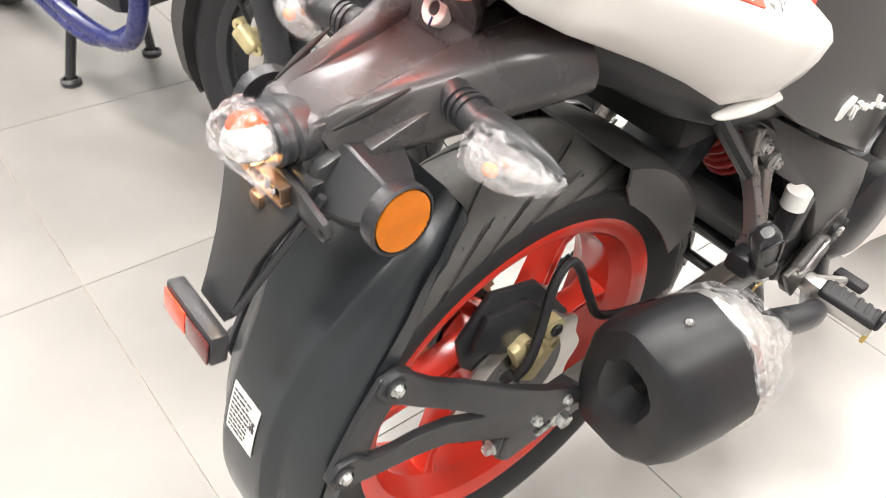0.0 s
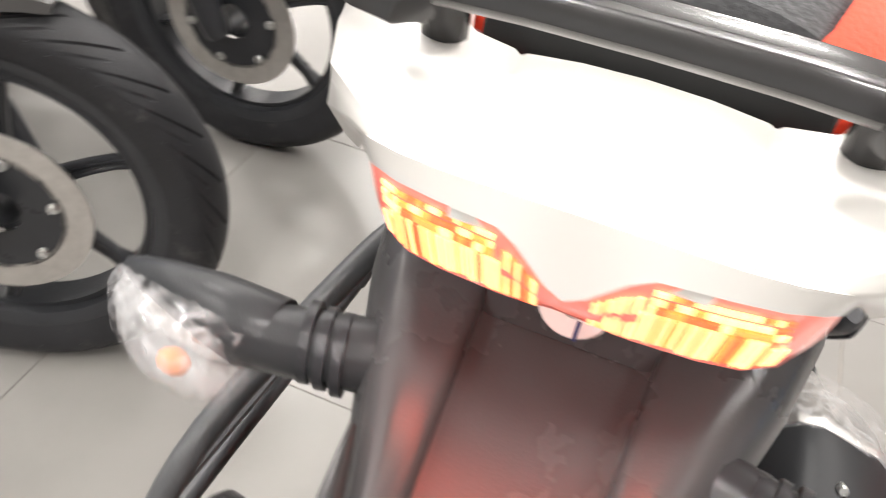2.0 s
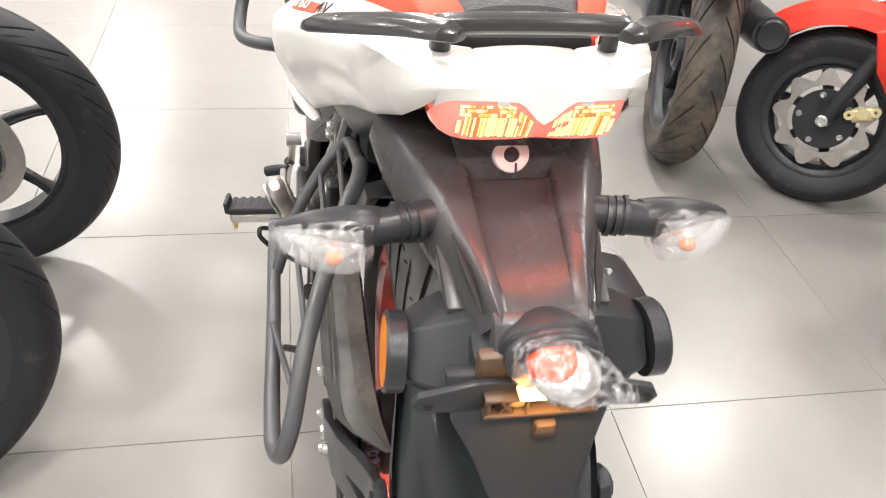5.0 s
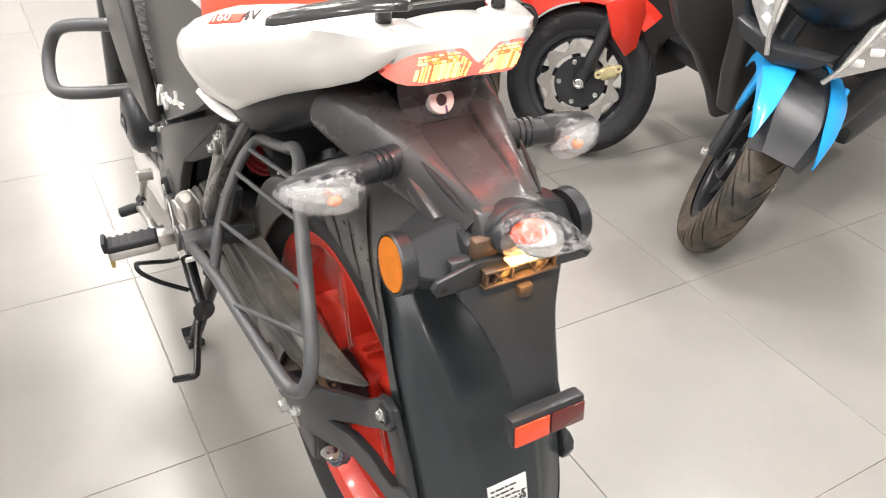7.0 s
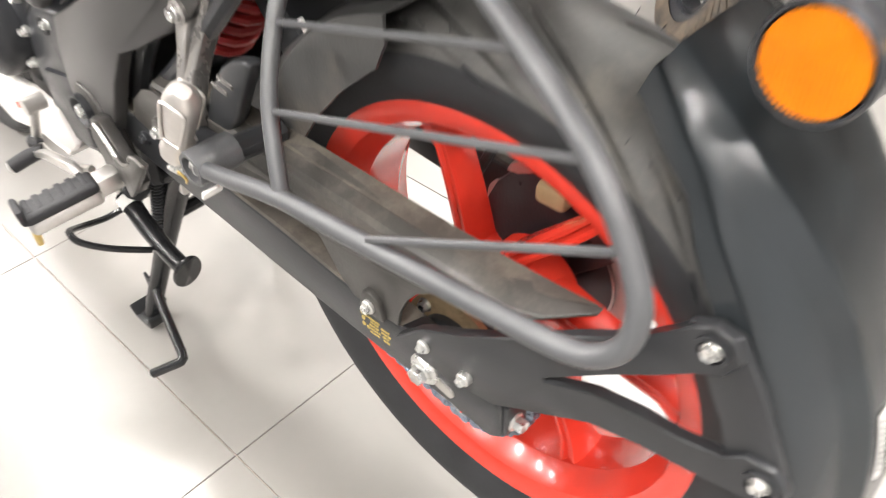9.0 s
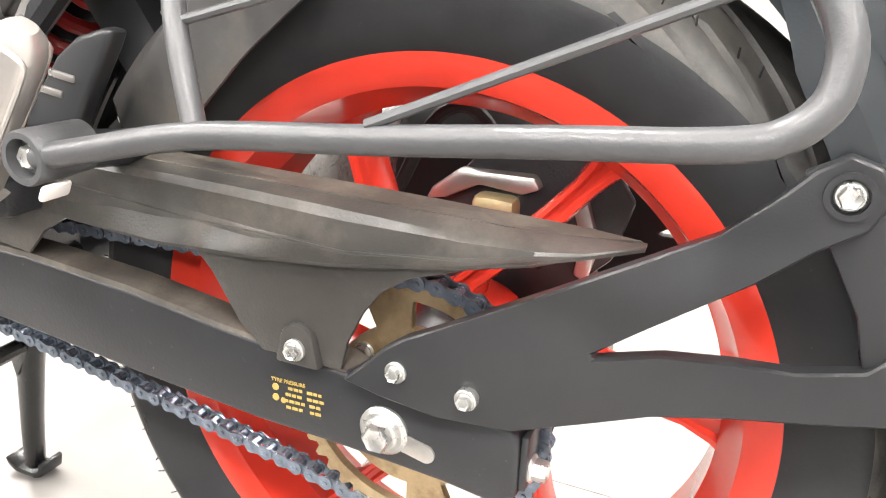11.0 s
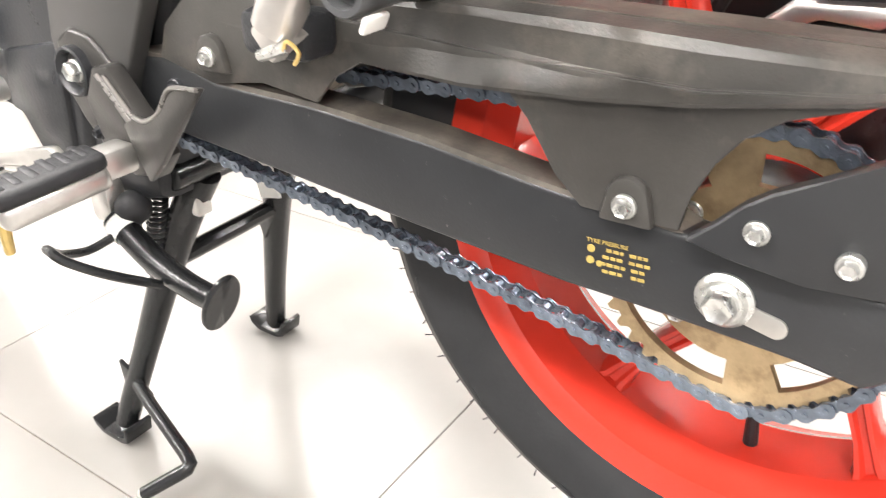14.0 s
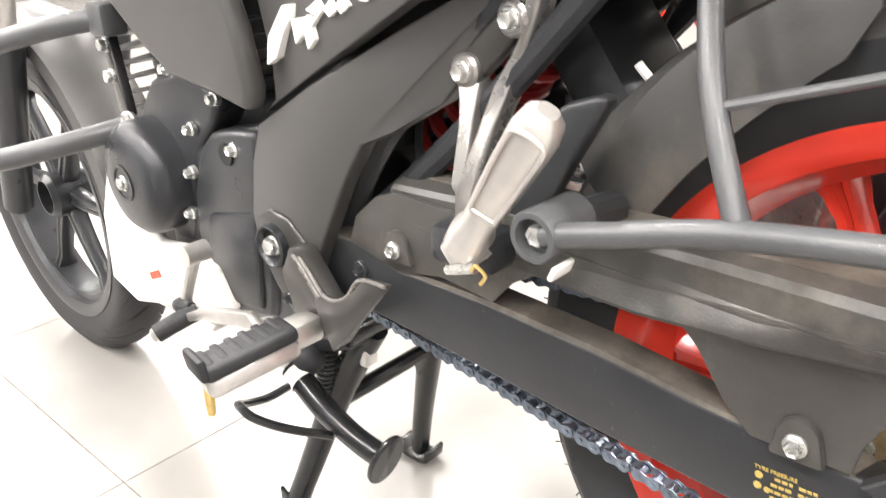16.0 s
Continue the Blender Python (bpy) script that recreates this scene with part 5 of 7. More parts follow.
def hex_ring(y, k, up=0.0, grow=0.0, wob=None):
    """The muffler's many-cornered outline at y, shrunk by k towards its middle."""
    c = Vector((MC.x + 0.06 * (y - MC.y), y, MC.z - 0.20 * (y - MC.y) + up))
    out = []
    for x, z in MHEX:
        ln = math.hypot(x, z)
        g = grow + (wob.uniform(-0.002, 0.004) if wob else 0.0)
        out.append(c + Vector((x * (k + g / ln), -0.10 * (z * k), z * (k + g / ln))))
    return out


DY = MC.y - 0.045
mrings = [hex_ring(y + DY, k, up) for y, k, up in ((0.075, 0.13, 0.026), (0.046, 0.17, 0.026), (0.042, 0.21, 0.026), (0.038, 0.27, 0.022), (0.026, 0.36, 0.019), (0.022, 0.42, 0.017), (0.024, 0.60, 0.010), (0.031, 0.82, 0.004), (0.042, 0.93, 0.001), (0.062, 0.985, 0), (0.085, 1.0, 0), (0.148, 1.0, 0), (0.149, 0.95, 0))]
muff = part("muffler", loft(bmesh.new(), mrings), "muffblack", bike, "stubby matt black muffler partly wrapped in clear film", 38)
part("outlet", loft(bmesh.new(), [hex_ring(0.064 + DY, 0.15, 0.026), hex_ring(0.065 + DY, 0.01, 0.026)]), "heat", muff, "rust-tinted outlet")
crings = [hex_ring(y + DY, k, 0) for y, k in ((0.148, 0.94), (0.150, 1.0), (0.164, 1.01), (0.166, 0.95), (0.20, 0.88), (0.235, 0.70), (0.27, 0.42), (0.33, 0.20))]
part("can", bevel(loft(bmesh.new(), crings), 0.003, 2, 24), "silver", muff, "brushed metal muffler can")
rn = random.Random(4)
rg = [hex_ring(y + DY, k, 0, 0.004, rn) for y, k in ((0.140, 1.0), (0.152, 1.02), (0.175, 1.0), (0.20, 0.94), (0.225, 0.85), (0.25, 0.68))]
part("wrap", loft(bmesh.new(), rg, caps=False), "film", muff, "clear plastic film", 15)
for q in ((0.008, 0.080, 0.106), (0.073, 0.120, 0.030)):
    p = MC + Vector((q[0], q[1] - 0.045, q[2] - 0.20 * (q[1] - 0.045)))
    part("muffler_rivet", lathe([(-0.006, 0.004), (0.001, 0.0042), (0.0025, 0.003), (0.0025, 0)], p, n=14, turn=frame_to((q[0], -0.15, q[2]))), "zinc", muff)
part("exhaust_pipe", tube([(0.202, 0.29, 0.447), (0.20, 0.42, 0.39), (0.15, 0.56, 0.32), (0.09, 0.70, 0.30), (0.06, 0.84, 0.34), (0.05, 0.92, 0.44), (0.04, 0.88, 0.54)], 0.019, 14, 6), "casing", bike)
# brake disc with a waved edge, caliper under a black cover, hose
bm = bmesh.new()


def petal_disc(bm, c, x, r, waves, amp, inner, thick=0.004, n=96):
    ring = []
    for xx in (x - thick / 2, x + thick / 2):
        ring.append([Vector((xx, c.y + (r + amp * math.cos(waves * 2 * math.pi * k / n)) * math.cos(2 * math.pi * k / n), c.z + (r + amp * math.cos(waves * 2 * math.pi * k / n)) * math.sin(2 * math.pi * k / n))) for k in range(n)])
        ring.append([Vector((xx, c.y + inner * math.cos(2 * math.pi * k / n), c.z + inner * math.sin(2 * math.pi * k / n))) for k in range(n)])
    loft(bm, [ring[1], ring[0], ring[2], ring[3], ring[1]], True, False)
    return bm


disc = part("brake_disc", petal_disc(bm, AX, 0.058, 0.098, 10, 0.004, 0.068), "disc", rear_wheel, "waved steel brake disc")
bm = lathe([(0.056, 0.02), (0.058, 0.050), (0.060, 0.072), (0.054, 0.072)], AX, "x", 40)
part("disc_carrier", bm, "casing", rear_wheel)
COV = [(-0.066, 0.567), (0.002, 0.550), (0.070, 0.470), (0.106, 0.395), (0.080, 0.330), (0.010, 0.368), (-0.092, 0.470), (-0.104, 0.515)]
cal = part("brake_caliper", plate(COV, 0.046, 0.054, bev=0.003), "casing", bike, "gold-coloured rear brake caliper under a black cover")
part("cover_step", plate([(-0.075, 0.545), (-0.010, 0.535), (0.040, 0.480), (0.030, 0.455), (-0.045, 0.470), (-0.090, 0.500)], 0.052, 0.064, bev=0.004), "casing", cal)
cx = 0.068
part("caliper_body", box((cx, 0.004, 0.437), (0.026, 0.032, 0.050), 0.008, Matrix.Rotation(radians(-35), 3, "X"), seg=3), "calip", cal)
part("caliper_arm", box((cx, -0.020, 0.462), (0.018, 0.020, 0.046), 0.005, Matrix.Rotation(radians(25), 3, "X")), "calip", cal)
for y, z, r in ((0.026, 0.481, 0.0145), (0.030, 0.452, 0.011), (-0.018, 0.478, 0.011)):
    part("caliper_ear", lathe([(-0.007, r * 0.5), (-0.007, r), (0.007, r), (0.007, r * 0.5)], (cx, y, z), "x", 20, closed=True), "calip", cal)
part("caliper_pin", lathe([(0.0, 0.0), (0.010, 0.009), (0.012, 0.007), (0.012, 0)], (cx, 0.026, 0.481), n=18, turn=frame_to((1, 0, 0))), "casing", cal)
part("brake_hose", tube([(cx + 0.012, -0.036, 0.440), (cx + 0.018, -0.024, 0.465), (cx + 0.012, -0.008, 0.500), (cx, 0.012, 0.548), (cx - 0.006, 0.034, 0.566), (cx - 0.008, 0.060, 0.548), (cx - 0.004, 0.090, 0.490), (cx, 0.125, 0.440), (0.09, 0.20, 0.440)], 0.0058, 10, 7), "rubber", cal)
part("caliper_bracket", plate([(0.052, 0.497), (0.047, 0.507), (0.026, 0.524), (-0.032, 0.526), (-0.038, 0.517), (-0.024, 0.511), (0.010, 0.514), (0.036, 0.500)], 0.036, 0.050, bev=0.003), "silver", cal, "bright cast caliper bracket")
part("caliper_inner", box((0.040, -0.004, 0.497), (0.022, 0.034, 0.022), 0.006), "calip", cal)
part("bracket_arm", plate([(-0.056, 0.524), (-0.070, 0.518), (-0.083, 0.480), (-0.076, 0.452), (-0.066, 0.456), (-0.070, 0.482), (-0.060, 0.510)], 0.040, 0.048, bev=0.002), "silver", cal)
part("banjo", lathe([(-0.007, 0.0), (-0.007, 0.0095), (0.006, 0.0095), (0.006, 0.0)], (cx + 0.010, -0.038, 0.440), "x", 18), "casing", cal)
bolt((cx + 0.018, -0.042, 0.437), (1, 0, 0), 0.006, cal, "banjo_bolt", "zinc", 1.3)

# ---- frame, shock, side panels ----
for s in (-1, 1):
    part("frame_tube", tube([(s * 0.06, 0.02, 0.80), (s * 0.085, 0.20, 0.72), (s * 0.095, 0.36, 0.62), (s * 0.10, 0.46, 0.50), (s * 0.09, 0.50, 0.38)], 0.014, 10), "casing", bike)
    part("seat_stay", tube([(s * 0.09, 0.10, 0.80), (s * 0.10, 0.30, 0.60), (s * 0.10, 0.42, 0.50)], 0.011, 10), "casing", bike)
bm = bmesh.new()
turns, ra = 8, 0.030
p0, p1 = Vector((0.0, 0.30, 0.665)), Vector((0.0, 0.44, 0.520))
dx = (p1 - p0).normalized()
uu = Vector((1, 0, 0))
vv = dx.cross(uu)
tube([p0 + (p1 - p0) * (k / 120) + (uu * math.cos(2 * math.pi * turns * k / 120) + vv * math.sin(2 * math.pi * turns * k / 120)) * ra for k in range(121)], 0.0065, 8, 1, bm, smooth_path=False)
shock = part("rear_shock", tube([p0 - dx * 0.05, p1 + dx * 0.05], 0.019, 14), "casing", bike, "rear shock absorber with a red coil spring")
part("coil_spring", bm, "spring", shock, "dark red coil spring")
# battery and airbox in the dark middle, its shade put into the airbox colour
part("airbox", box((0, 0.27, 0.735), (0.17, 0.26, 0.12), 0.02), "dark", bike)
part("mid_block", box((0, 0.51, 0.62), (0.13, 0.09, 0.20), 0.02), "plastic", bike)
part("inner_fender", box((0.0, 0.245, 0.60), (0.10, 0.05, 0.16), 0.015, Matrix.Rotation(radians(-35), 3, "X")), "plastic", bike)
UPPER = [(0.530, 0.574), (0.506, 0.589), (0.500, 0.625), (0.508, 0.68), (0.520, 0.74), (0.50, 0.80), (0.44, 0.845), (0.30, 0.865), (0.17, 0.862), (0.128, 0.84), (0.120, 0.80), (0.165, 0.770), (0.25, 0.716), (0.36, 0.659), (0.45, 0.614)]
LOWER = [(0.528, 0.566), (0.545, 0.53), (0.558, 0.478), (0.556, 0.44), (0.540, 0.418), (0.505, 0.412), (0.478, 0.432), (0.455, 0.474), (0.425, 0.525), (0.398, 0.566), (0.370, 0.578), (0.335, 0.600), (0.295, 0.648), (0.262, 0.700), (0.25, 0.709), (0.36, 0.652), (0.45, 0.607)]
LOBE = [(0.76, 0.70), (0.713, 0.666), (0.660, 0.625), (0.623, 0.602), (0.56, 0.592), (0.514, 0.580), (0.506, 0.600), (0.510, 0.65), (0.53, 0.72), (0.57, 0.79), (0.66, 0.83), (0.80, 0.80), (0.82, 0.74)]


EMBLEM = [[(0.4947, 0.6205), (0.4802, 0.6273), (0.4676, 0.6471), (0.4565, 0.6596), (0.4532, 0.6694), (0.4647, 0.6680), (0.4875, 0.6441), (0.4899, 0.6379)],
          [(0.4555, 0.6574), (0.4459, 0.6598), (0.4458, 0.6457), (0.4532, 0.6397)],
          [(0.4426, 0.6590), (0.4335, 0.6625), (0.4300, 0.6441), (0.4388, 0.6366)],
          [(0.4364, 0.6656), (0.4216, 0.6733), (0.4158, 0.6670), (0.4325, 0.6532), (0.4259, 0.6622)],
          [(0.4158, 0.6670), (0.4068, 0.6740), (0.4005, 0.6666), (0.4099, 0.6616)],
          [(0.4020, 0.6699), (0.3929, 0.6769), (0.3857, 0.6707), (0.3964, 0.6641)],
          [(0.3766, 0.6742), (0.3638, 0.6864), (0.3547, 0.6863), (0.3685, 0.6799), (0.3604, 0.6786), (0.3687, 0.6734)],
          [(0.3553, 0.7015), (0.3472, 0.7037), (0.3476, 0.6895), (0.3354, 0.6940), (0.3346, 0.6853), (0.3424, 0.6873), (0.3513, 0.6820)],
          [(0.3312, 0.6880), (0.3208, 0.6987), (0.3088, 0.6990), (0.3223, 0.6917), (0.3119, 0.6922), (0.3245, 0.6865)]]


def crown(s, cy, cz, amt):
    return lambda y, z: s * amt * (((y - cy) / 0.2) ** 2 + ((z - cz) / 0.18) ** 2) * -1


for s in (-1, 1):
    sp_ = part("side_panel", plate(UPPER, *sorted((s * 0.146, s * 0.128)), bev=0.005, xf=crown(s, 0.36, 0.72, 0.010), seg=3), "panelgrey", bike, "dark grey side panel with a white slanted emblem")
    part("lower_panel", plate(LOWER, *sorted((s * 0.142, s * 0.124)), bev=0.005, xf=lambda y, z, s=s: -s * float(np.interp(y, [0.26, 0.30, 0.33, 0.36, 0.41], [0.050, 0.046, 0.036, 0.014, 0.0])), seg=3), "panelgrey", bike)
    part("tank_shroud", plate(LOBE, *sorted((s * 0.172, s * 0.150)), bev=0.008, xf=crown(s, 0.62, 0.72, 0.014), seg=3), "panelgrey", bike, "dark grey tank shroud")
    # emblem drawn as plain slanted strokes along a rising line
    for stroke in EMBLEM:
        q = stroke if s < 0 else [(0.335 + (0.4947 - y) * 0.70, 0.694 + (z - 0.6205) * 0.80 - (0.4947 - y) * 0.44) for y, z in stroke]
        part("emblem_stroke", plate(q, *sorted((s * 0.1470, s * 0.138)), bev=0.0003), "label", sp_)
# fuel tank
bm = bmesh.new()
loft(bm, [[(w * math.cos(q), y, z + h * math.sin(q)) for q in (radians(200 - 220 * k / 14) for k in range(15))] for y, w, z, h in ((0.40, 0.08, 0.84, 0.06), (0.46, 0.125, 0.84, 0.13), (0.58, 0.155, 0.83, 0.20), (0.72, 0.165, 0.83, 0.22), (0.84, 0.14, 0.83, 0.19), (0.90, 0.09, 0.83, 0.12))])
part("fuel_tank", bm, "white", bike, "glossy white fuel tank")

# ---- engine ----
engine = part("engine", box((0, 0.64, 0.43), (0.24, 0.30, 0.22), 0.03), "casing", bike, "black engine with round covers")
COVER = [(0.558, 0.552), (0.60, 0.548), (0.640, 0.540), (0.668, 0.515), (0.690, 0.470), (0.700, 0.430), (0.694, 0.386), (0.668, 0.356), (0.628, 0.340), (0.573, 0.352), (0.560, 0.40), (0.563, 0.477)]
part("sprocket_cover", plate(COVER, -0.127, -0.09, bev=0.009, seg=3), "casing", engine)
part("cover_step", plate([(0.57, 0.470), (0.66, 0.452), (0.672, 0.40), (0.64, 0.355), (0.585, 0.362)], -0.133, -0.120, bev=0.005), "casing", engine)
STA = [(0.800, 0.500), (0.788, 0.545), (0.752, 0.580), (0.700, 0.592), (0.650, 0.588), (0.622, 0.572), (0.640, 0.545), (0.672, 0.520), (0.700, 0.44), (0.715, 0.40), (0.752, 0.395), (0.785, 0.425)]
part("stator_cover", plate(STA, -0.121, -0.08, bev=0.008, seg=3), "casing", engine)
part("dome", lathe([(0.045, 0.064), (0.0, 0.064), (-0.010, 0.061), (-0.018, 0.052), (-0.022, 0.038), (-0.024, 0.020), (-0.024, 0)], (-0.142, 0.765, 0.475), "x", 48), "casing", engine, "domed black engine cover")
part("dome_ring", lathe([(-0.020, 0.021), (-0.0255, 0.0205), (-0.0255, 0.017), (-0.021, 0.016)], (-0.142, 0.765, 0.475), "x", 32), "casing", engine)
bolt((-0.1660, 0.765, 0.475), (-1, 0, 0), 0.0075, engine, "cover_bolt", "zinc", 1.2)
for y, z in ((0.674, 0.538), (0.688, 0.490), (0.703, 0.442), (0.62, 0.575), (0.700, 0.597), (0.60, 0.528)):
    bolt((-0.126, y, z), (-1, 0, 0), 0.0055, engine, "case_bolt", "zinc", 1.3, 0.008)
# near-black disc with the recess's shade in its colour
part("bolt_recess", lathe([(0.0, 0.0), (-0.001, 0.011), (0.004, 0.0112)], (-0.128, 0.612, 0.522), "x", 20), "dark", engine)
part("right_cover", lathe([(0.0, 0.085), (0.03, 0.082), (0.045, 0.06), (0.048, 0.0)], (0.11, 0.63, 0.43), "x", 40), "casing", engine)
for k in range(9):
    z = 0.545 + 0.016 * k
    part("cooling_fin", box((0, 0.80 + 0.014 * k * 0.6, z), (0.17 - 0.004 * (k % 2), 0.15, 0.005), 0.002, Matrix.Rotation(radians(-12), 3, "X")), "casing", engine)
part("cylinder", box((0, 0.81, 0.60), (0.12, 0.10, 0.17), 0.02, Matrix.Rotation(radians(-12), 3, "X")), "casing", engine)
part("engine_mount", plate([(0.835, 0.63), (0.855, 0.63), (0.845, 0.53), (0.822, 0.53)], -0.118, -0.106, bev=0.003), "grab", engine)
for z in (0.610, 0.575):
    bolt((-0.119, 0.842, z), (-1, 0, 0), 0.0075, engine, "mount_bolt", "zinc", 1.1, 0.008)
BELLY = [(0.800, 0.46), (0.865, 0.468), (0.905, 0.40), (0.920, 0.310), (0.86, 0.292), (0.756, 0.318), (0.655, 0.330), (0.628, 0.352), (0.652, 0.395), (0.720, 0.405), (0.765, 0.398)]
for s in (-1, 1):
    bp_ = part("belly_panel", plate(BELLY, *sorted((s * 0.140, s * 0.128)), bev=0.004), "belly", bike, "white belly panel with a small red mark")
    part("red_mark", plate([(0.806, 0.348), (0.782, 0.358), (0.778, 0.350), (0.802, 0.340)], *sorted((s * 0.1412, s * 0.138)), bev=0.0), "seatred", bp_)
part("belly_floor", box((0, 0.80, 0.30), (0.26, 0.20, 0.008), 0.003), "belly", bike)

# crash bar
cb = part("crash_bar", tube([(-0.13, 0.80, 0.525), (-0.20, 0.84, 0.512), (-0.255, 0.90, 0.500), (-0.262, 0.955, 0.515), (-0.250, 0.980, 0.560), (-0.225, 0.955, 0.605), (-0.17, 0.87, 0.632), (-0.12, 0.82, 0.640)], 0.0125, 14, 6), "steel_black", bike, "matt black tubular crash bar")
part("bar_flange", box((-0.125, 0.812, 0.640), (0.03, 0.035, 0.035), 0.005), "steel_black", cb)
bolt((-0.15, 0.845, 0.642), (-1, -0.5, 0.2), 0.0075, cb, "bar_bolt", "zinc", 1.2)
bolt((-0.135, 0.79, 0.535), (-1, -0.5, 0.2), 0.0075, cb, "bar_bolt", "zinc", 1.2)
rcb = part("crash_bar", tube([(0.13, 0.80, 0.525), (0.20, 0.84, 0.512), (0.255, 0.90, 0.500), (0.275, 0.96, 0.515), (0.262, 0.985, 0.560), (0.225, 0.955, 0.605), (0.17, 0.87, 0.632), (0.12, 0.82, 0.640)], 0.0125, 14, 6), "steel_black", bike)

# front wheel, fork, mudguard
FC = Vector((0, 1.385, 0.297))
front = rim_mesh("front_wheel", 0.226, 0.040, "casing", bike, c=FC, spokes=6, spoke_w=(0.03, 0.020), hub_r=0.04, depth=0.014, flare=False, label="black cast front wheel")
tyre_mesh("tyre", 0.297, 0.092, 0.222, "rubber", front, grooves=26, c=FC, n=240)
FA, FB = Vector((0, 1.335, 0.30)), Vector((0, 1.06, 0.98))
for s in (-1, 1):
    o = Vector((s * 0.085, 0, 0))
    leg = part("fork_leg", tube([Vector((0, 1.385, 0.297)) + o, Vector((0, 1.24, 0.60)) + o], [0.024, 0.026, 0.027], 14), "casing", bike)
    part("stanchion", tube([Vector((0, 1.245, 0.59)) + o, FB + o], 0.0185, 14), "silver", leg, "polished fork tube")
rg = []
for a in np.linspace(20, 190, 26):
    rg.append([polar(a, r, x, FC) for x, r in ((-0.058, 0.29), (-0.056, 0.315), (-0.03, 0.328), (0.03, 0.328), (0.056, 0.315), (0.058, 0.29), (0.054, 0.29), (0.052, 0.312), (0.03, 0.324), (-0.03, 0.324), (-0.052, 0.312), (-0.054, 0.29))])
bm = bmesh.new()
loft(bm, rg)
part("front_mudguard", bm, "panelgrey", bike, "dark grey front mudguard")
part("downtube", tube([(0, 1.02, 0.86), (0, 0.94, 0.62), (0, 0.90, 0.45)], 0.022, 12), "casing", bike)
part("steering_head", box((0, 1.03, 0.93), (0.22, 0.07, 0.04), 0.012, Matrix.Rotation(radians(-22), 3, "X")), "casing", bike)
part("headlamp_cowl", ball((0, 1.17, 0.92), (0.24, 0.18, 0.26), 3), "panelgrey", bike)

# ---- pegs, pedals, stands ----
for s in (-1, 1):
    # rider's bracket with a heel plate
    q = [(0.545, 0.478), (0.548, 0.440), (0.530, 0.412), (0.505, 0.385), (0.478, 0.372), (0.450, 0.378), (0.447, 0.394), (0.462, 0.415), (0.470, 0.440), (0.480, 0.468), (0.500, 0.486), (0.525, 0.490)]
    br = part("foot_bracket", plate(q, *sorted((s * 0.146, s * 0.128)), bev=0.004, seg=3), "hangerdark", bike, "dark grey cast footrest bracket")
    part("boss_ring", lathe([(0.0, 0.021), (0.008, 0.0205), (0.009, 0.0185), (0.006, 0.0155), (0.0, 0.014), (0.0, 0)], (s * 0.145, 0.522, 0.456), n=32, turn=frame_to((s, 0, 0))), "casing", br)
    bolt((s * 0.148, 0.522, 0.456), (s, 0, 0), 0.0085, br, "pivot_bolt", "zinc", 1.15, 0.008)
    bolt((s * 0.146, 0.512, 0.405), (s, 0, 0), 0.0042, br, "bracket_screw", "casing", 1.5)
    part("bracket_limb", plate([(0.486, 0.466), (0.502, 0.438), (0.488, 0.399), (0.462, 0.408), (0.432, 0.384), (0.414, 0.406), (0.466, 0.470)], *sorted((s * 0.158, s * 0.142)), bev=0.003, seg=2), "hangerdark", br)
    for q_ in (0.0, 0.008):
        part("rib", tube([(s * 0.159, 0.478 - q_, 0.462), (s * 0.160, 0.447 - q_, 0.430), (s * 0.162, 0.420 - q_, 0.402)], [0.0020, 0.0024, 0.0018], 8), "hanger", br)
    hp = [(0.344, 0.475), (0.378, 0.470), (0.400, 0.447), (0.422, 0.435), (0.438, 0.436), (0.452, 0.428), (0.446, 0.410), (0.432, 0.384), (0.409, 0.405), (0.371, 0.445)]
    part("heel_plate", plate(hp, *sorted((s * 0.163, s * 0.156)), bev=0.0018, xf=lambda y, z, s=s: s * 0.010 * max(0, (0.44 - y) / 0.1)), "hangerdark", br)
    part("plate_edge", tube([(s * 0.1725, 0.346, 0.474), (s * 0.169, 0.379, 0.469), (s * 0.166, 0.401, 0.447), (s * 0.164, 0.423, 0.436), (s * 0.163, 0.437, 0.437)], 0.0018, 8), "hanger", br)
    part("clevis", box((s * 0.176, 0.458, 0.402), (0.034, 0.026, 0.024), 0.005), "silver", br)
    tr_ = Matrix.Rotation(radians(s * 9), 3, "Z") @ Matrix.Rotation(radians(s * 6), 3, "Y")
    peg = part("footpeg", box((s * 0.226, 0.462, 0.392), (0.084, 0.030, 0.020), 0.007, tr_, seg=3), "silver", br, "silver footpeg with a black rubber pad")
    part("peg_rubber", box((s * 0.228, 0.462, 0.4065), (0.084, 0.034, 0.014), 0.005, tr_, seg=3), "rubber", peg)
    for k in range(6):
        part("peg_rib", box((s * (0.198 + 0.0125 * k), 0.462 + 0.0018 * k, 0.4145 - 0.0012 * k), (0.007, 0.028, 0.005), 0.0018, tr_), "rubber", peg)
    part("peg_end", box((s * 0.270, 0.468, 0.409), (0.008, 0.034, 0.022), 0.004, tr_), "rubber", peg)
    part("feeler", tube([(s * 0.262, 0.470, 0.384), (s * 0.262, 0.472, 0.372), (s * 0.262, 0.474, 0.356)], [0.0045, 0.0045, 0.0035], 10), "brass", peg, "brass-coloured peg feeler")
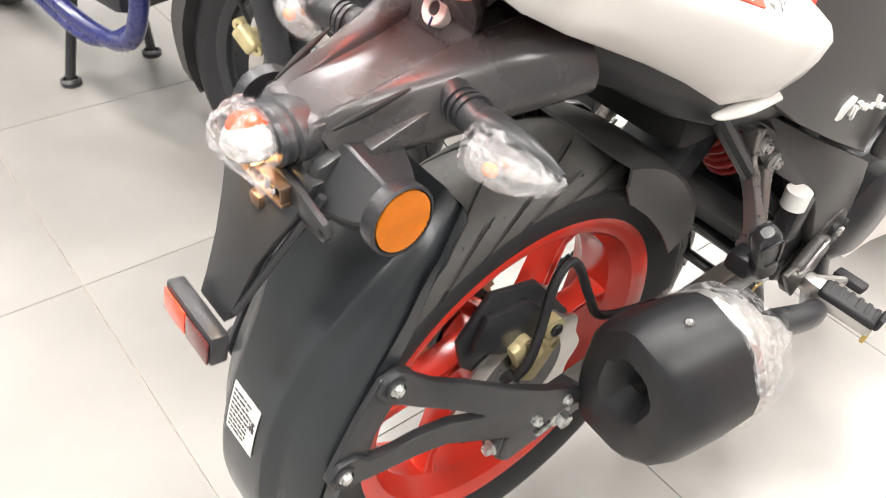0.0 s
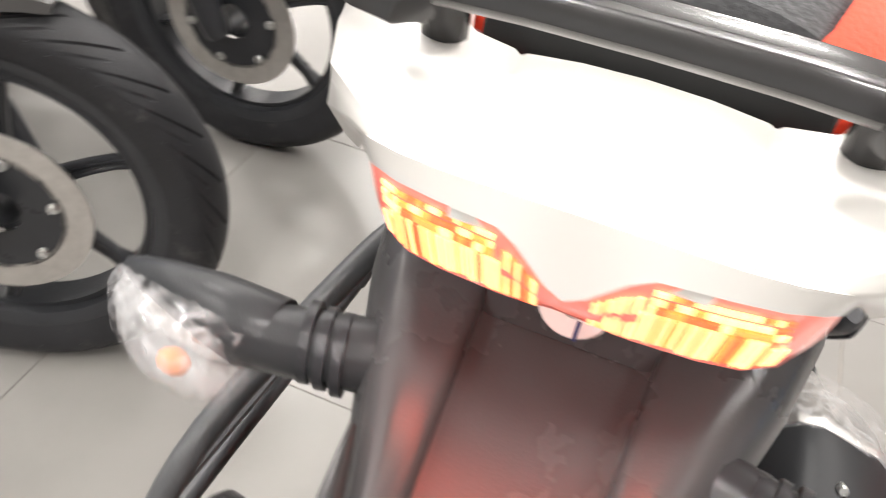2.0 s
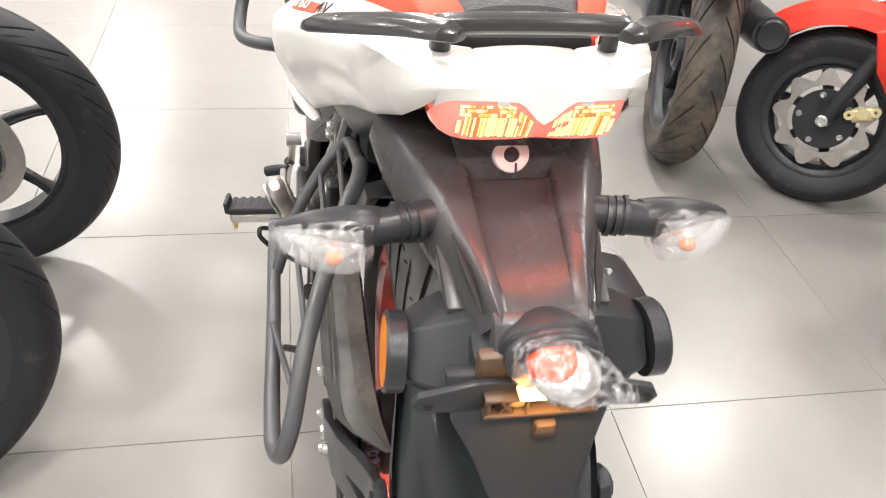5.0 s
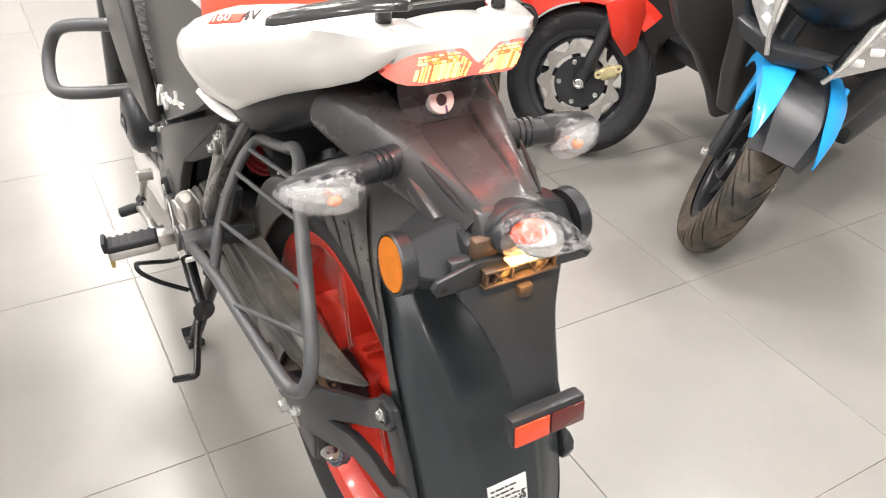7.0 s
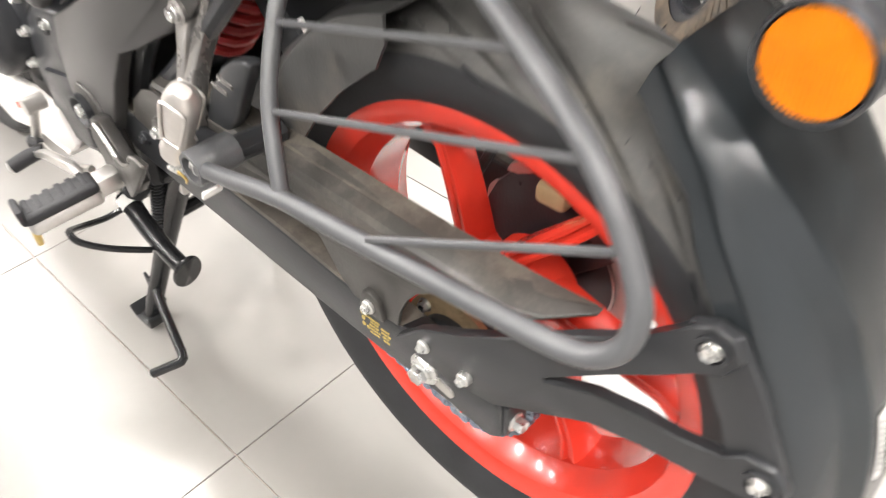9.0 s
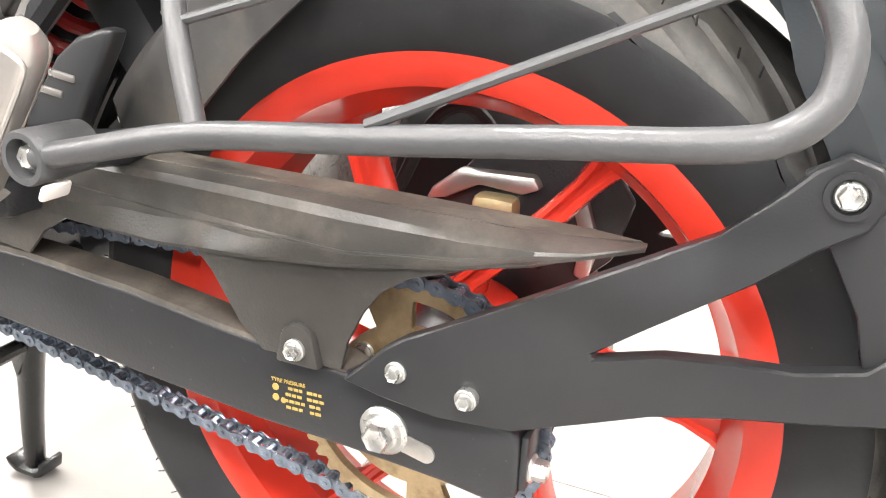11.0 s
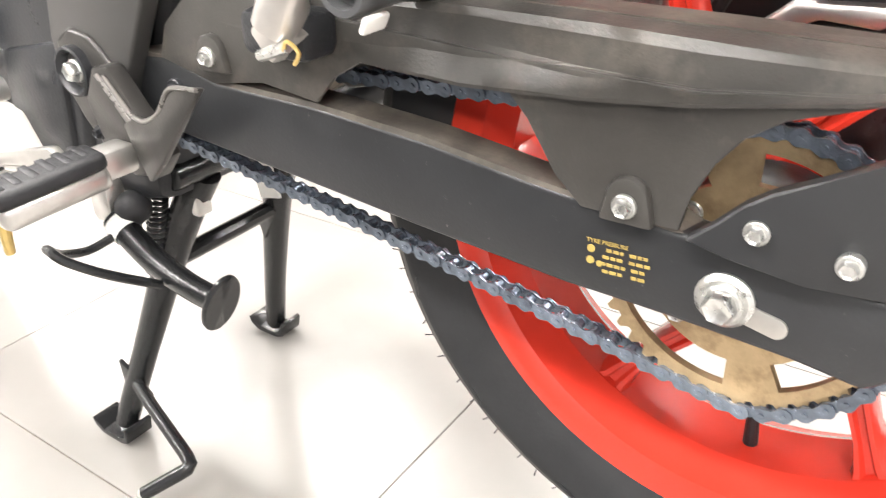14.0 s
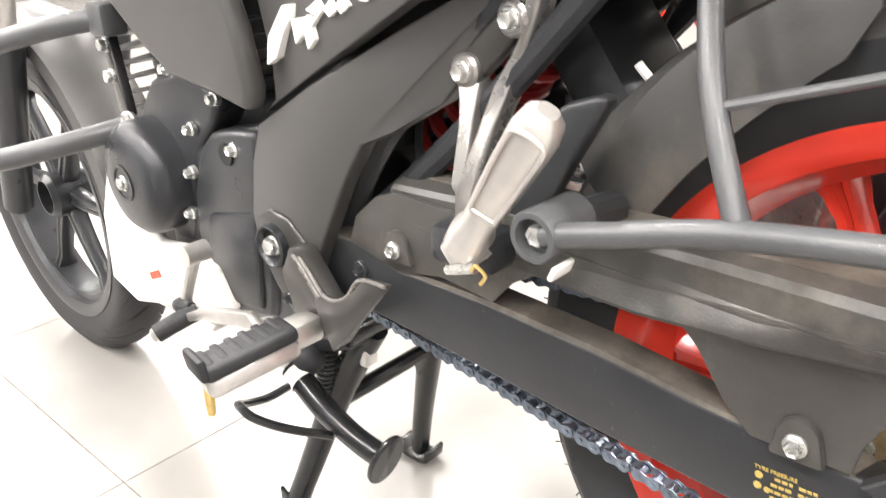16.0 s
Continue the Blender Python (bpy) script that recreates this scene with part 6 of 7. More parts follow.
# gear lever
gl = part("gear_lever", tube([(-0.165, 0.640, 0.420), (-0.168, 0.655, 0.390), (-0.170, 0.668, 0.362)], 0.0065, 10), "silver", bike, "silver gear lever with a black rubber")
part("lever_clamp", lathe([(-0.014, 0.0), (-0.014, 0.011), (0.012, 0.011), (0.012, 0.0)], (-0.163, 0.640, 0.424), "x", 20), "silver", gl)
part("lever_rod", tube([(-0.172, 0.668, 0.362), (-0.176, 0.61, 0.366), (-0.178, 0.54, 0.384), (-0.172, 0.50, 0.396)], 0.0048, 8), "silver", gl)
part("rod_boot", tube([(-0.172, 0.685, 0.356), (-0.174, 0.668, 0.360), (-0.175, 0.648, 0.364)], [0.006, 0.010, 0.006], 10), "rubber", gl)
part("lever_arm", plate([(0.50, 0.392), (0.60, 0.372), (0.648, 0.352), (0.650, 0.360), (0.60, 0.384), (0.52, 0.404)], -0.190, -0.180, bev=0.002), "silver", gl)
part("toe_rubber", tube([(-0.176, 0.634, 0.364), (-0.195, 0.644, 0.358), (-0.216, 0.652, 0.350)], [0.0085, 0.010, 0.0095], 14), "rubber", gl)
part("toe_end", ball((-0.217, 0.653, 0.3495), (0.008, 0.016, 0.016), 2), "silver", gl)
# brake pedal
bp = part("brake_pedal", tube([(0.165, 0.47, 0.40), (0.172, 0.53, 0.372), (0.176, 0.585, 0.345)], 0.007, 10), "silver", bike, "silver brake pedal with a black toe pad")
part("pedal_pad", box((0.182, 0.594, 0.345), (0.050, 0.022, 0.014), 0.004), "rubber", bp)
part("master_cylinder", box((0.125, 0.40, 0.52), (0.03, 0.035, 0.08), 0.008), "casing", bike)
part("reservoir_cap", lathe([(-0.012, 0.0), (-0.012, 0.016), (0.012, 0.016), (0.012, 0.0)], (0.135, 0.36, 0.57), "z", 24), "label", bike)
# pillion hangers
for s in (-1, 1):
    def sweep(y, z, s=s):
        return -s * 0.030 * min(1, max(0, (z - 0.552) / 0.070)) + s * 0.030
    blade = [(0.262, 0.690), (0.250, 0.690), (0.250, 0.674), (0.254, 0.661), (0.262, 0.642), (0.274, 0.620), (0.280, 0.591), (0.282, 0.572), (0.284, 0.545), (0.284, 0.515), (0.305, 0.515), (0.303, 0.545), (0.297, 0.570), (0.292, 0.598), (0.287, 0.618), (0.273, 0.641), (0.263, 0.659)]
    hg = part("pillion_hanger", plate(blade, *sorted((s * 0.110, s * 0.088)), bev=0.0035, xf=sweep, seg=3), "hanger", bike, "grey cast pillion footrest hanger")
    part("hanger_arm", plate([(0.274, 0.672), (0.284, 0.668), (0.324, 0.634), (0.326, 0.620), (0.314, 0.614), (0.303, 0.620), (0.280, 0.641), (0.265, 0.655), (0.260, 0.668)], *sorted((s * 0.106, s * 0.092)), bev=0.003, seg=3), "hangerdark", hg)
    part("hanger_strut", plate([(0.324, 0.624), (0.310, 0.616), (0.302, 0.619), (0.301, 0.599), (0.299, 0.580), (0.296, 0.560), (0.300, 0.540), (0.308, 0.550), (0.312, 0.587), (0.317, 0.605)], *sorted((s * 0.108, s * 0.092)), bev=0.0025, xf=sweep, seg=3), "hanger", hg)
    part("hanger_base", box((s * 0.142, 0.284, 0.514), (0.036, 0.056, 0.030), 0.008), "casing", hg)
    for y, z in ((0.271, 0.662), (0.314, 0.625)):
        part("bolt_boss", lathe([(-0.010, 0.0125), (0.004, 0.0125), (0.006, 0.0105), (0.006, 0.0)], (s * 0.106, y, z), n=24, turn=frame_to((s, 0, 0))), "hanger", hg)
        bolt((s * 0.113, y, z), (s, 0, 0), 0.0066, hg, "hanger_bolt", "zinc", 1.2)
    rings = []
    P0, P1 = Vector((s * 0.166, 0.271, 0.524)), Vector((s * 0.184, 0.189, 0.628))
    ax = (P1 - P0).normalized()
    wd = Vector((s * 0.35, 0.8, 0.55))
    wd = (wd - ax * wd.dot(ax)).normalized()
    th = ax.cross(wd) * -s
    for t_, w_, h_ in ((0.0, 0.010, 0.010), (0.01, 0.019, 0.014), (0.13, 0.020, 0.015), (0.20, 0.0155, 0.012), (0.34, 0.0165, 0.012), (0.62, 0.0195, 0.013), (0.86, 0.0205, 0.013), (0.95, 0.017, 0.011), (1.0, 0.009, 0.006)):
        c_ = P0.lerp(P1, t_)
        w_ *= 0.74
        rings.append([c_ + wd * (w_ * math.copysign(abs(math.cos(q)) ** 0.7, math.cos(q))) + th * (h_ * math.copysign(abs(math.sin(q)) ** 0.8, math.sin(q))) for q in (2 * math.pi * k / 20 for k in range(20))])
    pg = part("pillion_peg", loft(bmesh.new(), rings), "pegsilver" if s < 0 else "casing", hg, "folding pillion footpeg", 45)
    for sd in (-1, 1):
        rim = []
        for t_, w_ in ((0.36, 0.010), (0.40, 0.0125), (0.62, 0.0145), (0.82, 0.0155), (0.90, 0.012)):
            rim.append(P0.lerp(P1, t_) + th * 0.0122 * sd + wd * w_ * 0.74)
        for t_, w_ in ((0.90, 0.012), (0.82, 0.0155), (0.62, 0.0145), (0.40, 0.0125), (0.36, 0.010)):
            rim.append(P0.lerp(P1, t_) + th * 0.0122 * sd - wd * w_ * 0.74)
        part("peg_rim", tube(rim + [rim[0]], 0.0018, 8, 3), "pegsilver" if s < 0 else "casing", pg)
    part("peg_clevis", box(P0 + Vector((s * -0.010, 0.004, -0.006)), (0.024, 0.030, 0.026), 0.004, Matrix.Rotation(radians(-40), 3, "X")), "pegsilver" if s < 0 else "casing", pg)
    part("peg_pin", tube([P0 + Vector((s * 0.006, 0.010, -0.018)), P0 + Vector((s * 0.010, -0.018, -0.008))], 0.0038, 8), "zinc", pg)
    part("pin_clip", tube([P0 + Vector((s * 0.012, -0.016, -0.010)), P0 + Vector((s * 0.014, -0.022, -0.004)), P0 + Vector((s * 0.012, -0.028, -0.010)), P0 + Vector((s * 0.010, -0.022, -0.018))], 0.0014, 6), "brass", pg)
# heat shield and loops between hanger and tyre on the near side
lever = part("heel_shield", plate([(0.288, 0.530), (0.270, 0.566), (0.240, 0.602), (0.222, 0.615), (0.200, 0.622), (0.191, 0.621), (0.197, 0.610), (0.214, 0.583), (0.232, 0.552), (0.254, 0.526)], -0.122, -0.106, bev=0.004, seg=3), "plastic", bike, "black slotted heel shield")
for q in (0.0, 0.012):
    part("slot", box((-0.122, 0.236 + q, 0.590 - q * 0.9), (0.003, 0.022, 0.005), 0.0012, Matrix.Rotation(radians(8), 3, "X")), "hanger", lever)

# linkage and fittings in the gap ahead of the tyre
link = part("brake_linkage", tube([(-0.03, 0.272, 0.536), (-0.03, 0.256, 0.570), (-0.03, 0.236, 0.606)], [0.006, 0.004, 0.005], 10), "silver", bike, "bright linkage rod with small fittings")
for y, z, r_, mt in ((0.240, 0.598, 0.0100, "calip"), (0.247, 0.583, 0.0060, "zinc"), (0.252, 0.574, 0.0050, "zinc"), (0.262, 0.560, 0.0065, "zinc"), (0.268, 0.545, 0.0045, "zinc"), (0.238, 0.578, 0.0050, "calip")):
    bolt((-0.036, y, z), (-1, 0, 0.2), r_, link, "fitting", mt, 1.3, 0.008)
for k in range(3):
    part("clip", box((-0.040, 0.254 + 0.006 * k, 0.566 - 0.009 * k), (0.003, 0.012, 0.003), 0.0008, Matrix.Rotation(radians(25 + 20 * k), 3, "X")), "label", link)
part("cable", tube([(-0.05, 0.190, 0.604), (-0.05, 0.203, 0.617), (-0.05, 0.214, 0.628)], 0.0034, 8), "label", bike, "pale cable sleeve")
part("cable", tube([(-0.075, 0.39, 0.50), (-0.07, 0.405, 0.545), (-0.06, 0.40, 0.60), (-0.05, 0.36, 0.66)], 0.0035, 8), "rubber", bike)
part("frame_nut", lathe([(0, 0.0), (0, 0.0095), (0.008, 0.0095), (0.008, 0)], (-0.02, 0.490, 0.536), n=6, turn=frame_to((-1, 0, 0.2))), "zinc", bike)

# centre stand
cs = part("centre_stand", tube([(-0.060, 0.500, 0.340), (-0.072, 0.545, 0.262), (-0.100, 0.602, 0.120), (-0.122, 0.640, 0.018)], [0.017, 0.017, 0.014, 0.013], 12), "standblack", bike, "black steel centre stand")
part("stand_leg", tube([(0.060, 0.500, 0.340), (0.072, 0.545, 0.262), (0.100, 0.602, 0.120), (0.122, 0.640, 0.018)], [0.017, 0.017, 0.014, 0.013], 12), "standblack", cs)
for s in (-1, 1):
    part("stand_foot", plate([(0.612, 0.026), (0.616, 0.008), (0.628, 0.003), (0.662, 0.003), (0.674, 0.010), (0.678, 0.020), (0.672, 0.018), (0.660, 0.010), (0.630, 0.010), (0.622, 0.014), (0.617, 0.028)], *sorted((s * 0.108, s * 0.142)), bev=0.001), "standblack", cs)
    part("leg_plate", plate([(0.510, 0.335), (0.530, 0.315), (0.580, 0.21), (0.575, 0.19), (0.545, 0.235), (0.505, 0.30)], *sorted((s * 0.066, s * 0.060)), bev=0.001, xf=lambda y, z, s=s: s * 0.09 * (y - 0.51)), "standblack", cs)
part("cross_tube", tube([(-0.078, 0.556, 0.235), (0.078, 0.556, 0.235)], 0.010, 10), "standblack", cs)
part("pivot_tube", tube([(-0.10, 0.495, 0.350), (0.10, 0.495, 0.350)], 0.013, 12), "standblack", cs)
lever_ = part("stand_lever", tube([(-0.114, 0.612, 0.080), (-0.128, 0.572, 0.076), (-0.155, 0.484, 0.068), (-0.159, 0.475, 0.0655), (-0.164, 0.474, 0.063), (-0.169, 0.479, 0.059), (-0.196, 0.508, 0.038)], 0.0072, 12, smooth_path=False), "standblack", cs)
part("lever_tip", ball((-0.196, 0.508, 0.038), (0.0125, 0.0125, 0.0125), 2), "silver", lever_, "bare metal tip")
part("lever_gusset", plate([(0.632, 0.105), (0.612, 0.095), (0.585, 0.074), (0.605, 0.066), (0.630, 0.055)], -0.118, -0.113, bev=0.001), "standblack", lever_)
bm = bmesh.new()
s0, s1 = Vector((-0.082, 0.530, 0.360)), Vector((-0.092, 0.565, 0.225))
dd = (s1 - s0).normalized()
ua = dd.orthogonal().normalized()
ub = dd.cross(ua)
tube([s0.lerp(s1, k / 200) + (ua * math.cos(k * 0.628 * 1.1) + ub * math.sin(k * 0.628 * 1.1)) * 0.0085 for k in range(201)], 0.0022, 6, 1, bm, smooth_path=False)
part("stand_spring", bm, "casing", cs, "coiled black return spring")
part("rubber_buffer", box((-0.066, 0.505, 0.325), (0.018, 0.012, 0.055), 0.003), "silver", cs)
part("stand_tag", box((0.046, 0.535, 0.285), (0.004, 0.03, 0.045), 0.001, Matrix.Rotation(radians(-12), 3, "X")), "label", cs, "small white sticker")

# side stand, folded up
ss = part("side_stand", tube([(-0.130, 0.548, 0.308), (-0.134, 0.500, 0.284), (-0.138, 0.450, 0.273), (-0.140, 0.406, 0.270)], [0.013, 0.0125, 0.0115, 0.0115], 14), "standblack", bike, "folded black side stand")
nrm = Vector((-0.06, -0.92, -0.38)).normalized()
lng = (Vector((0, 0.50, -0.86)) - nrm * Vector((0, 0.50, -0.86)).dot(nrm)).normalized()
wid = lng.cross(nrm)
pad_turn = Matrix((wid * 0.019, lng * 0.032, nrm)).transposed()
part("stand_pad", lathe([(-0.003, 0.0), (-0.003, 0.94), (-0.0015, 1.0), (0.0015, 1.0), (0.003, 0.94), (0.003, 0.0)], (-0.1405, 0.4040, 0.2700), n=32, turn=pad_turn), "standblack", ss, "worn oval foot plate", 40)
part("wire_loop", tube([(-0.140, 0.535, 0.300), (-0.165, 0.545, 0.292), (-0.195, 0.535, 0.305), (-0.220, 0.505, 0.330), (-0.226, 0.490, 0.336), (-0.222, 0.478, 0.328), (-0.195, 0.470, 0.305), (-0.150, 0.470, 0.272)], 0.0042, 8, 6), "standblack", ss)
part("stand_band", lathe([(-0.008, 0.0142), (0.008, 0.0142)], (-0.131, 0.537, 0.302), n=20, turn=frame_to((0.05, 0.9, 0.45))), "label", ss)
part("stand_lug", box((-0.125, 0.560, 0.325), (0.022, 0.030, 0.045), 0.006), "silver", ss)
part("lug_ball", ball((-0.118, 0.535, 0.318), (0.035, 0.035, 0.035), 2), "rubber", ss)

# ---- other parked vehicles ----
def put(ob, x, y, heading, lean=0.0):
    """Stands a thing on the floor, its nose pointing along heading (degrees from +x)."""
    ob.matrix_basis = pose(x, y, 0.004 if lean else 0, 0, lean, heading - 90)


def steer(ob, degrees, pivot=(0, -0.06, 0.25), rake=24.0):
    """Turns the front end, all that ob has so far, about its raked steering axis and sets its wheel back on the floor."""
    axis = Vector((0, -math.sin(radians(rake)), math.cos(radians(rake))))
    m = Matrix.Translation(pivot) @ Matrix.Rotation(radians(degrees), 4, axis) @ Matrix.Translation(Vector(pivot) * -1)
    meshes = [o for o in ob.children_recursive if o.type == "MESH"]
    for o in meshes:
        o.data.transform(m)
    lowest = min(v.co.z for o in meshes for v in o.data.vertices)
    for o in meshes:
        o.data.transform(Matrix.Translation((0, 0, -lowest)))


def drilled_disc(parent, c, x, r, inner, n=72, holes=18, mat="disc", waves=0, amp=0.0):
    bm = bmesh.new()
    petal_disc(bm, c, x, r, max(waves, 1), amp if waves else 0.0, inner, 0.004, n * 2)
    d = part("brake_disc", bm, mat, parent, "bare steel brake disc")
    return d


def caliper(parent, at, rot=0.0, mat="calip"):
    r = Matrix.Rotation(radians(rot), 3, "X")
    cb_ = part("caliper", box(at, (0.030, 0.036, 0.055), 0.009, r, seg=3), mat, parent, "gold-coloured brake caliper")
    for k in (-1, 1):
        p = Vector(at) + r @ Vector((0.006 * -1, 0.004, 0.030 * k))
        part("caliper_ear", lathe([(-0.012, 0.004), (-0.012, 0.012), (0.010, 0.012), (0.010, 0.004)], p, "x", 20, closed=True), mat, cb_)
    part("piston_cap", lathe([(-0.022, 0.0), (-0.022, 0.014), (0.0, 0.016)], Vector(at) + Vector((0, 0, 0.004)), "x", 24), mat, cb_)
    return cb_


def street_bike(name, label, paint, group, rear=True, turn_deg=0.0):
    """A naked street motorcycle; the front wheel stands at the local origin, nose along +y."""
    th = thing(name, label, "motorcycle", group=group)
    c = Vector((0, 0, 0.298))
    w = rim_mesh("front_wheel", 0.224, 0.038, "casing", th, c=c, spokes=6, spoke_w=(0.026, 0.018), hub_r=0.045, depth=0.012, flare=False, phase=20)
    tyre_mesh("tyre", 0.298, 0.094, 0.220, "rubber", w, grooves=26, c=c, n=220)
    for s in (1,):
        drilled_disc(w, c, s * 0.052, 0.128, 0.088)
        bm = lathe([(s * 0.050, 0.035), (s * 0.054, 0.070), (s * 0.054, 0.094), (s * 0.050, 0.094)], c, "x", 40)
        part("disc_carrier", bm, "casing", w)
        for k in range(6):
            a = 60 * k + 10
            p = c + Vector((s * 0.055, 0.082 * math.cos(radians(a)), 0.082 * math.sin(radians(a))))
            bolt(p, (s, 0, 0), 0.007, w, "disc_bolt", "zinc", 1.2)
        caliper(th, (s * 0.072, -0.118, 0.362), 50)
        # caliper hose with a white connector
        hose = part("brake_hose", tube([(s * 0.080, -0.105, 0.40), (s * 0.095, -0.135, 0.47), (s * 0.09, -0.150, 0.52), (s * 0.085, -0.175, 0.66), (s * 0.06, -0.22, 0.80)], 0.0045, 8), "rubber", th)
        part("hose_tag", box((s * 0.093, -0.142, 0.492), (0.016, 0.016, 0.03), 0.004, Matrix.Rotation(radians(15), 3, "X")), "label", hose, "white connector")
    for s in (-1, 1):
        o = Vector((s * 0.088, 0, 0))
        leg = part("fork_leg", tube([Vector((0, -0.005, 0.285)) + o, Vector((0, -0.025, 0.34)) + o, Vector((0, -0.115, 0.62)) + o], [0.020, 0.027, 0.029], 14), "casing", th)
        part("stanchion", tube([Vector((0, -0.112, 0.61)) + o, Vector((0, -0.22, 0.92)) + o], 0.0185, 12), "silver", leg)
        for y, z in ((-0.010, 0.50), (-0.060, 0.52), (-0.085, 0.60), (-0.035, 0.585)):
            bolt((s * 0.118, y - 0.012, z), (s, 0, 0), 0.008, leg, "fork_bolt", "zinc", 1.15)
        part("fork_brace", plate([(0.005, 0.47), (-0.02, 0.62), (-0.11, 0.64), (-0.08, 0.50)], *sorted((s * 0.115, s * 0.095)), bev=0.004), "casing", leg)
    rg = []
    for a in np.linspace(66, 205, 26):
        k = np.interp(a, [66, 84, 170, 195, 205], [0.55, 1, 1, 0.6, 0.1])
        wd = 0.066 * k + 0.004
        rr_ = 0.330
        rg.append([polar(a, r, x, c) for x, r in ((-wd, rr_ - 0.045 * k), (-wd * 0.96, rr_ - 0.012), (-wd * 0.5, rr_), (wd * 0.5, rr_), (wd * 0.96, rr_ - 0.012), (wd, rr_ - 0.045 * k), (wd * 0.94, rr_ - 0.045 * k), (wd * 0.9, rr_ - 0.016), (wd * 0.5, rr_ - 0.004), (-wd * 0.5, rr_ - 0.004), (-wd * 0.9, rr_ - 0.016), (-wd * 0.94, rr_ - 0.045 * k))])
    bm = bmesh.new()
    loft(bm, rg)
    part("front_mudguard", bm, "panelgrey", th, "matt black mudguard with a pointed tail")
    steer(th, turn_deg)
    part("tank", ball((0, -0.56, 0.82), (0.32, 0.48, 0.26), 4), paint, th)
    part("nose", ball((0, -0.15, 0.88), (0.30, 0.30, 0.26), 3), paint, th)
    part("seat", box((0, -0.98, 0.80), (0.24, 0.56, 0.09), 0.03), "seat", th)
    eng = part("engine", box((0, -0.62, 0.42), (0.26, 0.34, 0.26), 0.03), "casing", th)
    part("engine_cover", lathe([(0.0, 0.10), (0.02, 0.10), (0.035, 0.085), (0.04, 0.0)], (-0.125, -0.66, 0.43), n=40, turn=frame_to((-1, 0, 0))), "casing", eng)
    part("side_cover", box((-0.135, -0.50, 0.46), (0.03, 0.10, 0.16), 0.012), "casing", eng)
    for k in range(7):
        a = 360 / 7 * k
        bolt((-0.152, -0.66 + 0.092 * math.cos(radians(a)), 0.43 + 0.092 * math.sin(radians(a))), (-1, 0, 0), 0.006, eng, "case_bolt", "zinc", 1.2)
    for k in range(8):
        part("cooling_fin", box((0, -0.44, 0.45 + 0.022 * k), (0.20, 0.13, 0.007), 0.002), "casing", eng)
    for s in (-1, 1):
        part("cradle_tube", tube([(s * 0.10, -0.36, 0.66), (s * 0.125, -0.36, 0.42), (s * 0.135, -0.42, 0.26), (s * 0.14, -0.60, 0.235), (s * 0.13, -0.90, 0.29)], 0.021, 12), paint, th)
        part("cradle_tube", tube([(s * 0.11, -0.40, 0.30), (s * 0.15, -0.55, 0.215), (s * 0.14, -0.80, 0.235)], 0.014, 10), paint, th)
        st_ = part("stand_leg", tube([(s * 0.07, -0.72, 0.32), (s * 0.12, -0.76, 0.02)], 0.013, 10), "casing", th)
        part("stand_foot", lathe([(0.0, 0.026), (0.012, 0.026), (0.016, 0.018)], (s * 0.12, -0.76, 0.0), "z", 20), "casing", st_)
    part("stand_lever", tube([(-0.12, -0.765, 0.06), (-0.16, -0.83, 0.12), (-0.20, -0.86, 0.115)], 0.007, 8), "casing", th)
    part("handlebar", tube([(-0.36, -0.40, 1.04), (-0.15, -0.32, 0.98), (0.15, -0.32, 0.98), (0.36, -0.40, 1.04)], 0.012, 10), "casing", th)
    if rear:
        rc = Vector((0, -1.33, 0.30))
        rw = rim_mesh("rear_wheel", 0.224, 0.048, "casing", th, c=rc, spokes=6, spoke_w=(0.03, 0.02), hub_r=0.05, depth=0.016, flare=False)
        tyre_mesh("tyre", 0.300, 0.118, 0.220, "rubber", rw, grooves=24, c=rc, n=140)
        part("tail", ball((0, -1.30, 0.82), (0.2, 0.5, 0.14), 3), paint, th)
        part("swingarm", box((-0.10, -1.08, 0.33), (0.03, 0.50, 0.05), 0.01), "casing", th)
        part("swingarm", box((0.10, -1.08, 0.33), (0.03, 0.50, 0.05), 0.01), "casing", th)
    return th


blue_bike = street_bike("motorcycle", "navy blue and black street motorcycle with a gold brake caliper", "navy", "bikes in the left row", turn_deg=13)
put(blue_bike, -0.800, 0.245, 12)
second = street_bike("motorcycle", "black street motorcycle with a bare steel front disc", "casing", "bikes in the left row")
put(second, -0.812, 0.860, 5)


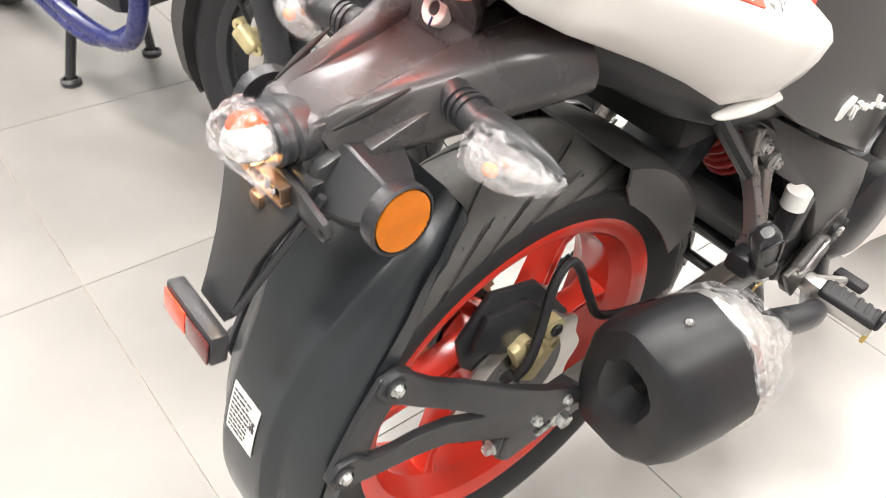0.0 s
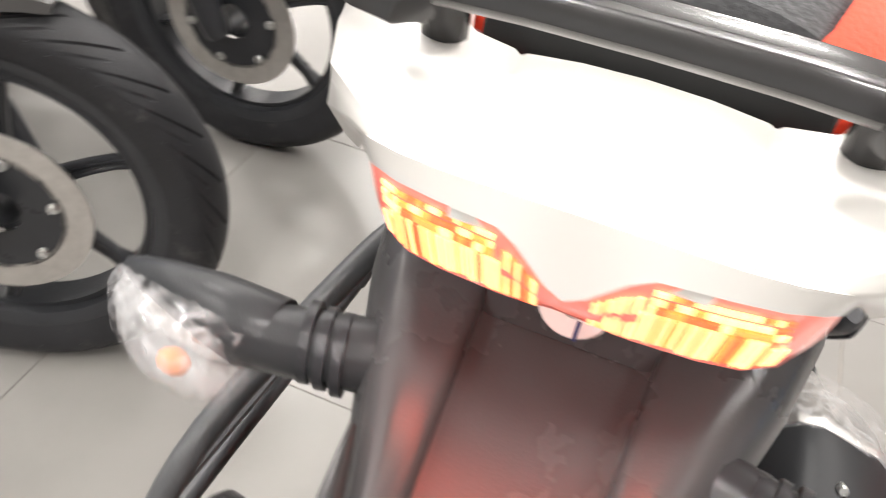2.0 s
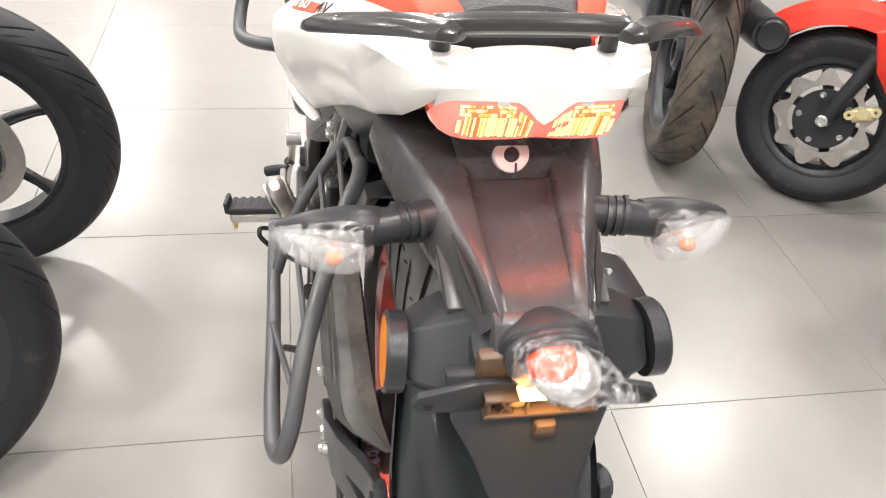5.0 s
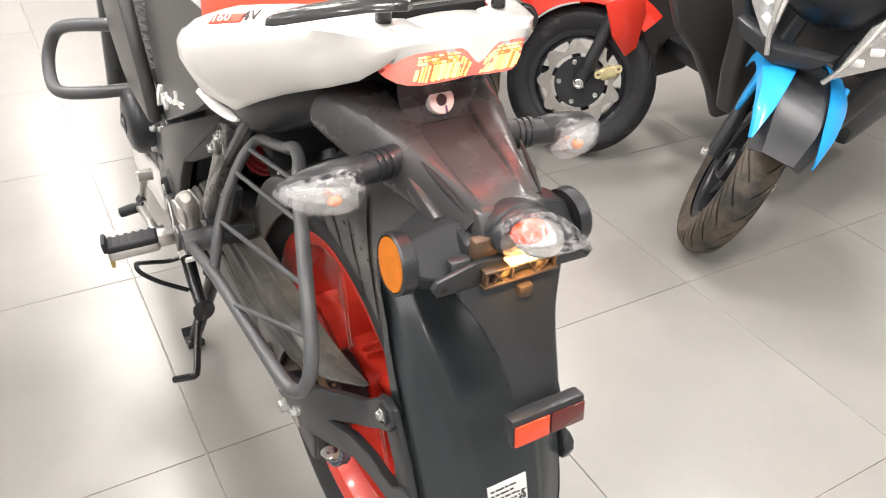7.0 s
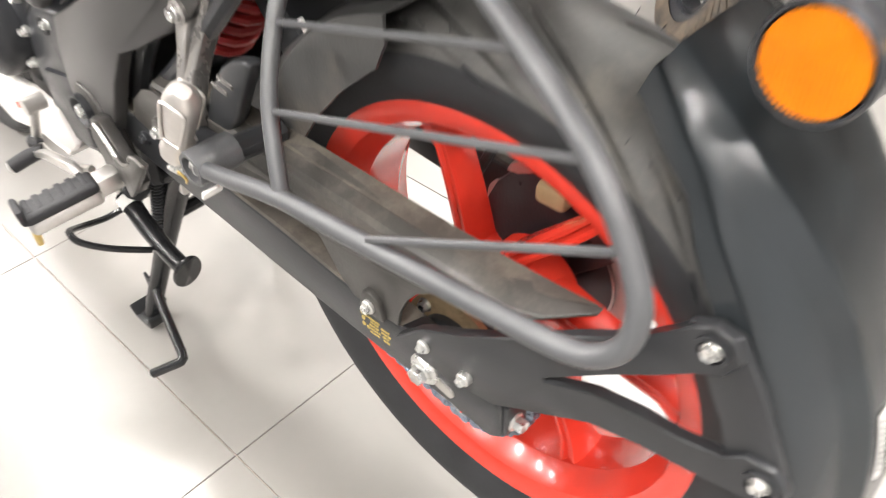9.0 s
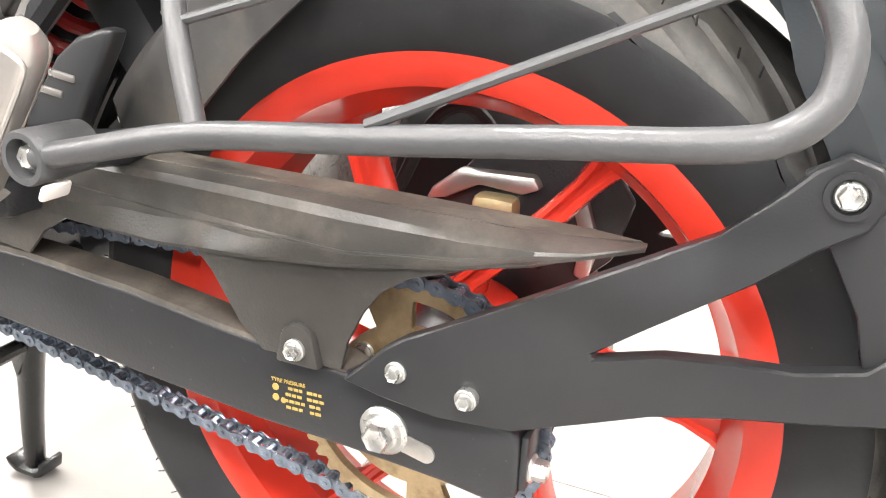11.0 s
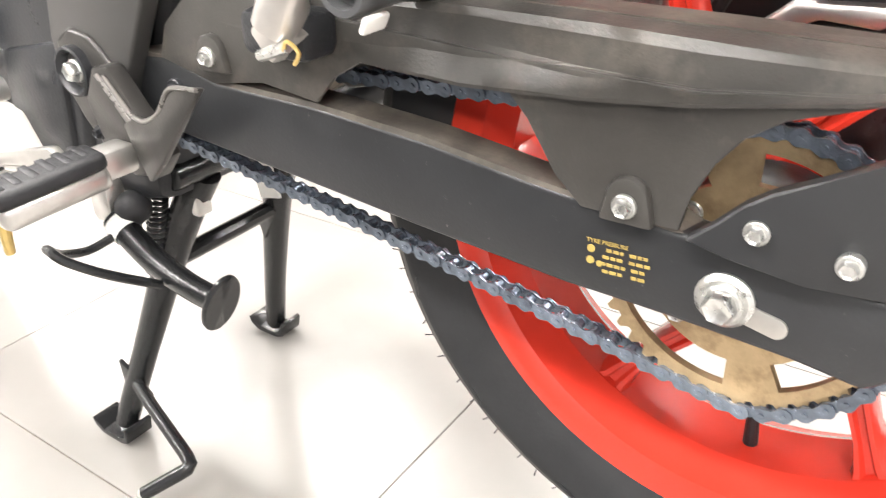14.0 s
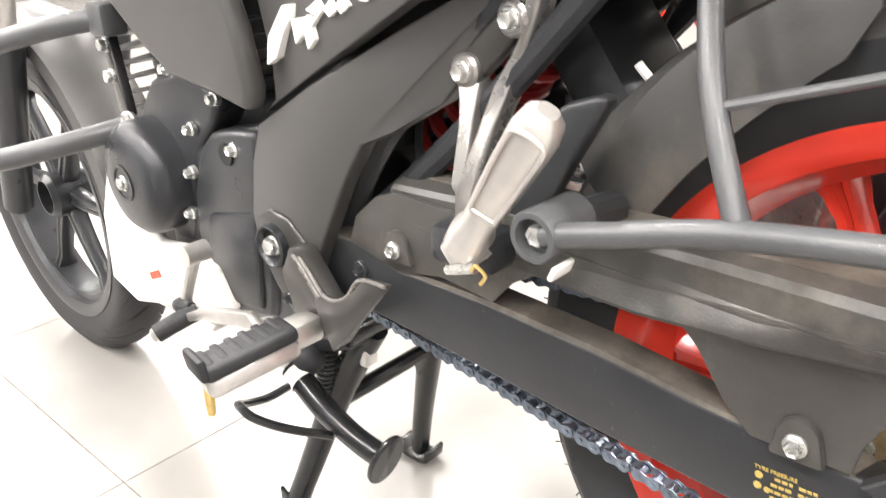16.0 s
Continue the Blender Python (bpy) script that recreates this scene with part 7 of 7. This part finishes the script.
def scooter_front(name, label, body, trim, wheel_r=0.228, petals=True, group="scooters"):
    """A scooter: small disc-braked front wheel at the local origin, apron, floorboard, seat and tail."""
    th = thing(name, label, "scooter", group=group)
    c = Vector((0, 0, wheel_r))
    w = rim_mesh("front_wheel", 0.160, 0.034, "casing", th, c=c, spokes=6, spoke_w=(0.03, 0.022), hub_r=0.045, depth=0.012, flare=False, phase=12)
    tyre_mesh("tyre", wheel_r, 0.098, 0.157, "mud" if not petals else "rubber", w, grooves=22, c=c, n=220, depth=0.006)
    for s in (-1, 1):
        o = Vector((s * 0.072, 0, 0))
        part("fork_leg", tube([Vector((0, 0.0, wheel_r)) + o, Vector((0, -0.09, wheel_r + 0.22)) + o, Vector((0, -0.12, wheel_r + 0.36)) + o], [0.020, 0.019, 0.017], 12), "casing", th)
        bolt(Vector((s * 0.092, 0, wheel_r)), (s, 0, 0), 0.012, th, "axle_nut", "zinc", 1.2, 0.01)
    if petals:
        for s in (-1,):
            bm = bmesh.new()
            petal_disc(bm, c, s * 0.050, 0.114, 9, 0.014, 0.086, 0.004, 180)
            part("brake_disc", bm, "disc", w, "petal-shaped steel brake disc")
            bm = lathe([(s * 0.046, 0.02), (s * 0.050, 0.06), (s * 0.050, 0.076), (s * 0.046, 0.076)], c, "x", 36)
            part("disc_carrier", bm, "casing", w)
            for k in range(5):
                bolt(c + Vector((s * 0.052, 0.062 * math.cos(radians(72 * k)), 0.062 * math.sin(radians(72 * k)))), (s, 0, 0), 0.006, w, "disc_bolt", "zinc", 1.3)
            caliper(th, (s * 0.066, -0.085, wheel_r + 0.035), 70)
    return th, c


red_sc, c = scooter_front("scooter", "red and dark grey scooter with a petal brake disc", "scoot", "panelgrey")
rg = []
for a in np.linspace(48, 138, 16):
    wd = 0.080
    rg.append([polar(a, r, x, c) for x, r in ((-wd, 0.235), (-wd * 0.97, 0.275), (-wd * 0.6, 0.30), (wd * 0.6, 0.30), (wd * 0.97, 0.275), (wd, 0.235), (wd * 0.94, 0.235), (wd * 0.9, 0.27), (wd * 0.6, 0.294), (-wd * 0.6, 0.294), (-wd * 0.9, 0.27), (-wd * 0.94, 0.235))])
bm = bmesh.new()
loft(bm, rg)
part("front_mudguard", bm, "scoot", red_sc, "glossy red mudguard")
steer(red_sc, -38)
for s in (-1, 1):
    part("guard_flap", plate([(0.02, 0.50), (-0.02, 0.40), (-0.075, 0.335), (-0.11, 0.36), (-0.12, 0.46), (-0.10, 0.53)], *sorted((s * 0.088, s * 0.076)), bev=0.004), "scoot", red_sc)
    APR = [(-0.12, 0.78), (-0.13, 0.52), (-0.17, 0.44), (-0.25, 0.36), (-0.33, 0.24), (-0.38, 0.14), (-0.50, 0.16), (-0.62, 0.24), (-0.52, 0.34), (-0.44, 0.50), (-0.40, 0.80)]
    part("apron_side", plate(APR, *sorted((s * 0.185, s * 0.150)), bev=0.012, seg=3), "panelgrey", red_sc, "dark grey apron side")
    for k in range(3):
        part("red_mark", plate([(-0.24 - 0.03 * k, 0.640), (-0.255 - 0.03 * k, 0.618), (-0.285 - 0.03 * k, 0.622), (-0.27 - 0.03 * k, 0.644)], *sorted((s * 0.1868, s * 0.18))), "scoot", red_sc)
    part("tail_side", plate([(-0.60, 0.42), (-0.70, 0.30), (-1.0, 0.40), (-1.30, 0.62), (-1.22, 0.70), (-0.75, 0.66)], *sorted((s * 0.19, s * 0.15)), bev=0.012), "scoot", red_sc)
    part("floor_side", plate([(-0.36, 0.20), (-0.90, 0.26), (-0.90, 0.31), (-0.36, 0.27)], *sorted((s * 0.19, s * 0.15)), bev=0.01), "panelgrey", red_sc)
part("apron", box((0, -0.24, 0.70), (0.30, 0.12, 0.44), 0.04, Matrix.Rotation(radians(-18), 3, "X")), "scoot", red_sc, "red front apron")
part("floorboard", box((0, -0.62, 0.26), (0.30, 0.46, 0.06), 0.02), "plastic", red_sc)
part("seat", box((0, -1.0, 0.72), (0.26, 0.56, 0.10), 0.03), "seat", red_sc)
part("head", ball((0, -0.30, 0.98), (0.34, 0.22, 0.20), 3), "scoot", red_sc)
rc = Vector((0, -1.27, 0.22))
rw = rim_mesh("rear_wheel", 0.155, 0.036, "casing", red_sc, c=rc, spokes=5, spoke_w=(0.03, 0.02), hub_r=0.05, depth=0.012, flare=False)
tyre_mesh("tyre", 0.22, 0.10, 0.152, "rubber", rw, c=rc, n=120)
part("drive_case", box((-0.11, -1.05, 0.24), (0.08, 0.40, 0.12), 0.03), "casing", red_sc)
part("stand_leg", tube([(-0.08, -0.80, 0.24), (-0.12, -0.82, 0.01)], 0.01, 8), "casing", red_sc)
put(red_sc, 1.195, 1.035, 172)

blue_sc, c = scooter_front("scooter", "black scooter with a bright blue front mudguard and split lamps", "cyan", "panelgrey", 0.236, False)
# mudguard: black spine with blue side blades
rg = []
for a in np.linspace(40, 128, 18):
    k = np.interp(a, [40, 58, 128], [0.75, 1.12, 1.2])
    wd = 0.072 * k + 0.008
    rg.append([polar(a, r, x, c) for x, r in ((-wd, 0.27), (-wd * 0.6, 0.30), (wd * 0.6, 0.30), (wd, 0.27), (wd * 0.9, 0.266), (wd * 0.55, 0.292), (-wd * 0.55, 0.292), (-wd * 0.9, 0.266))])
bm = bmesh.new()
loft(bm, rg)
part("front_mudguard", bm, "casing", blue_sc, "black mudguard spine")
for s in (-1, 1):
    rings = []
    for a in np.linspace(43, 134, 24):
        xi = float(np.interp(a, [43, 58, 84, 134], [0.073, 0.058, 0.042, 0.028]))
        xo = float(np.interp(a, [43, 58, 84, 112, 134], [0.076, 0.092, 0.106, 0.110, 0.104]))
        drop = float(np.interp(a, [43, 58, 84, 134], [0.004, 0.022, 0.050, 0.060]))
        rings.append([polar(a, r, s * x, c) for x, r in ((xi, 0.312), (xi * 0.4 + xo * 0.6, 0.310 - drop * 0.2), (xo, 0.306 - drop * 0.6), (xo + 0.002, 0.300 - drop), (xo - 0.003, 0.300 - drop), (xo - 0.004, 0.302 - drop * 0.6), (xi * 0.4 + xo * 0.6, 0.305 - drop * 0.2), (xi, 0.306))])
    part("blue_blade", loft(bmesh.new(), rings), "cyan", blue_sc, "bright blue mudguard blade")
    leaf = [(-0.020, 0.535), (0.012, 0.500), (0.020, 0.440), (0.006, 0.375), (-0.018, 0.395), (-0.048, 0.455), (-0.055, 0.520)]
    part("blue_leaf", plate(leaf, *sorted((s * 0.098, s * 0.086)), bev=0.004), "cyan", blue_sc, "bright blue mudguard leaf")
    if s > 0:
        steer(blue_sc, 26)
    APR = [(0.02, 0.72), (-0.06, 0.60), (-0.16, 0.50), (-0.22, 0.34), (-0.30, 0.20), (-0.44, 0.16), (-0.52, 0.26), (-0.44, 0.50), (-0.40, 0.84), (-0.16, 0.92)]
    part("apron_side", plate(APR, *sorted((s * 0.205, s * 0.150)), bev=0.014, seg=3), "panelgrey", blue_sc, "black apron side")
    part("side_lamp", plate([(0.00, 0.70), (-0.09, 0.655), (-0.14, 0.70), (-0.10, 0.76)], *sorted((s * 0.222, s * 0.19)), bev=0.008), "chrome", blue_sc)
    lampb = part("headlamp", plate([(0.024, 0.565), (0.115, 0.625), (0.135, 0.725), (0.09, 0.765), (0.035, 0.685)], 0.0, 0.012, axis="y", bev=0.003, xf=lambda x, z: 0.058 - 0.35 * x - 0.30 * (z - 0.565)) if s > 0 else plate([(-0.024, 0.565), (-0.115, 0.625), (-0.135, 0.725), (-0.09, 0.765), (-0.035, 0.685)], 0.0, 0.012, axis="y", bev=0.003, xf=lambda x, z: 0.058 + 0.35 * x - 0.30 * (z - 0.565)), "chrome", blue_sc, "faceted clear headlamp")
    for k in range(3):
        part("lamp_cell", box((s * (0.05 + 0.022 * k), 0.050 - 0.010 * k, 0.620 + 0.035 * k), (0.028, 0.014, 0.016), 0.004, Matrix.Rotation(radians(s * -28), 3, "Y")), "label", lampb)
    part("trim", tube([(s * 0.012, 0.070, 0.555), (s * 0.035, 0.060, 0.625), (s * 0.05, 0.03, 0.745)], 0.006, 8), "silver", lampb)
    part("tail_side", plate([(-0.66, 0.42), (-0.76, 0.30), (-1.05, 0.40), (-1.35, 0.64), (-1.26, 0.72), (-0.80, 0.68)], *sorted((s * 0.19, s * 0.15)), bev=0.012), "panelgrey", blue_sc)
part("nose", ball((0, -0.13, 0.74), (0.30, 0.22, 0.30), 3), "casing", blue_sc)
part("beak", plate([(-0.09, 0.560), (0.0, 0.535), (0.09, 0.560), (0.12, 0.60), (0.0, 0.575), (-0.12, 0.60)], 0.0, 0.06, axis="y", bev=0.008), "casing", blue_sc)
part("apron", box((0, -0.26, 0.70), (0.32, 0.16, 0.46), 0.04, Matrix.Rotation(radians(-18), 3, "X")), "panelgrey", blue_sc)
part("floorboard", box((0, -0.62, 0.26), (0.30, 0.46, 0.06), 0.02), "plastic", blue_sc)
part("seat", box((0, -1.02, 0.74), (0.26, 0.56, 0.10), 0.03), "seat", blue_sc)
rc = Vector((0, -1.30, 0.23))
rw = rim_mesh("rear_wheel", 0.160, 0.036, "casing", blue_sc, c=rc, spokes=5, spoke_w=(0.03, 0.02), hub_r=0.05, depth=0.012, flare=False)
tyre_mesh("tyre", 0.23, 0.10, 0.157, "rubber", rw, c=rc, n=120)
part("stand_leg", tube([(0.09, -0.82, 0.24), (0.12, -0.84, 0.01)], 0.01, 8), "casing", blue_sc)
put(blue_sc, 1.195, 0.480, 196, -9)

# a motorcycle whose muddy rear tyre shows beyond the seat
rear_bike = thing("motorcycle", "black motorcycle with a mud-stained rear tyre and a red reflector", "motorcycle")
c = Vector((0, 0, 0.300))
w = rim_mesh("rear_wheel", 0.222, 0.050, "casing", rear_bike, c=c, spokes=5, spoke_w=(0.034, 0.022), hub_r=0.05, depth=0.016, flare=False, phase=18)
tyre_mesh("tyre", 0.300, 0.120, 0.218, "mud", w, grooves=22, c=c, n=240, depth=0.006)
for s in (-1, 1):
    part("swingarm", box((s * 0.10, 0.24, 0.32), (0.03, 0.52, 0.05), 0.01), "casing", rear_bike)
    part("shock", tube([(s * 0.11, 0.02, 0.36), (s * 0.11, 0.14, 0.66)], 0.024, 12), "casing", rear_bike)
part("muffler", tube([(0.16, -0.12, 0.42), (0.165, 0.06, 0.38), (0.17, 0.40, 0.34)], [0.045, 0.05, 0.035], 18), "casing", rear_bike)
part("muffler_end", lathe([(0.0, 0.040), (0.006, 0.034), (0.004, 0.018), (0.0, 0.0)], (0.16, -0.122, 0.42), n=24, turn=frame_to((0, -1, 0.2))), "plastic", rear_bike)
part("fender", box((0.0, -0.20, 0.62), (0.16, 0.20, 0.03), 0.01, Matrix.Rotation(radians(35), 3, "X")), "plastic", rear_bike)
part("red_reflector", box((0.13, -0.06, 0.515), (0.11, 0.014, 0.032), 0.004), "redbright", rear_bike, "rectangular red reflector")
part("tail", ball((0, 0.16, 0.82), (0.22, 0.70, 0.16), 3), "casing", rear_bike)
part("seat", box((0, 0.42, 0.80), (0.24, 0.60, 0.09), 0.03), "seat", rear_bike)
part("engine", box((0, 0.80, 0.42), (0.24, 0.32, 0.28), 0.03), "casing", rear_bike)
part("tank", ball((0, 0.86, 0.84), (0.30, 0.46, 0.26), 3), "scoot", rear_bike)
fc_ = Vector((0, 1.33, 0.298))
w = rim_mesh("front_wheel", 0.222, 0.038, "casing", rear_bike, c=fc_, spokes=5, spoke_w=(0.03, 0.02), hub_r=0.045, depth=0.012, flare=False)
tyre_mesh("tyre", 0.298, 0.092, 0.218, "rubber", w, c=fc_, n=120)
for s in (-1, 1):
    part("fork_leg", tube([(s * 0.08, 1.33, 0.298), (s * 0.08, 1.05, 0.95)], 0.022, 12), "casing", rear_bike)
put(rear_bike, 0.89, 1.28, 73)

# ---- floor tiles: the near ones singly, the rest joined ----
TILE, GAP = 0.603, 0.0015


def tile_at(i, j):
    return (-0.187 + TILE * (i + 0.5), 0.330 + TILE * (j + 0.5), 0)


bm = box((0, 0, -0.006), (TILE - GAP, TILE - GAP, 0.012), 0.0007, seg=1)
tm = bpy.data.meshes.new("tile")
bm.to_mesh(tm)
bm.free()
tm.materials.append(M["tile"])
h = (TILE - GAP) / 2
verts, faces = [], []
for i in range(-12, 13):
    for j in range(-11, 20):
        x, y, z = tile_at(i, j)
        if -6 <= i < 7 and -6 <= j < 15:
            t_ = new("tile", tm)
            t_.parent = floor_ob
            t_.location = (x, y, z)
        else:
            b = len(verts)
            verts += [(x + sx * h, y + sy * h, zz) for zz in (0, -0.012) for sx, sy in ((-1, -1), (1, -1), (1, 1), (-1, 1))]
            faces += [(b, b + 1, b + 2, b + 3)] + [(b + k, b + 4 + k, b + 4 + (k + 1) % 4, b + (k + 1) % 4) for k in range(4)]
rest = raw("far_tiles", verts, faces, "tile", floor_ob)
tagged(rest, kind="stuff")
